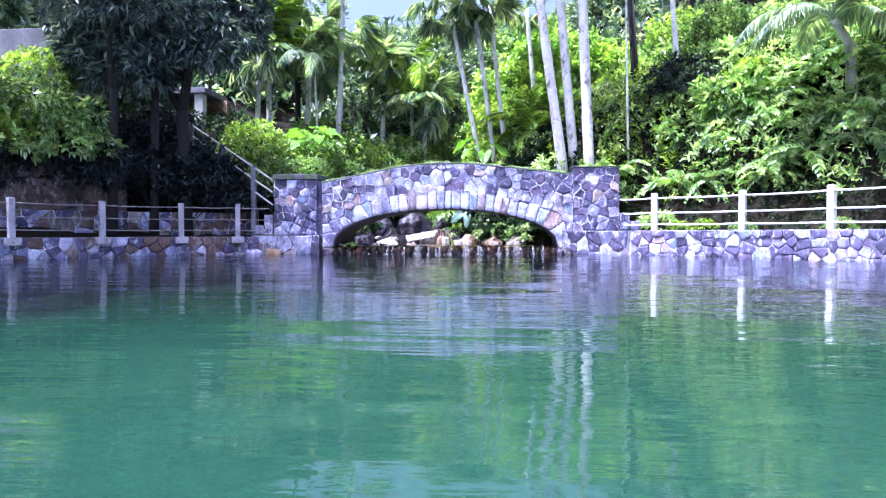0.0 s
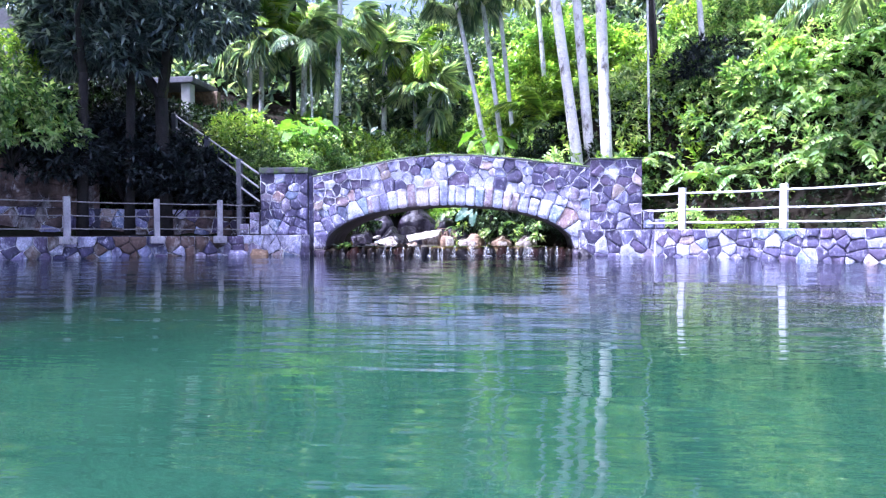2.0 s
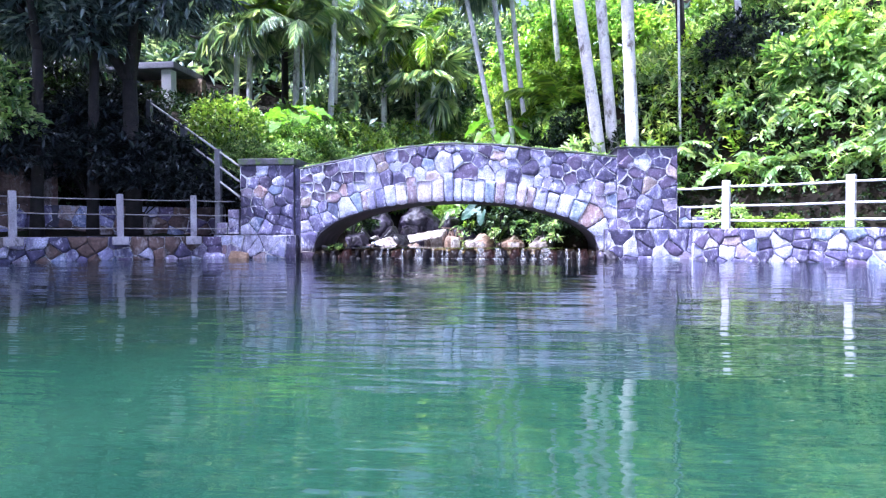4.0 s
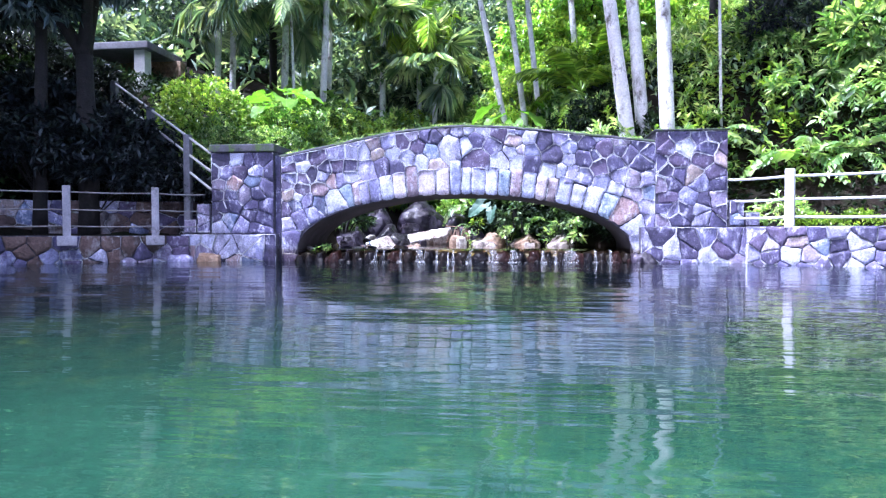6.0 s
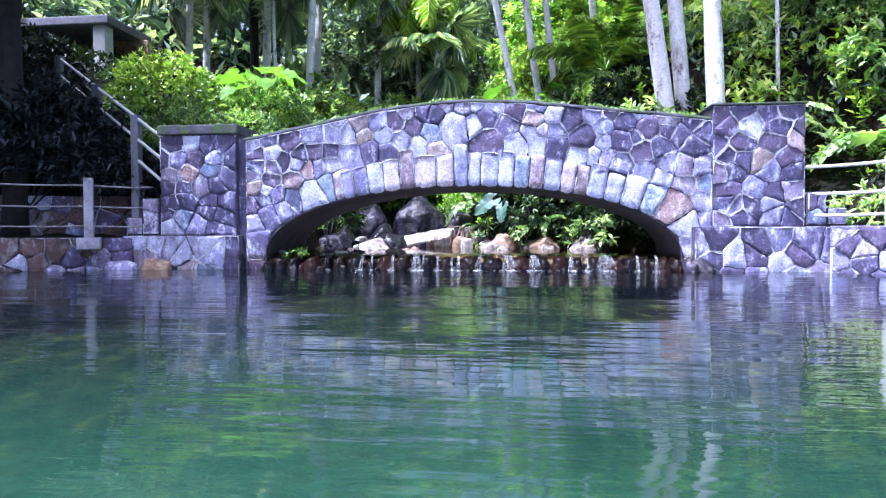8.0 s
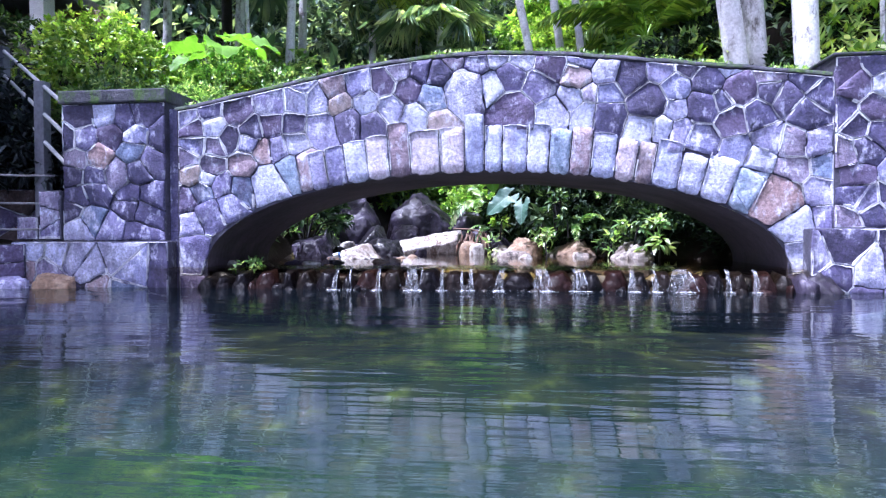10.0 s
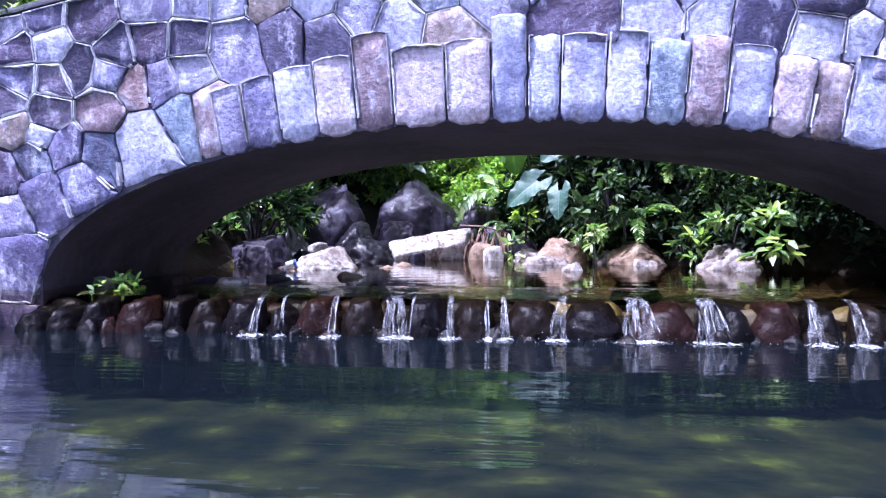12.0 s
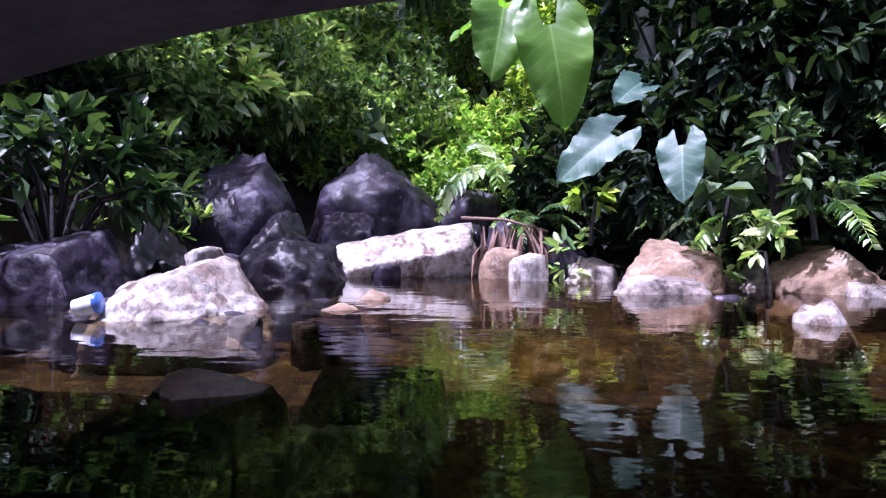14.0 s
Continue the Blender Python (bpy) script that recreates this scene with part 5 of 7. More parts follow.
ROCKS = [
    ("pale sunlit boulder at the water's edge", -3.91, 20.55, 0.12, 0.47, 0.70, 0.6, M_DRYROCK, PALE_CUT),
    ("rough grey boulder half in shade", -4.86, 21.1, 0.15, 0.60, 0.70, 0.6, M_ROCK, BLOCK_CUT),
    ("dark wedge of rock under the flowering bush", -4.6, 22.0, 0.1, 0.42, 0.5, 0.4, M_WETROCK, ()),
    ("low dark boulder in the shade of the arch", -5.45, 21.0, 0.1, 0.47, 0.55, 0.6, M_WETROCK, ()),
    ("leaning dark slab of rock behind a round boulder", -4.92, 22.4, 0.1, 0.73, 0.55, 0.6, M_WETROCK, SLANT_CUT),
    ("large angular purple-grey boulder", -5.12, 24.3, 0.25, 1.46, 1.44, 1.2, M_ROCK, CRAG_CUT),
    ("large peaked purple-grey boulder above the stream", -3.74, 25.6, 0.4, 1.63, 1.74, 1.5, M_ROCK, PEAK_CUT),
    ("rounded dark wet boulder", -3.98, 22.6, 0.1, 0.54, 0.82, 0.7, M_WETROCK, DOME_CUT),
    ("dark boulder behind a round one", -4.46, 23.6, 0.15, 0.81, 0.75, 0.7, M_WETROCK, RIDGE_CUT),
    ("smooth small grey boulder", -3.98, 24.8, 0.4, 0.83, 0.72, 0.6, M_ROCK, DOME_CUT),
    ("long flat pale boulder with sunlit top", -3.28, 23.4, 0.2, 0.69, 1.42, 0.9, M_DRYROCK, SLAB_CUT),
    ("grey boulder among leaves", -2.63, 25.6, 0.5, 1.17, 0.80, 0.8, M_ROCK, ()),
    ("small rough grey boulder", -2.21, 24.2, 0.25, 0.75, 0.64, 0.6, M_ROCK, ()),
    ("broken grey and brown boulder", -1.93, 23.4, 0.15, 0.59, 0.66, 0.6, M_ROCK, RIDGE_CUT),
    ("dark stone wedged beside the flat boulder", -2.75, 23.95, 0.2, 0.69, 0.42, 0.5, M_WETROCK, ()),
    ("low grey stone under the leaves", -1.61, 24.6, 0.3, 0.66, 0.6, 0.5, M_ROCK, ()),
    ("pale mottled stone at the water's edge", -1.81, 22.6, 0.14, 0.42, 0.42, 0.35, M_MIDROCK, SHOULDER_CUT),
    ("angular orange-brown boulder beside the stream", -1.44, 21.95, 0.12, 0.55, 0.74, 0.6, M_OCHREROCK, SHOULDER_CUT),
    ("low white ledge at the foot of the orange boulder", -1.60, 21.62, 0.16, 0.335, 0.56, 0.3, M_MIDROCK, LEDGE_CUT),
    ("small pale stone at the water's edge", -0.83, 22.1, 0.15, 0.40, 0.36, 0.4, M_MIDROCK, RIDGE_CUT),
    ("brown sloping boulder at the water's edge", -0.55, 21.8, 0.15, 0.52, 0.68, 0.6, M_OCHREROCK, RIDGE_CUT),
    ("small white stone in the water", -1.38, 20.3, 0.12, 0.325, 0.25, 0.2, M_DRYROCK, PALE_CUT),
    ("low white stone at the water's edge", -0.5, 21.45, 0.16, 0.31, 0.3, 0.25, M_MIDROCK, LEDGE_CUT),
    ("pale weathered boulder beside the stream", 0.18, 20.8, 0.12, 0.50, 0.70, 0.5, M_MIDROCK, RIDGE_CUT),
    ("small pinkish-white block of stone", 0.24, 20.42, 0.15, 0.38, 0.33, 0.25, M_MIDROCK, BLOCK_CUT),
    ("dark boulder under overhanging leaves", 0.85, 21.0, 0.1, 0.46, 0.55, 0.6, M_WETROCK, ()),
    ("small brownish stone under overhanging leaves", 0.92, 20.6, 0.14, 0.35, 0.32, 0.3, M_OCHREROCK, ()),
    ("flat pale slab lying on the weir", -4.02, 18.6, 0.19, 0.27, 0.28, 0.2, M_DRYROCK, LEDGE_CUT),
    ("orange-brown stone at the foot of the pier", -6.71, 17.6, -0.2, 0.17, 0.56, 0.3, M_OCHREROCK, LEDGE_CUT),
    ("long grey foot stone at the waterline", -7.25, 17.55, -0.2, 0.16, 0.6, 0.3, M_STONE, LEDGE_CUT),
    ("brown stone lying under the water", -3.0, 19.6, -0.1, 0.21, 0.44, 0.4, M_ROCK, DOME_CUT),
    ("brown stone lying under the water", -0.92, 19.5, -0.1, 0.225, 0.46, 0.4, M_ROCK, DOME_CUT),
    ("grey stone lying under the water", -3.68, 19.2, -0.1, 0.2, 0.36, 0.3, M_ROCK, ()),
    ("brown stone lying under the water", -2.97, 19.12, -0.1, 0.19, 0.34, 0.24, M_MIDROCK, DOME_CUT),
    ("grey stone lying under the water", -3.35, 18.9, -0.1, 0.2, 0.26, 0.2, M_ROCK, ()),
    # yellow-green stones: part algae, part the bright bush's reflection painted as stone
    ("yellow-green stone under the water, part algae, part painted reflection", -1.75, 19.9, -0.1, 0.19, 0.5, 0.35, M_ALGAE, LEDGE_CUT),
    ("yellow-green stone under the water, part algae, part painted reflection", -2.3, 20.4, -0.1, 0.18, 0.55, 0.4, M_ALGAE, LEDGE_CUT),
    ("yellow-green stone under the water, part algae, part painted reflection", -1.2, 20.7, -0.1, 0.18, 0.6, 0.4, M_ALGAE, LEDGE_CUT),
]
SM = np.random.default_rng(61)
for n in range(90):
    if n < 34:
        x, y, zt = SM.uniform(-5.0, -3.2), SM.uniform(18.4, 21.2), SM.uniform(0.18, 0.29)
    elif n < 52:
        x, y, zt = SM.uniform(-1.9, 1.2), SM.uniform(20.8, 22.6), SM.uniform(0.2, 0.3)
    else:
        x, y, zt = SM.uniform(-4.8, -1.4), SM.uniform(22.6, 25.8), SM.uniform(0.3, 0.5)
    if n >= 34 and n < 52 and y < 20.6 + 0.35 * abs(x - 0.2):
        continue
    g = H(x, y)
    w = SM.uniform(0.1, 0.26)
    top = max(zt, g + 0.05)
    ROCKS.append(("small loose stone at the stream's edge", x, y, max(g - 0.03, top - w * 0.45), top, w * 1.35, w, (M_ROCK, M_DRYROCK, M_OCHREROCK, M_ROCK, M_ROCK)[int(SM.integers(5))], ()))
for i, (label, x, y, z0, z1, w, d, m, cut) in enumerate(ROCKS):
    boulder("boulder", x, y, z0, z1, w, d, 100 + i * 7, m, label, sub=5 if w > 0.5 else 4 if w > 0.2 else 3, cuts=cut)


# ---- plants ----
def tris(F):
    return F if F.shape[1] == 3 else np.concatenate([F[:, [0, 1, 2]], F[:, [0, 2, 3]]])


def around(rng, n):
    return unit(rng.normal(0, 1, (n, 3)))


def whorls(rng, tips, outward, per, length, ratio, shape=SMALL, droop=0.15, spread=0.75):
    """Leaves in rosettes round twig tips."""
    n = len(tips) * per
    base = np.repeat(tips, per, 0) + rng.normal(0, 0.12, (n, 3)) * np.mean(length)
    way = np.repeat(unit(outward), per, 0) * 0.7 + around(rng, n) * spread - np.array((0, 0, droop))
    L = np.mean(length) * rng.uniform(0.6, 1.35, n)
    return leaf_arrays(base, way, L, L * ratio, rng, shape)


def dome_tips(rng, n, radii, low=-0.25, shell=0.5):
    d = around(rng, n * 3)
    d = d[d[:, 2] > low][:n]
    lump = np.array([1 + 0.28 * noise.noise(Vector(p) * 2.3 + Vector(radii) * 7) for p in d])
    r = rng.uniform(shell, 1.0, len(d)) ** 0.6 * lump
    return d * r[:, None] * np.array(radii), d


def shrub(label, x, y, z, radii, tips, per, leaf, ratio, material, seed, shape=SMALL, droop=0.15, category="shrub", flowers=0, name="shrub"):
    """A bush: a few woody stems and many leaves in rosettes."""
    rng = np.random.default_rng(seed)
    ob = tagged(new(name), label, category)
    ob.matrix_basis = pose(x, y, z)
    T, D = dome_tips(rng, tips, radii)
    T[:, 2] += radii[2] * 0.55
    chunks = []
    for t in T[:: max(1, len(T) // 14) if len(T) > 20 else len(T)]:
        mid = t * 0.5 + np.array((0, 0, radii[2] * 0.15))
        V, F = tube([(0, 0, -0.25), tuple(mid), tuple(t)], [0.02, 0.012, 0.005], 5)
        chunks.append((V, F))
    V, F = joined(chunks)
    new("branchwork", big_mesh("branchwork", V, F, M_DARKBARK)).parent = ob
    V, F = whorls(rng, T, D, per, leaf, ratio, shape, droop)
    new("foliage", big_mesh("foliage", V, tris(F), material)).parent = ob
    for k in range(flowers):
        c = T[rng.integers(len(T))] * np.array((1.08, 1.08, 1.05)) + np.array((0, -0.04, 0.03))
        V, F = leaf_arrays(np.tile(c, (6, 1)), around(rng, 6), 0.06, 0.035, rng, BLADE)
        fl = new("flower", big_mesh("flower", V, tris(F), M_RED))
        fl.parent = ob
        fl["label"] = "small red flower"
    return ob


def frond_mesh(name, length, pairs, leaflet, width, rise, droop, material, seed, hang=0.35, angle=0.55):
    rng = np.random.default_rng(seed)
    t = np.linspace(0, 1, 14)
    line = np.stack([length * t * (1 - 0.12 * t * t), 0 * t, length * (rise * t - droop * t * t)], -1)
    rib = tube(line, np.linspace(0.012, 0.003, 14) * max(length, 0.6), 5)
    s = np.linspace(0.14, 0.99, pairs)
    base = np.stack([np.interp(s, t, line[:, k]) for k in range(3)], -1)
    tan = unit(np.stack([np.interp(s, t, np.gradient(line[:, k])) for k in range(3)], -1))
    prof = leaflet * np.clip(np.sin(np.pi * (0.12 + 0.8 * s)) ** 0.7, 0.15, 1)
    Vs = [(rib[0], tris(rib[1]))]
    for side in (-1, 1):
        way = tan * angle + np.array((0, side, 0)) * 0.85 - np.array((0, 0, 1)) * (hang * (0.5 + s))[:, None] + rng.normal(0, 0.07, (pairs, 3))
        V, F = leaf_arrays(base, way, prof * rng.uniform(0.85, 1.1, pairs), width, rng, STRIP)
        Vs.append((V, F))
    V, F = joined(Vs)
    return big_mesh(name, V, F, material)


PALM_FRONDS = [frond_mesh("frond", 2.6, 58, 0.68, 0.042, r, d, M_PALM, 70 + i, h) for i, (r, d, h) in enumerate(((0.75, 0.85, 0.5), (0.55, 1.0, 0.7), (0.95, 0.7, 0.35)))]
YOUNG_FRONDS = [frond_mesh("frond", 1.9, 44, 0.55, 0.036, r, d, M_BRIGHT, 75 + i, h) for i, (r, d, h) in enumerate(((0.7, 0.75, 0.35), (0.5, 0.8, 0.5)))]

def fan_mesh(name, radius, stalk, seed, material, droop):
    """A palmate frond: a stalk and a pleated fan of narrow segments with drooping tips."""
    rng = np.random.default_rng(seed)
    line = [(0, 0, 0), (stalk * 0.5, 0, stalk * 0.22), (stalk, 0, stalk * 0.2)]
    rib = tube(line, [0.016, 0.013, 0.01], 5)
    a = np.radians(np.linspace(-128, 128, 46))
    base = np.tile(line[2], (len(a), 1))
    way = np.stack([np.cos(a), np.sin(a), -droop * (0.35 + 0.25 * np.abs(a))], -1) + rng.normal(0, 0.04, (len(a), 3))
    up = np.stack([0.5 * np.cos(a), 0.5 * np.sin(a), np.ones(len(a))], -1)
    V, F = leaf_arrays(base, way, radius * (1 - 0.25 * np.abs(a) / 2.2) * rng.uniform(0.9, 1.08, len(a)), radius * 0.062, rng, STRIP, up)
    V2, F2 = joined([(rib[0], tris(rib[1])), (V, F)])
    return big_mesh(name, V2, F2, material)


FAN_FRONDS = [fan_mesh("frond", 0.85, 0.75, 91 + i, M_FAN, d) for i, d in enumerate((0.5, 1.0, 1.5))]
PALE_FANS = [fan_mesh("frond", 0.95, 0.9, 95 + i, M_PALM, d) for i, d in enumerate((0.6, 1.1, 1.6))]
FERN_FRONDS = [frond_mesh("frond", 0.85, 20, 0.17, 0.05, r, d, M_FERN, 80 + i, 0.2, 0.35) for i, (r, d) in enumerate(((0.7, 0.9), (0.5, 0.95), (0.95, 1.0)))]
BROAD_FERNS = [frond_mesh("frond", 0.9, 11, 0.24, 0.1, r, d, M_FERN, 88 + i, 0.25, 0.5) for i, (r, d) in enumerate(((0.6, 0.95), (0.45, 1.05)))]
DARKFERN_FRONDS = [frond_mesh("frond", 0.8, 20, 0.16, 0.045, r, d, M_LEAF, 85 + i, 0.2, 0.35) for i, (r, d) in enumerate(((0.6, 0.9), (0.45, 1.0)))]


def rosette(ob, meshes, count, at, rng, size=1.0, lean=25, spread=360, start=0.0):
    for k in range(count):
        f = new("frond", meshes[k % len(meshes)])
        f.parent = ob
        s = size * rng.uniform(0.8, 1.15)
        a = start + spread * k / count + rng.normal(0, 9)
        f.matrix_basis = pose(*at, 0, 0, a) @ pose(0, 0, 0, rng.normal(0, 10), rng.normal(0, lean) - 8, 0) @ Matrix.Diagonal((s, s, s, 1))


def palm(label, foot, top, r0, r1, fronds, seed, meshes=None, size=1.0, bark=None, bend=0.0, lean=28):
    rng = np.random.default_rng(seed)
    ob = tagged(new("palm_tree"), label, "palm tree")
    foot, top = Vector(foot), Vector(top)
    g = H(foot.x, foot.y)
    line = []
    for k in range(13):
        t = k / 12
        p = foot.lerp(top, t) + Vector((bend * math.sin(math.pi * t), 0, 0))
        line.append(p)
    low = Vector((foot.x - (top.x - foot.x) * 0.12, foot.y, min(g, foot.z) - 0.25))
    line = [low] + line
    rad = [r0 * 1.35] + [r0 + (r1 - r0) * k / 12 + r0 * 0.04 * math.sin(k * 2.1) for k in range(13)]
    tube_part("trunk", line, rad, bark or M_BARK, ob, 12)
    if fronds:
        rosette(ob, meshes or PALM_FRONDS, fronds, tuple(top), rng, size, lean)
    return ob


def fern(label, x, y, z, size, count, seed, meshes=None, spread=360, start=0.0):
    rng = np.random.default_rng(seed)
    ob = tagged(new("fern"), label, "fern", "ferns on the banks")
    rosette(ob, meshes or FERN_FRONDS, count, (x, y, z), rng, size, 18, spread, start)
    return ob


def heart_leaf(name, length, width, fold, droop, material, seed):
    """A large elephant-ear blade with a notch at the stalk, folded along its rib."""
    rng = np.random.default_rng(seed)
    S, K = np.linspace(-0.3, 1, 17), np.linspace(-1, 1, 13)
    V, F = [], []
    for s in S:
        out = width * 0.5 * (max(0.0, 1 - ((s - 0.1) / 0.9) ** 2) ** 0.7 if s > 0.1 else max(0.05, 1 - ((s - 0.1) / 0.46) ** 2) ** 0.5)
        inn = width * 0.5 * 0.3 * max(0.0, -s / 0.3)
        for k in K:
            w = (inn + abs(k) * max(out - inn, 0.0)) * (1 if k > 0 else -1 if k < 0 else 0)
            vein = 0.034 * length * math.cos((s - 0.45 * abs(k)) * 34) * min(1.0, 4 * abs(k)) * (1 - 0.5 * abs(k))
            wave = length * (0.05 * math.sin(s * 9 + 2.5 * k + seed) + 0.035 * math.sin(s * 23 + 1.3 * seed)) * abs(k) ** 2
            V.append((s * length, w, fold * abs(w) + wave + vein - droop * length * max(0, s) ** 2 - 0.25 * fold * w * w / max(width, 0.01)))
    n = len(K)
    for i in range(len(S) - 1):
        for j in range(n - 1):
            if S[i] < -0.01 and (abs(K[j]) < 0.01 or abs(K[j + 1]) < 0.01):
                continue
            F.append((i * n + j, (i + 1) * n + j, (i + 1) * n + j + 1, i * n + j + 1))
    return mesh_data(name, V, F, material, True)


TARO = [heart_leaf("leaf", 0.62, 0.5, 0.3, 0.25, M_TARO, 1), heart_leaf("leaf", 0.75, 0.56, 0.2, 0.4, M_TARO, 2)]
BLUETARO = [heart_leaf("leaf", 0.62, 0.46, 0.22, 0.25, M_GLAUCOUS, 3)]


def taro(label, foot, leaves, meshes=None, size=1.0, category="taro plant"):
    """Leaves: centre of each blade, the way it points (degrees), its tilt and size."""
    ob = tagged(new("taro_plant"), label, category)
    for k, (x, y, z, turn, tilt, roll, s) in enumerate(leaves):
        f = new("leaf", (meshes or TARO)[k % len(meshes or TARO)])
        f.parent = ob
        f.matrix_basis = pose(x, y, z, 0, 0, turn) @ pose(0, 0, 0, roll, tilt, 0) @ Matrix.Diagonal((s * size,) * 3 + (1,))
        a, b = Vector(foot), Vector((x, y, z - 0.012))
        mid = a.lerp(b, 0.55) + Vector((0, 0, 0.2 * (b - a).length))
        tube_part("stalk", [a, mid, b], [0.016, 0.012, 0.008], M_STEM, ob, 6)
    return ob


def leafy_tree(name, label, foot, limbs, blobs, leaf, ratio, material, seed, bark=None, r0=0.2, per=7):
    """Trunk with limbs; the crown is made of rosettes in several uneven masses."""
    rng = np.random.default_rng(seed)
    ob = tagged(new(name), label, "tree")
    foot = Vector(foot)
    chunks = []
    tube_part("trunk", [foot - Vector((0, 0, 0.4)), foot + Vector((0.02, 0, 0.8)), Vector(limbs[0][0])], [r0 * 1.3, r0, r0 * 0.8], bark or M_DARKBARK, ob, 10)
    for line in limbs:
        pts = [Vector(p) for p in line]
        V, F = tube(pts, np.linspace(r0 * 0.75, 0.03, len(pts)), 7)
        chunks.append((V, F))
    V, F = joined(chunks)
    new("branchwork", big_mesh("branchwork", V, F, bark or M_DARKBARK)).parent = ob
    ch = []
    for c, radii, n in blobs:
        T, D = dome_tips(rng, n, radii, -0.75, 0.35)
        ch.append(whorls(rng, T + np.array(c), D, per, leaf, ratio, SMALL, 0.25, 0.8))
    V, F = joined(ch)
    new("crown", big_mesh("crown", V, F, material)).parent = ob
    return ob


# dark broad tree over the stair and walkway
leafy_tree("broadleaf_tree", "large dark glossy-leaved tree overhanging the shaded walkway", (-9.6, 18.2, H(-9.6, 18.2)),
           [[(-9.65, 18.2, 4.2), (-9.3, 17.9, 5.6), (-8.2, 17.6, 7.0)], [(-9.65, 18.2, 4.2), (-10.6, 17.9, 5.8), (-11.6, 17.8, 7.2)], [(-9.65, 18.2, 4.2), (-9.4, 18.4, 6.2), (-9.0, 18.2, 8.2)]],
           [((-9.75, 18.2, 6.95), (2.1, 1.1, 1.45), 440), ((-11.5, 18.19, 6.9), (1.8, 1.60, 1.8), 440), ((-11.26, 18.65, 8.65), (2.53, 1.90, 1.72), 480), ((-8.3, 18.7, 7.7), (1.2, 0.8, 1.3), 220), ((-11.03, 17.61, 5.43), (1.84, 1.10, 0.92), 320), ((-9.0, 17.9, 6.0), (1.4, 0.9, 0.9), 240), ((-12.0, 17.73, 5.9), (1.2, 1.1, 1.1), 220), ((-8.05, 18.8, 6.7), (0.95, 0.7, 0.9), 150), ((-12.5, 18.42, 8.5), (1.9, 1.6, 1.5), 300)],
           0.31, 0.22, M_MANGO, 301, r0=0.2, per=12)
for i, (x, y, tx) in enumerate(((-11.0, 16.8, -10.9), (-10.3, 17.7, -10.2))):
    leafy_tree("broadleaf_tree", "dark-trunked tree under a dense shady crown", (x, y, H(x, y)),
               [[(tx, y, 4.6), (tx + 0.2, y - 0.5, 5.8), (tx + 0.9, y - 0.9, 6.8)], [(tx, y, 4.6), (tx - 0.6, y, 6.0), (tx - 1.2, y, 7.0)]],
               [((tx, y - 0.2, 7.0), (2.0, 1.8, 1.3), 300)], 0.24, 0.24, M_MANGO, 310 + i, r0=0.13, per=11)

# tree outside the view, added so its crown shades walkway and left pier
leafy_tree("broadleaf_tree", "unseen tall tree added to shade the walkway", (-14.8, 11.6, H(-14.8, 11.6)), [[(-14.6, 11.6, 6.6), (-13.8, 12.6, 8.6), (-12.8, 13.8, 10.0)], [(-14.6, 11.6, 6.6), (-12.4, 13.2, 9.8), (-9.0, 15.3, 10.6)]],
           [((-12.6, 14.0, 10.2), (2.0, 1.5, 1.1), 460), ((-11.0, 14.3, 10.8), (1.6, 1.2, 0.8), 320), ((-9.6, 15.0, 10.6), (1.7, 1.1, 0.6), 170), ((-13.6, 11.6, 9.6), (1.6, 1.6, 1.0), 260), ((-10.6, 15.7, 10.9), (1.5, 1.2, 0.7), 260), ((-13.5, 13.2, 10.6), (1.4, 1.3, 0.7), 240)], 0.3, 0.26, M_MANGO, 323, r0=0.2, per=9)
leafy_tree("broadleaf_shrub", "leafy shrub lit from above over the dark bank", (-13.0, 16.0, H(-13.0, 16.0)), [[(-12.9, 15.9, 3.2), (-12.4, 15.4, 3.8)], [(-12.9, 15.9, 3.2), (-13.4, 15.0, 4.0)]],
           [((-12.3, 15.4, 3.9), (1.2, 1.0, 0.9), 190), ((-13.6, 14.8, 4.1), (1.5, 1.2, 1.0), 220), ((-11.6, 15.9, 3.5), (1.0, 0.9, 0.8), 150), ((-13.2, 14.2, 3.4), (1.0, 0.8, 0.7), 120)], 0.19, 0.34, M_LEAF, 321, r0=0.08, per=9)
leafy_tree("broadleaf_shrub", "understorey shrub below the shady tree, shade in its colour", (-10.2, 18.4, H(-10.2, 18.4)), [[(-10.2, 18.3, 2.4), (-9.6, 18.2, 2.8)], [(-10.2, 18.3, 2.4), (-10.9, 18.0, 3.0)]],
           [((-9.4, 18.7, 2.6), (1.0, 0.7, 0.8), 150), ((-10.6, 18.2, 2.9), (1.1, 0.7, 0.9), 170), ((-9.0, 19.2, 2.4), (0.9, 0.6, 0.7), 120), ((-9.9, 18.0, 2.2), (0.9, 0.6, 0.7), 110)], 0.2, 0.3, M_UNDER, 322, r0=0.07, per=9)

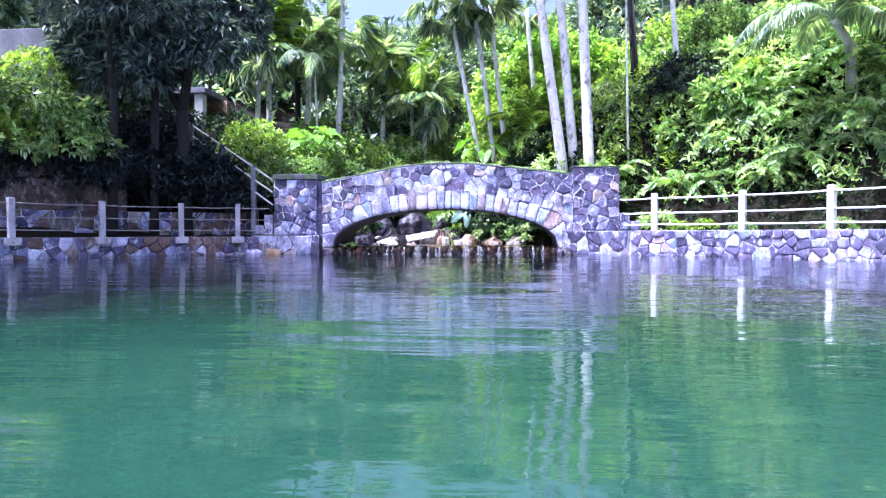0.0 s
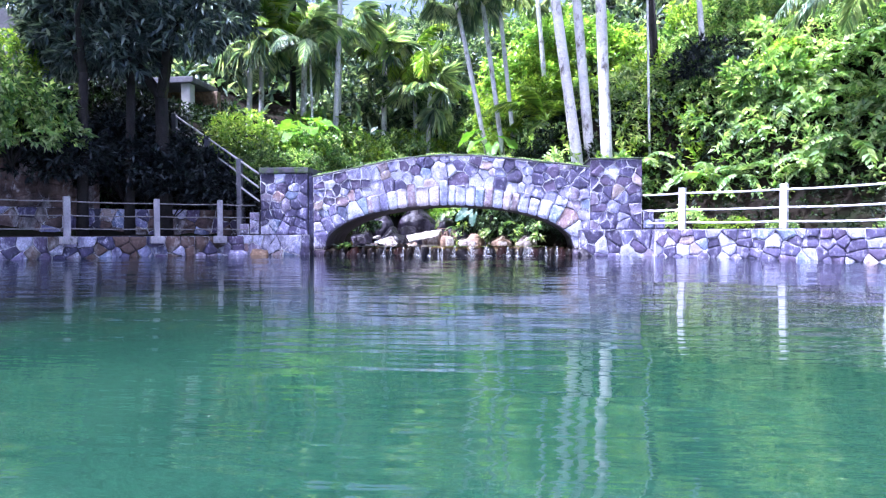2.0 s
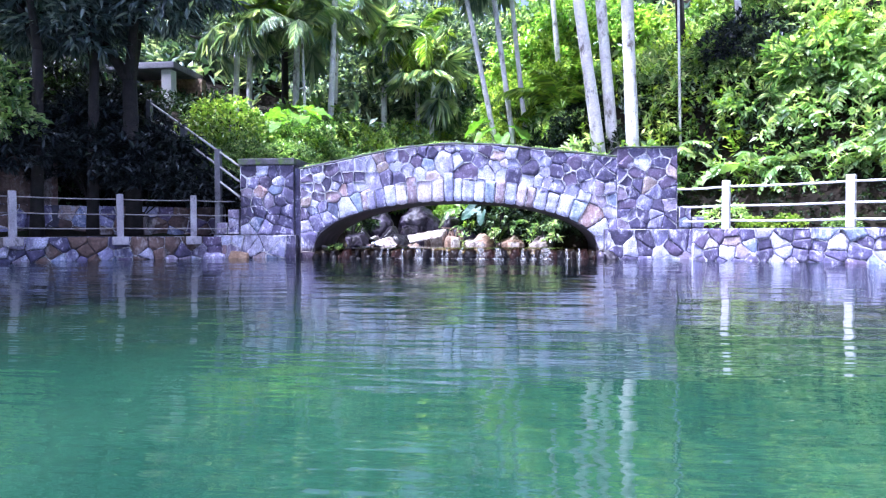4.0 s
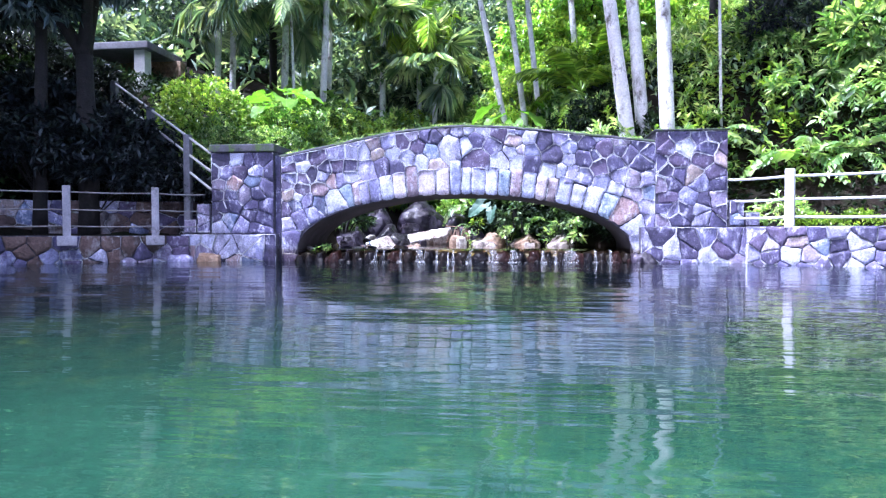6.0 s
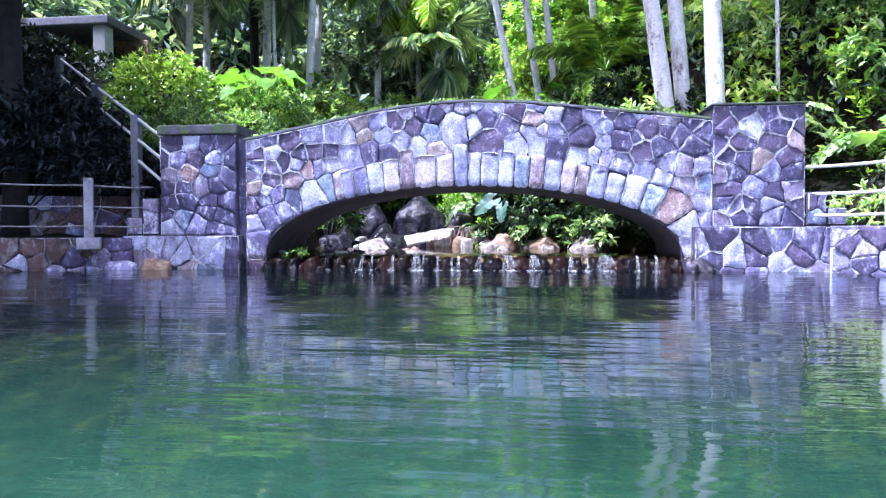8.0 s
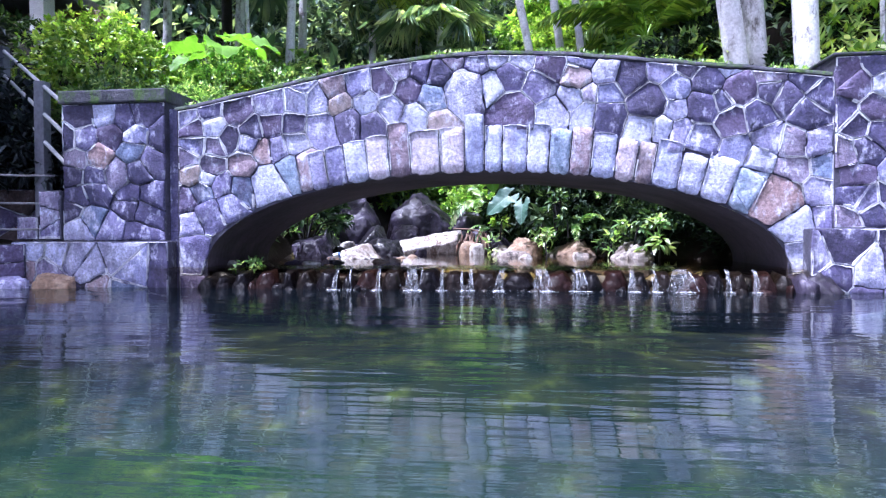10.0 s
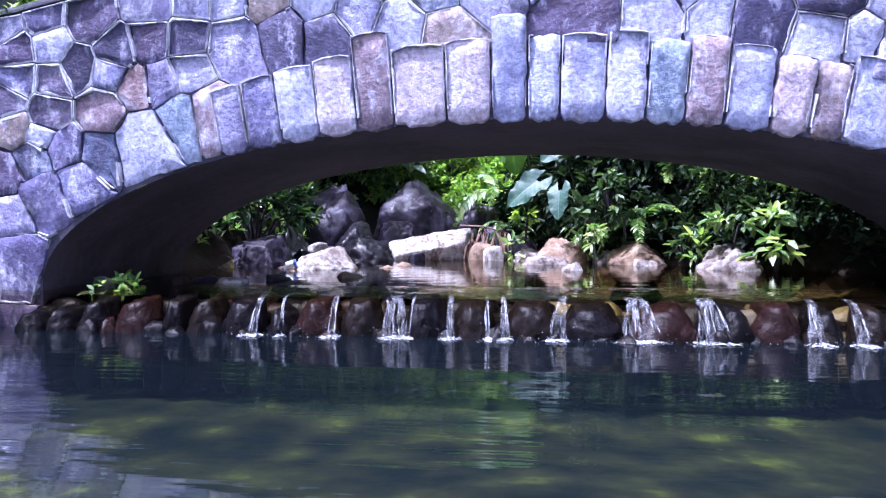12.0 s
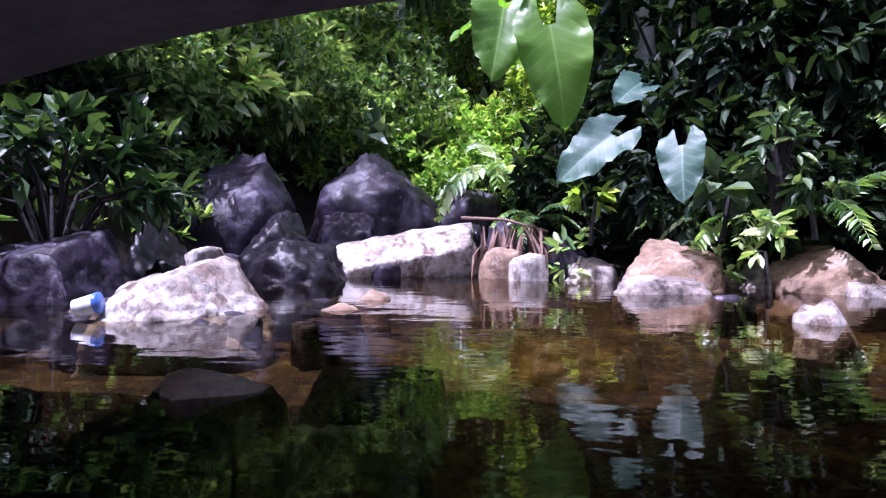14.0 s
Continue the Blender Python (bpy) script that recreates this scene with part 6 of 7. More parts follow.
# unseen tall trees added above the view; their crowns dim the light in the ravine
leafy_tree("broadleaf_tree", "unseen tall tree added to dim the ravine", (-9.0, 26.8, H(-9.0, 26.8)), [[(-8.9, 26.6, 9.0), (-8.2, 25.2, 11.0), (-7.4, 23.6, 12.2)], [(-8.9, 26.6, 9.0), (-9.0, 25.4, 11.2), (-8.6, 24.2, 12.4)]],
           [((-7.5, 23.5, 12.2), (1.6, 1.3, 0.8), 110), ((-8.7, 24.9, 12.6), (1.5, 1.4, 0.9), 130)], 0.28, 0.3, M_MANGO, 331, r0=0.14, per=9)
leafy_tree("broadleaf_tree", "unseen tall tree added to dim the stream's bank", (4.6, 24.6, H(4.6, 24.6)), [[(4.4, 24.4, 9.5), (3.0, 23.4, 11.8), (0.8, 22.0, 13.0)], [(4.4, 24.4, 9.5), (3.4, 24.0, 12.4), (2.2, 23.8, 13.2)]],
           [((-0.4, 21.2, 13.0), (1.5, 1.3, 0.7), 210), ((-1.9, 22.6, 13.4), (1.5, 1.4, 0.8), 200), ((1.4, 22.6, 13.4), (1.7, 1.5, 0.8), 230), ((-2.6, 20.4, 13.6), (1.0, 0.9, 0.6), 80)], 0.28, 0.3, M_MANGO, 332, r0=0.14, per=9)

# palms and pale trunks behind the bridge
palm("slender palm with a pale leaning trunk", (1.61, 20.6, 3.0), (0.2, 20.6, 13.1), 0.16, 0.11, 11, 401, size=1.15)
palm("slender palm with a pale trunk", (2.02, 21.0, 3.2), (1.16, 21.0, 13.1), 0.15, 0.11, 11, 402, size=1.15)
palm("tall palm with a whitish upright trunk", (2.43, 20.3, 2.9), (1.99, 20.3, 13.4), 0.16, 0.13, 12, 403, size=1.15)
palm("slim grey palm leaning over the stream", (-1.08, 24.0, 3.2), (-2.24, 24.0, 9.0), 0.085, 0.07, 16, 404, FAN_FRONDS, 1.15, lean=40)
palm("slim pale palm by the stream", (-0.54, 24.0, 3.2), (-1.3, 24.0, 8.9), 0.085, 0.075, 9, 405, FAN_FRONDS, 1.15, lean=40)
palm("slim pale palm by the stream", (-0.14, 24.5, 3.4), (-0.75, 24.5, 9.2), 0.08, 0.07, 9, 406, FAN_FRONDS, 1.15, lean=40)
palm("slim grey palm up the ravine", (1.18, 27.0, 4.6), (0.7, 27.0, 9.9), 0.1, 0.09, 9, 407, FAN_FRONDS, 1.15, lean=40)
palm("slender palm with a pale upright trunk", (-7.0, 25.9, 4.4), (-6.68, 25.9, 11.6), 0.11, 0.09, 7, 408, size=0.85)
palm("short palm with drooping fronds", (-8.3, 26.0, 4.8), (-8.2, 26.0, 8.2), 0.12, 0.1, 18, 409, PALE_FANS, 1.3, lean=45)
palm("short palm with drooping fronds", (-5.9, 29.8, 4.2), (-5.85, 29.8, 8.2), 0.12, 0.1, 18, 410, FAN_FRONDS, 1.4, lean=45)
palm("short palm with drooping fronds", (-7.6, 28.5, 5.0), (-7.5, 28.5, 9.0), 0.12, 0.1, 18, 411, PALE_FANS, 1.4, lean=45)
palm("young palm with pale drooping fronds", (-9.6, 25.0, 4.8), (-9.5, 25.0, 8.0), 0.1, 0.09, 14, 412, YOUNG_FRONDS, 1.3)
palm("young palm with pale drooping fronds", (-4.6, 30.5, 4.0), (-4.6, 30.5, 8.6), 0.1, 0.09, 14, 413, YOUNG_FRONDS, 1.4)
palm("young feathery palm in the undergrowth", (0.9, 23.6, 3.0), (0.9, 23.6, 4.3), 0.06, 0.05, 12, 414, YOUNG_FRONDS, 1.1)
palm("young feathery palm in the undergrowth", (1.5, 25.5, 4.0), (1.5, 25.5, 5.2), 0.06, 0.05, 12, 415, YOUNG_FRONDS, 1.1)
palm("palm leaning out of the bank with broad green fronds", (9.0, 18.2, 5.6), (8.0, 17.0, 5.9), 0.12, 0.1, 12, 416, size=1.05)
palm("palm on the bank with broad fronds", (9.6, 16.5, 6.5), (8.6, 15.4, 6.9), 0.12, 0.1, 12, 417, size=1.0)
palm("thin grey trunk on the slope", (5.5, 21.8, 5.5), (5.1, 21.8, 10.5), 0.09, 0.07, 10, 418)
palm("thin vine-hung trunk on the slope", (3.75, 21.0, 3.2), (3.65, 21.0, 8.5), 0.035, 0.03, 0, 419)
palm("fan palm with a shaggy dark crown", (-9.9, 24.6, 4.6), (-9.8, 24.6, 7.6), 0.1, 0.09, 16, 421, FAN_FRONDS, 1.3, lean=45)
palm("fan palm with a shaggy dark crown", (-3.9, 29.5, 3.6), (-3.8, 29.5, 6.6), 0.1, 0.09, 16, 422, FAN_FRONDS, 1.5, lean=45)
palm("thin grey trunk in the undergrowth", (-7.6, 25.0, 4.2), (-7.7, 25.0, 7.4), 0.05, 0.04, 9, 420, size=0.8)

# shrubs: a few kinds, then repeats
SH = np.random.default_rng(77)
kinds = [
    shrub("dense green leafy shrub on the bank", 60, -60, 0, (0.75, 0.75, 0.6), 150, 9, 0.13, 0.42, M_LEAF, 501),
    shrub("shrub with long glossy leaves on the bank", 62, -60, 0, (0.8, 0.8, 0.65), 110, 9, 0.2, 0.3, M_LEAF, 502, BLADE),
    shrub("bright yellow-green leafy shrub", 64, -60, 0, (0.75, 0.75, 0.6), 150, 9, 0.12, 0.45, M_BRIGHT, 503),
    shrub("airy shrub with pale green leaves", 66, -60, 0, (0.9, 0.9, 0.7), 90, 8, 0.17, 0.35, M_FERN, 504, BLADE),
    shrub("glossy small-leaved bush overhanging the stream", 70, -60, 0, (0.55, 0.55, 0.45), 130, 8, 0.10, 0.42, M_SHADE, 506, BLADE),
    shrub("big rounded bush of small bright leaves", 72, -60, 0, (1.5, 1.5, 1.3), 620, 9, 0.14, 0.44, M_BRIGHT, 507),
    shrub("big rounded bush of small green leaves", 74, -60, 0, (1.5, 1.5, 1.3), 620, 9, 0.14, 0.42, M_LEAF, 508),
    shrub("long-leaved bush with tree shade in its leaf colour", 76, -60, 0, (1.3, 1.0, 1.0), 330, 9, 0.2, 0.26, M_UNDER, 509),
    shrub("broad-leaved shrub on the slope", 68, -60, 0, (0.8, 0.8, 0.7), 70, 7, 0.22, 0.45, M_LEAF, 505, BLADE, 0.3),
    shrub("tall bush hanging over the stream, shade in its leaf colour", 78, -60, 0, (0.85, 0.6, 1.0), 200, 8, 0.14, 0.4, M_SHADE, 510, BLADE, 0.35),
    shrub("lime green sunlit bush in the ravine", 80, -60, 0, (0.8, 0.7, 0.7), 230, 9, 0.1, 0.45, M_LIME, 511),
    shrub("deep green broad-leaved bush in the shade of the palms", 82, -60, 0, (0.9, 0.8, 0.8), 120, 8, 0.2, 0.42, M_FAR, 512, BLADE, 0.3),
]


def put(kind, x, y, z, s, turn=None, squash=1.0, label=""):
    a = SH.uniform(0, 360) if turn is None else turn
    ob = copy_thing(kinds[kind], pose(x, y, z, SH.normal(0, 6), SH.normal(0, 6), a) @ Matrix.Diagonal((s, s, s * squash, 1)))
    if label:
        ob["label"] = label
    return ob


# bushes seen over the parapet
for k, x, y, s in ((5, -8.8, 21.6, 0.9), (3, -9.6, 21.4, 0.9), (3, -8.3, 20.8, 0.95), (0, -8.2, 21.3, 1.2), (6, -7.6, 20.6, 0.62), (0, -8.9, 20.8, 1.1), (6, -6.8, 21.4, 0.55), (6, -7.3, 23.2, 0.9),
                   (5, -6.6, 26.8, 0.95), (6, -6.9, 25.3, 1.1), (3, -5.5, 28.0, 1.6), (6, -6.6, 24.3, 0.9), (5, -7.9, 24.4, 0.8), (6, -5.0, 29.2, 1.3), (5, -4.6, 30.5, 1.3), (3, -5.9, 25.8, 1.3),
                   (3, 1.6, 20.1, 1.05), (3, 2.2, 20.0, 1.0), (3, 1.5, 21.0, 1.1), (0, 2.8, 20.0, 1.0), (8, 2.6, 20.4, 0.9), (3, 0.3, 23.6, 1.0), (0, 0.8, 23.2, 1.0), (3, -0.3, 24.6, 1.0), (0, 1.3, 22.4, 1.1),
                   (5, -0.6, 26.4, 0.85), (5, 0.2, 29.5, 1.3), (5, -0.2, 28.0, 1.0), (5, 1.5, 30.0, 1.3), (2, -1.2, 27.6, 1.3), (6, -1.2, 30.0, 1.2), (6, -2.2, 32.0, 1.4), (5, 0.8, 26.8, 0.9)):
    put(k, x, y, H(x, y) - 0.06, s)

# bright bush in front of the terrace wall
put(5, -13.43, 17.0, 4.40, 0.7)

# shade-coloured understorey below the tree, and the lit bush beside it
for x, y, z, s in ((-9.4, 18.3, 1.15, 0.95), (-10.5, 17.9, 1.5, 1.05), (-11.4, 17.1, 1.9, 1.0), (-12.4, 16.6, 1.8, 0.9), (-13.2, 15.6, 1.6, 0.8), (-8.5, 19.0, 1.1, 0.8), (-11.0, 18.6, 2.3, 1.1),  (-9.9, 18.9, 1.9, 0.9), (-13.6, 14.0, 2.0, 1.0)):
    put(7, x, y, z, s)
for k, x, y, z, s in ((5, -12.7, 15.2, 2.7, 0.62), (5, -13.6, 15.0, 2.8, 0.65), (3, -11.9, 15.6, 2.4, 1.1), (3, -12.6, 14.7, 2.2, 1.2), (3, -11.4, 16.2, 2.5, 1.0), (2, -13.0, 14.6, 2.9, 1.1), (0, -12.2, 15.9, 2.6, 1.1)):
    put(k, x, y, z, s)

# bushes up the ravine with sunlight put into brighter leaf colours, shade-coloured ones over the bank in front of the
# palm feet
for k, x, y, s in ((10, -2.65, 26.3, 1.0), (10, -2.9, 27.3, 1.35), (10, -2.2, 27.4, 1.3), (10, -3.4, 28.6, 1.5), (9, -0.95, 23.2, 1.1), (9, -0.3, 23.1, 1.15), (9, 0.4, 22.8, 1.1), (9, -1.45, 23.9, 1.2), (9, 1.0, 22.3, 1.0), (9, -0.6, 22.5, 0.8), (9, 0.2, 22.1, 0.8), (9, -0.75, 23.7, 1.5)):
    put(k, x, y, H(x, y) - 0.05, s)
for k, x, y, s in ((6, -5.2, 26.9, 0.9), (6, -3.9, 28.2, 0.95), (2, -4.5, 27.2, 1.1), (2, -3.6, 29.4, 1.4), (0, -4.9, 27.9, 1.2), (10, -3.9, 30.2, 1.6), (2, -5.7, 26.2, 1.1), (6, -4.6, 27.6, 0.75), (2, -5.1, 27.0, 1.2), (0, -4.3, 27.3, 1.1), (2, -4.9, 28.8, 1.3)):
    put(k, x, y, H(x, y) + 0.1, s)

# slopes: repeats set out over the banks
def free_bank(x, y):
    dp = float(outline_distance(np.array([x]), np.array([y]))[0])
    return dp


for n in range(150):
    side = SH.random()
    if side < 0.55:
        x, y = SH.uniform(3.2, 12.5), SH.uniform(10.0, 25.0)
    elif side < 0.8:
        x, y = SH.uniform(-15.5, -7.8), SH.uniform(13.0, 27.0)
    else:
        x, y = SH.uniform(-9, 6), SH.uniform(25, 36)
    dp = free_bank(x, y)
    sight = -0.49 * (y + 0.1) - 0.1
    if dp < 2.9 or (y > 18 and abs(x - sight) < 1.2) or (-6.5 < x < 3.2 and y < 25) or (abs(x + 3.2) < 2.2 and y < 30) or (-11.5 < x < -6.5 and 18 < y < 21.5 and abs((x + 6.9) / 3.85 + (y - 18.15) / 2.6) < 0.5):
        continue
    k = int(SH.choice([0, 1, 2, 3, 8], p=[0.3, 0.2, 0.1, 0.22, 0.18]))
    # shade-coloured bushes here stand in for missing tree shade
    if x < -8.8 and y < 23 and n % 3:
        k = 7
    if x < -1.5 and y > 24.5:
        k = 8 if x > -8.5 and y < 31 else 11
    put(k, x, y, H(x, y) - 0.05, SH.uniform(0.8, 1.5) * (1.3 if y > 24 else 1.0))
for ob in kinds:
    ob.matrix_basis = pose(SH.uniform(5, 9), SH.uniform(21, 26), 0)
    ob.location.z = H(ob.location.x, ob.location.y)

# ferns hanging on the sunlit bank, and on the stream's banks
for n in range(240):
    x, y = SH.uniform(3.2, 10.5), SH.uniform(11.5, 20.5)
    dp = free_bank(x, y)
    if not 2.25 < dp < 5.2 or noise.noise((x * 0.8, y * 0.8, 4.2)) < -0.12:
        continue
    fern("arching pale green fern on the steep bank", x, y, H(x, y) + SH.uniform(0.1, 0.4), SH.uniform(0.9, 1.6), 9, 900 + n, BROAD_FERNS if SH.random() < 0.5 else FERN_FRONDS)

# low yellow-green plants at the foot of the sunlit bank
for k, x, y, s in ((2, 8.9, 13.6, 0.6), (2, 9.2, 12.8, 0.65), (0, 7.6, 15.6, 0.5), (2, 4.6, 18.3, 0.5), (0, 6.0, 17.3, 0.45), (3, 4.1, 18.6, 0.7), (2, 5.2, 18.0, 0.55)):
    put(k, x, y, H(x, y) - 0.05, s)

# large elephant ears
taro("clump of broad bright green elephant-ear leaves", (-7.1, 22.6, H(-7.1, 22.6)),
     [(-7.5, 22.3, 4.0, 200, -5, 10, 1.0), (-6.9, 22.2, 4.05, 300, 5, -10, 1.1), (-7.2, 22.0, 3.8, 250, 15, 0, 1.1), (-6.7, 22.5, 4.25, 350, 0, 15, 1.0), (-7.6, 22.7, 4.3, 140, 0, 0, 0.9), (-7.0, 22.8, 4.4, 60, -5, 5, 1.0)], size=1.1)
taro("broad leaves drooping over the ravine", (-0.6, 24.1, H(-0.6, 24.1)), [(-1.3, 23.6, 3.7, 220, 25, 0, 1.0), (-0.5, 23.6, 3.75, 320, 25, 0, 1.0), (-0.9, 23.4, 3.5, 270, 35, 0, 0.9), (-1.5, 23.8, 4.0, 160, 15, 0, 0.9), (-0.2, 23.8, 4.0, 20, 15, 0, 0.9)], size=1.1)
taro("huge drooping bright green leaves beside the stream", (-1.5, 24.0, H(-1.5, 24.0)), [(-2.42, 23.0, 2.38, 255, 60, -22, 1.1), (-2.08, 22.85, 2.2, 292, 68, 24, 1.1), (-2.35, 23.5, 2.5, 200, 15, 0, 1.0)], size=0.95)
taro("bluish green heart-shaped leaf over the stream", (-1.0, 23.1, H(-1.0, 23.1)), [(-1.66, 22.5, 1.29, 192, 33, -50, 0.85), (-1.35, 22.9, 1.75, 230, 20, -30, 0.7)], BLUETARO)
taro("bluish green lobed leaf over the stream", (-0.7, 22.4, H(-0.7, 22.4)), [(-1.42, 21.8, 1.12, 250, 58, 12, 0.62)], BLUETARO)

# banks of the stream above the bridge
for n, (k, x, y, s) in enumerate(((4, -6.0, 21.4, 0.9), (4, -6.3, 22.2, 1.1), (4, -6.4, 23.2, 1.1), (0, -6.8, 24.0, 1.0), (4, -5.9, 20.6, 0.8), (1, -6.2, 24.8, 1.0), (2, -2.3, 27.6, 0.9), (2, -2.0, 27.0, 0.8), (2, -1.9, 28.2, 1.0), (0, -2.2, 29.6, 1.3),
                                 (0, -5.6, 27.5, 1.0), (2, -5.4, 28.8, 1.0), (0, -5.7, 26.2, 0.9), (0, -4.4, 31.5, 1.6), (2, -3.2, 33.0, 1.6), (4, 0.3, 22.3, 1.0), (4, 0.9, 21.6, 1.0), (4, 1.5, 21.2, 1.0), (4, -0.2, 23.0, 1.0), (4, -0.6, 23.7, 1.0), (0, -1.0, 24.8, 0.9), (4, 0.8, 22.6, 1.2), (4, 1.6, 22.0, 1.2),
                                 (4, 0.2, 23.6, 1.2), (0, -1.2, 25.8, 0.9), (4, 2.3, 20.9, 1.0), (0, -0.2, 24.6, 1.0), (1, 0.6, 23.9, 1.0), (4, 1.15, 20.7, 0.8), (4, 1.6, 21.0, 1.0), (4, 0.9, 21.4, 0.9), (4, 1.5, 20.2, 0.8), (4, 1.3, 21.7, 1.1), (4, 0.72, 20.95, 0.7), (4, 0.5, 21.2, 0.7), (4, 0.95, 20.6, 0.65), (0, 0.85, 20.85, 0.55), (4, 1.15, 20.4, 0.7), (4, 0.3, 21.6, 0.7), (0, 0.45, 21.5, 0.55))):
    put(k, x, y, H(x, y) - 0.02, s)
for n, (x, y, z, s) in enumerate(((-1.0, 22.2, 1.1, 0.8), (-0.7, 21.9, 1.2, 0.9), (-0.3, 22.3, 1.5, 0.9), (0.3, 21.9, 1.3, 0.9), (-1.2, 22.9, 1.5, 0.8), (0.9, 21.4, 1.4, 0.9), (-2.3, 23.6, 1.35, 0.8))):
    fern("dark feathery fern overhanging the stream", x + 0.2, y, max(H(x + 0.2, y), 0.3) + 0.4, s * 0.9, 7, 980 + n, FERN_FRONDS if n == 2 else DARKFERN_FRONDS)

fern("bright lime green fern arching into the ravine", -2.35, 25.2, H(-2.35, 25.2) + 0.75, 0.9, 7, 995, BROAD_FERNS)

# flowering bush beside the arch and small sprigs between the rocks
shrub("leafy bush with a few small red flowers beside the stream", -5.1, 21.5, 0.55, (0.72, 0.42, 0.5), 95, 7, 0.15, 0.46, M_FLOWERBUSH, 521, BLADE, flowers=6)
for n, (x, y) in enumerate(((-1.15, 21.95), (-1.95, 22.6), (-0.05, 21.1), (0.05, 21.4))):
    shrub("small sprig of pale pointed leaves between the rocks", x, y, 0.22, (0.13, 0.13, 0.26), 9, 4, 0.12, 0.4, M_FERN, 530 + n, BLADE, category="sprig", name="sprig")
shrub("low green weed at the end of the weir", -4.55, 18.02, 0.17, (0.16, 0.1, 0.08), 16, 5, 0.07, 0.5, M_LEAF, 536, BLADE, category="weed", name="weed")

# lit leaves before the bank: their light is put into paler leaf colours
# sprays of leaves that stand out before the dark bank: place, half width, half height, tips, leaf, ratio
for n, (x, y, z, rx, rz, tips, leaf, ratio, m) in enumerate((
        (-0.87, 21.75, 0.85, 0.14, 0.3, 26, 0.11, 0.42, M_SPRAY),
        (-0.68, 21.7, 0.79, 0.16, 0.12, 12, 0.12, 0.42, M_SPRAY),
        (-1.03, 21.5, 0.41, 0.07, 0.2, 9, 0.1, 0.4, M_FERN),
        (0.21, 20.75, 0.62, 0.2, 0.13, 14, 0.13, 0.5, M_FERN),
        (0.47, 20.8, 0.74, 0.22, 0.12, 14, 0.13, 0.5, M_SPRAY),
        (0.52, 20.5, 0.64, 0.14, 0.13, 10, 0.13, 0.5, M_FERN),
        (0.5, 20.4, 0.37, 0.16, 0.12, 10, 0.15, 0.42, M_FERN),
        (0.2, 21.2, 1.15, 0.2, 0.12, 12, 0.14, 0.42, M_SPRAY),
        (0.56, 21.0, 1.08, 0.12, 0.1, 6, 0.17, 0.6, M_BRIGHT),
        (-1.83, 22.5, 0.75, 0.14, 0.1, 8, 0.11, 0.42, M_BRIGHT),
        (-0.11, 21.25, 0.29, 0.16, 0.2, 26, 0.09, 0.4, M_SPRAY),
        (-1.14, 21.9, 0.78, 0.12, 0.14, 7, 0.2, 0.5, M_SPRAY),
        (-0.03, 21.6, 1.3, 0.2, 0.12, 10, 0.14, 0.4, M_SPRAY))):
    shrub("spray of pale green leaves hanging from the dark bank", x, y, z, (rx, rx * 0.7, rz), tips, 5, leaf, ratio, m, 540 + n, BLADE, 0.4, category="leaf spray", name="leaf_spray")

# low growth over all banks
def undergrowth(name, label, count, leaf, ratio, material, seed, low, high, box, near, per=5, front=19.9, back_off=0.0, gap=-0.02):
    rng = np.random.default_rng(seed)
    X, Y = rng.uniform(box[0], box[1], count), rng.uniform(box[2], box[3], count)
    dp = outline_distance(X, Y)
    Z = heights(X, Y)
    patch = np.array([noise.noise((a * 0.7 + seed, b * 0.7, seed * 0.37)) + 0.5 * noise.noise((a * 2.1, b * 2.1, seed)) for a, b in zip(X, Y)])
    ok = (dp > near) & (patch > gap) & ~((X > -7.2) & (X < 3.3) & (Y < front)) & (Z > 0.42 + 1.2 * back_off)
    X, Y, Z, dp = X[ok], Y[ok], Z[ok], dp[ok]
    e = 0.15
    N = unit(np.stack([Z - heights(X + e, Y), Z - heights(X, Y + e), np.full(len(X), e)], -1))
    tips = np.stack([X, Y, Z], -1) + N * rng.uniform(low, high, (len(X), 1)) * np.clip(dp - near + 0.3, 0, 1)[:, None]
    V, F = whorls(rng, tips, N + np.array((0, 0, 0.4)), per, leaf, ratio, SMALL, 0.1, 0.8)
    tagged(new(name, big_mesh(name, V, F, material)), label, "undergrowth", kind="stuff")


BOX_R, BOX_L, BOX_B = (2.8, 13, 9.5, 27), (-16, -6.4, 11, 27), (-9, 7, 20, 38)
undergrowth("undergrowth", "dense mixed green undergrowth on the sunlit slope", 9000, 0.15, 0.42, M_LEAF, 601, 0.0, 0.5, BOX_R, 2.3)
undergrowth("undergrowth", "pale green ferny growth on the sunlit slope", 9000, 0.22, 0.28, M_FERN, 602, 0.1, 0.6, BOX_R, 2.4)
undergrowth("undergrowth", "bright yellow-green creepers on the sunlit slope", 5000, 0.12, 0.45, M_BRIGHT, 603, 0.05, 0.4, BOX_R, 2.2, gap=0.12)
undergrowth("undergrowth", "low plants below the sunlit slope, shade in their colour", 13000, 0.1, 0.42, M_SHADE, 612, 0.0, 0.25, BOX_R, 1.1, gap=-0.45)
undergrowth("undergrowth", "undergrowth on the shaded slope, shade in its colour", 9000, 0.16, 0.4, M_SHADE, 604, 0.0, 0.5, BOX_L, 2.3)
undergrowth("undergrowth", "green undergrowth in the ravine", 9000, 0.18, 0.4, M_FAR, 605, 0.0, 0.5, BOX_B, 1.5, back_off=1.2)
undergrowth("undergrowth", "bright undergrowth in the ravine", 3000, 0.2, 0.4, M_BRIGHT, 606, 0.1, 0.6, (-1.5, 5.5, 20, 34), 1.5, back_off=1.4)
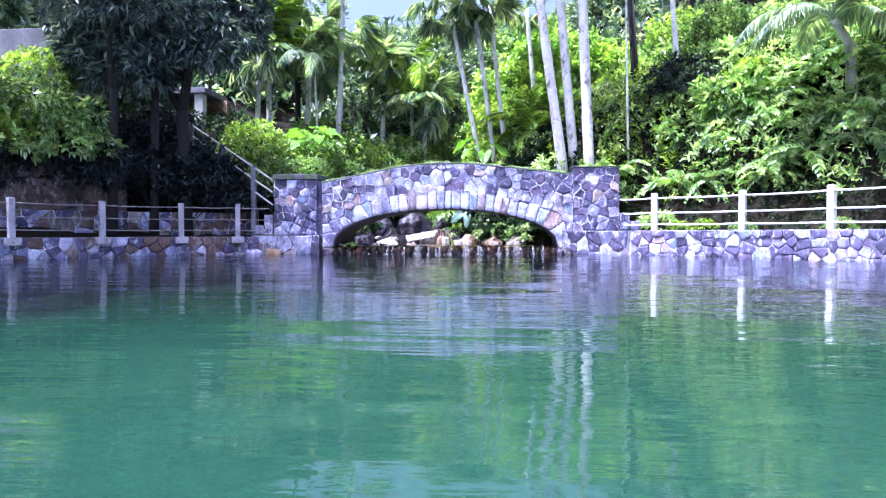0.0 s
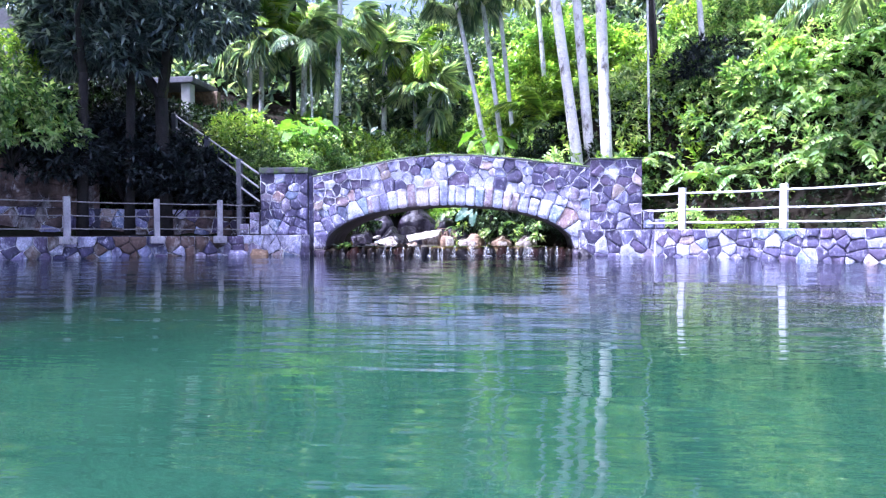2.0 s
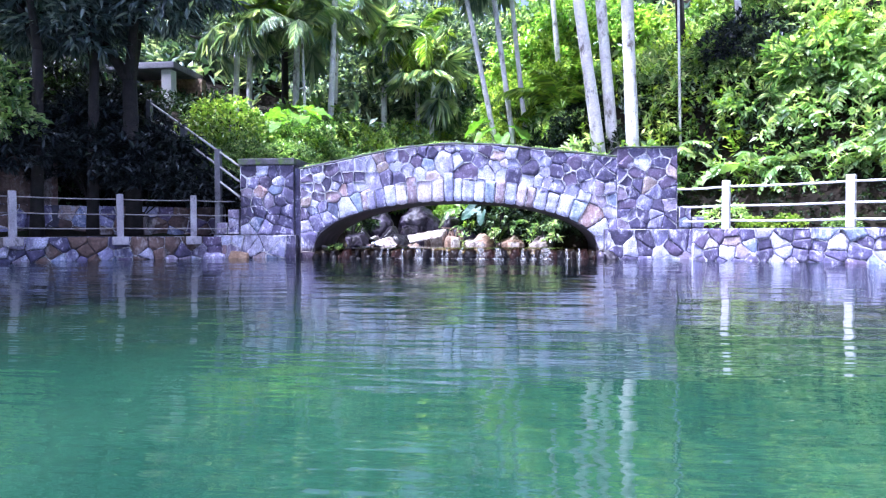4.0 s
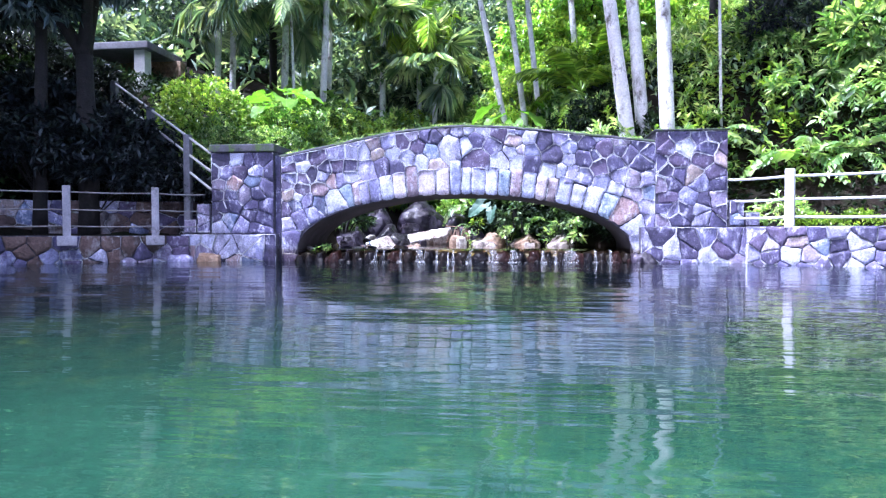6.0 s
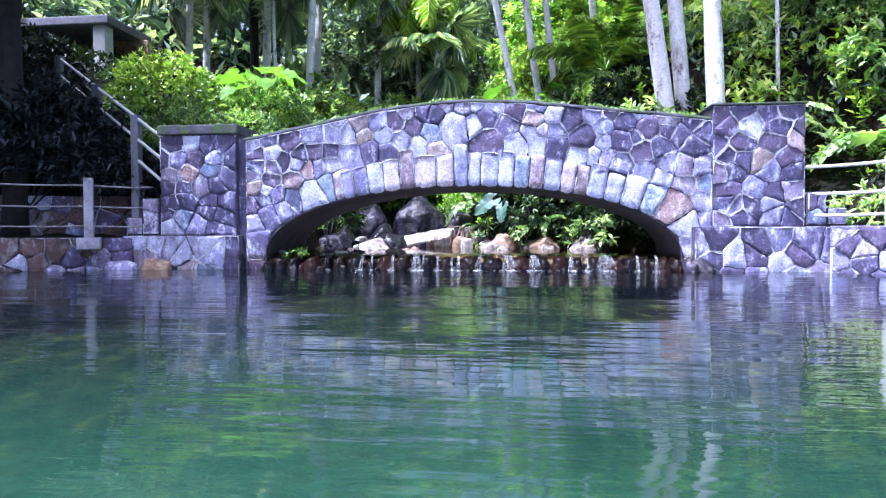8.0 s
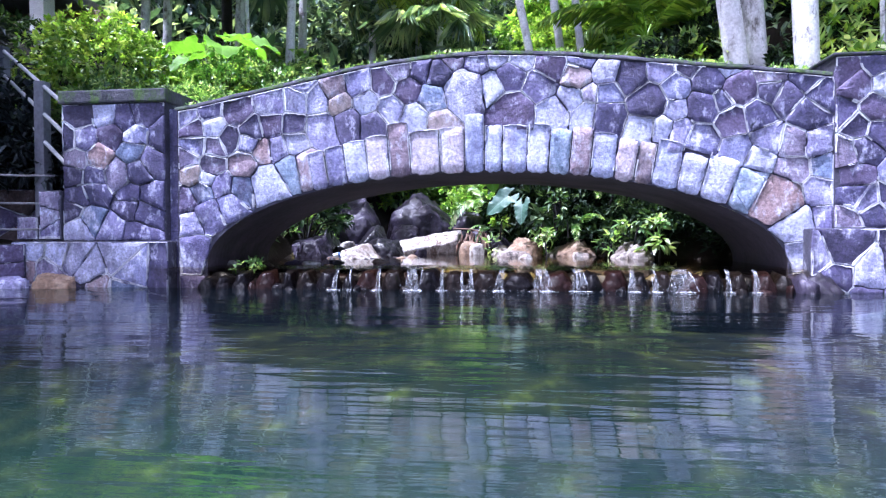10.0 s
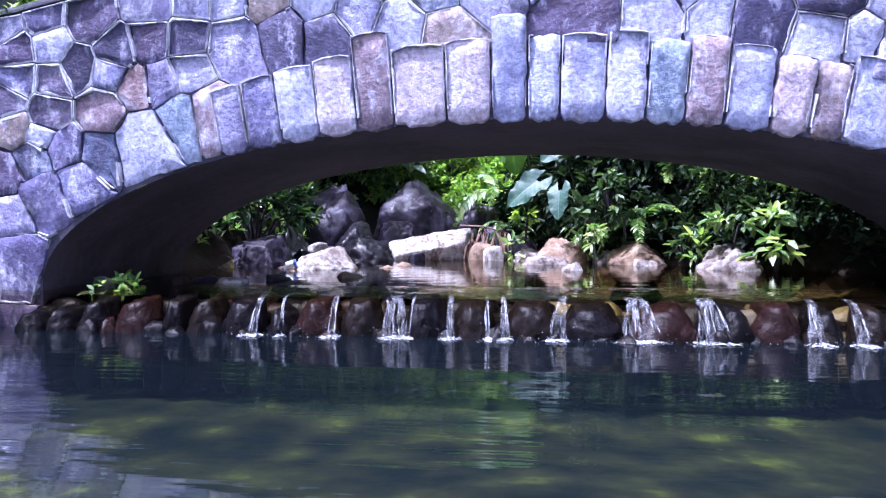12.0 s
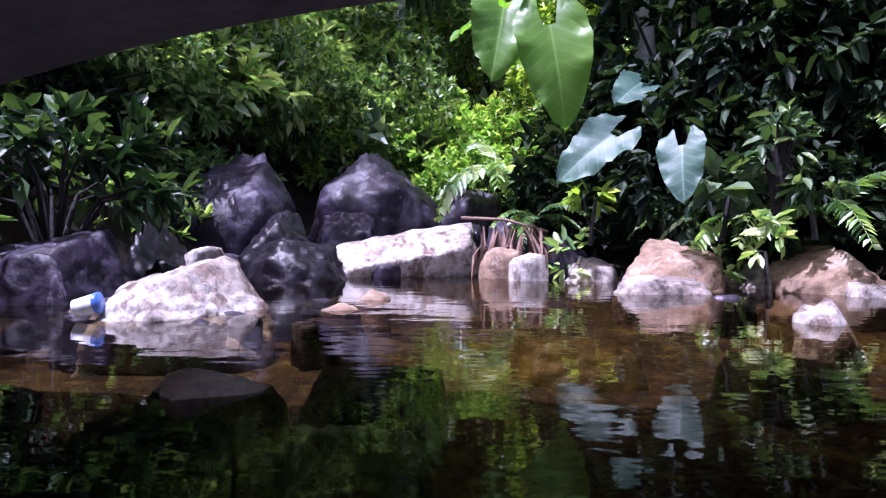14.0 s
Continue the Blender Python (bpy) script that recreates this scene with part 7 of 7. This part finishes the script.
undergrowth("undergrowth", "deep green undergrowth on the far slopes", 9000, 0.5, 0.42, M_FAR, 607, 0.1, 1.2, (-30, 28, 27, 60), 1.5)
undergrowth("undergrowth", "deep green undergrowth on the side slopes", 4000, 0.42, 0.42, M_FAR, 608, 0.1, 0.9, (12.5, 28, 4, 30), 1.5)
undergrowth("undergrowth", "deep green undergrowth on the shaded far slope", 4000, 0.42, 0.42, M_FAR, 609, 0.1, 0.9, (-32, -14, 4, 30), 1.5)

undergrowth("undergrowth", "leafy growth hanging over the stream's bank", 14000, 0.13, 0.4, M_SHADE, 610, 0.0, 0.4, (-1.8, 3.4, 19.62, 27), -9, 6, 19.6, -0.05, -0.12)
undergrowth("undergrowth", "leafy growth on the stream's shaded bank", 3600, 0.12, 0.42, M_LEAF, 611, 0.0, 0.35, (-8.5, -4.9, 19.7, 28), -9, 6, 19.7, 0.06)

# forest on the far slopes
FR = np.random.default_rng(88)
for n in range(96):
    y = FR.uniform(29, 52)
    x = FR.uniform(-26, 24)
    if n >= 80:
        x, y = (FR.uniform(10.5, 22), FR.uniform(8, 27)) if n % 2 else (FR.uniform(-30, -20), FR.uniform(16, 32))
    elif (-3.5 < x < 7.5 and y < 36) or (-13 < x < -5 and y < 34):
        continue
    g = H(x, y)
    h = FR.uniform(4.5, 8.0) if x > -14 else FR.uniform(3.5, 5.5)
    low = -14 < x < 6 and y > 28
    h = (FR.uniform(1.4, 2.6) if x > -2.5 else FR.uniform(2.2, 4.2)) if low else h
    if -13 < x < 8:
        h = max(1.5, min(h + 3.0, 0.335 * y - g - 1.2))
    blobs = [((x + FR.normal(0, 1.0), y + FR.normal(0, 1.0), g + h * FR.uniform(0.4, 1.0)), (FR.uniform(1.4, 2.5), FR.uniform(1.4, 2.5), FR.uniform(1.0, 1.8)), 130) for k in range(4)]
    leafy_tree("forest_tree", "tall green forest tree on the slope", (x, y, g), [[(x, y, g + h * 0.5), (b[0][0], b[0][1], b[0][2])] for b in blobs], blobs, 0.34, 0.42, M_FAR if n % 3 or x < -2 else M_LEAF, 700 + n, r0=0.16, per=7)
for n, (x, y, h) in enumerate(((0.2, 28.6, 2.3), (1.6, 29.6, 2.8), (-0.8, 31.0, 2.4), (3.0, 28.0, 2.0))):
    g = H(x, y)
    blobs = [((x + FR.normal(0, 0.7), y + FR.normal(0, 0.7), g + h * FR.uniform(0.5, 1.05)), (1.1, 1.0, 0.7), 95) for k in range(4)]
    leafy_tree("young_tree", "young tree with airy lime green leaves in the sun", (x, y, g), [[(x, y, g + h * 0.5), tuple(b[0])] for b in blobs], blobs, 0.24, 0.42, M_LIME, 760 + n, r0=0.07, per=7)
for n in range(22):
    a = FR.uniform(0, 2 * math.pi)
    x, y = -1 + 21 * math.cos(a) * FR.uniform(1, 1.5), 1 - 17 * abs(math.sin(a)) * FR.uniform(1, 1.5)
    g = H(x, y)
    h = FR.uniform(5, 8)
    blobs = [((x + FR.normal(0, 1.2), y + FR.normal(0, 1.2), g + h * FR.uniform(0.6, 1.0)), (2.2, 2.2, 1.6), 60) for k in range(4)]
    leafy_tree("forest_tree", "green forest tree closing the pond", (x, y, g), [[(x, y, g + h * 0.5), tuple(b[0])] for b in blobs], blobs, 0.5, 0.45, M_FAR, 780 + n, r0=0.18, per=6)

# ---- pavilion on the slope ----
pav = tagged(new("pavilion"), "small open concrete shelter with a flat grey roof among the trees", "pavilion")
gz = H(-11.9, 24.0)
part("roof", box_bm(-14.6, -11.6, 23.7, 25.7, 5.98, 6.2, 0.03), M_GREYCONCRETE, pav)
part("column", box_bm(-12.12, -11.78, 23.85, 24.2, gz - 0.4, 5.98, 0.015), M_POST, pav, "white painted column")
part("column", box_bm(-14.5, -14.16, 23.85, 24.2, gz - 0.4, 5.98, 0.015), M_POST, pav, "white painted column")
part("back_wall", box_bm(-14.4, -11.4, 25.2, 25.5, gz - 0.4, 5.98, 0.02), M_OCHREROCK, pav, "brown stone back wall")
terrace = part("terrace_wall", box_bm(-19.0, -13.2, 17.6, 17.9, 2.0, 6.6, 0.03), M_GREYCONCRETE)
tagged(terrace, "weathered grey concrete terrace wall above the bushes", "wall", kind="structure")

# ---- litter by the stream ----
cup = tagged(new("plastic_cup"), "crumpled blue and white plastic cup lying by the stream", "cup")
cup.matrix_basis = pose(-4.2, 20.32, 0.29, 20, 75, 30)
V, F = tube([(0, 0, -0.05), (0, 0, -0.01), (0, 0, 0.03)], [0.034, 0.037, 0.04], 12)
piece("body", V, [tuple(f) for f in F] + [tuple(range(12))], M_WHITE, cup, "", True)
V, F = tube([(0, 0, 0.028), (0, 0, 0.05)], [0.0415, 0.043], 12)
piece("band", V, [tuple(f) for f in F] + [tuple(range(12, 24))], M_BLUE, cup, "blue band", True)
dead = tagged(new("dead_frond"), "withered brown palm frond hanging over the rocks", "dead frond")
r = np.random.default_rng(5)
V, F = leaf_arrays(np.stack([r.uniform(-2.6, -2.1, 30), r.uniform(23.0, 23.2, 30), r.uniform(0.5, 0.68, 30)], -1), np.stack([r.normal(0.1, 0.3, 30), r.normal(-0.4, 0.15, 30), r.normal(-1, 0.15, 30)], -1), 0.36, 0.03, r, STRIP)
new("foliage", big_mesh("foliage", V, F, M_DEAD)).parent = dead
tube_part("rib", [(-2.75, 23.3, 0.72), (-2.4, 23.15, 0.7), (-2.05, 23.1, 0.6)], [0.015, 0.013, 0.01], M_DEAD, dead, 6)
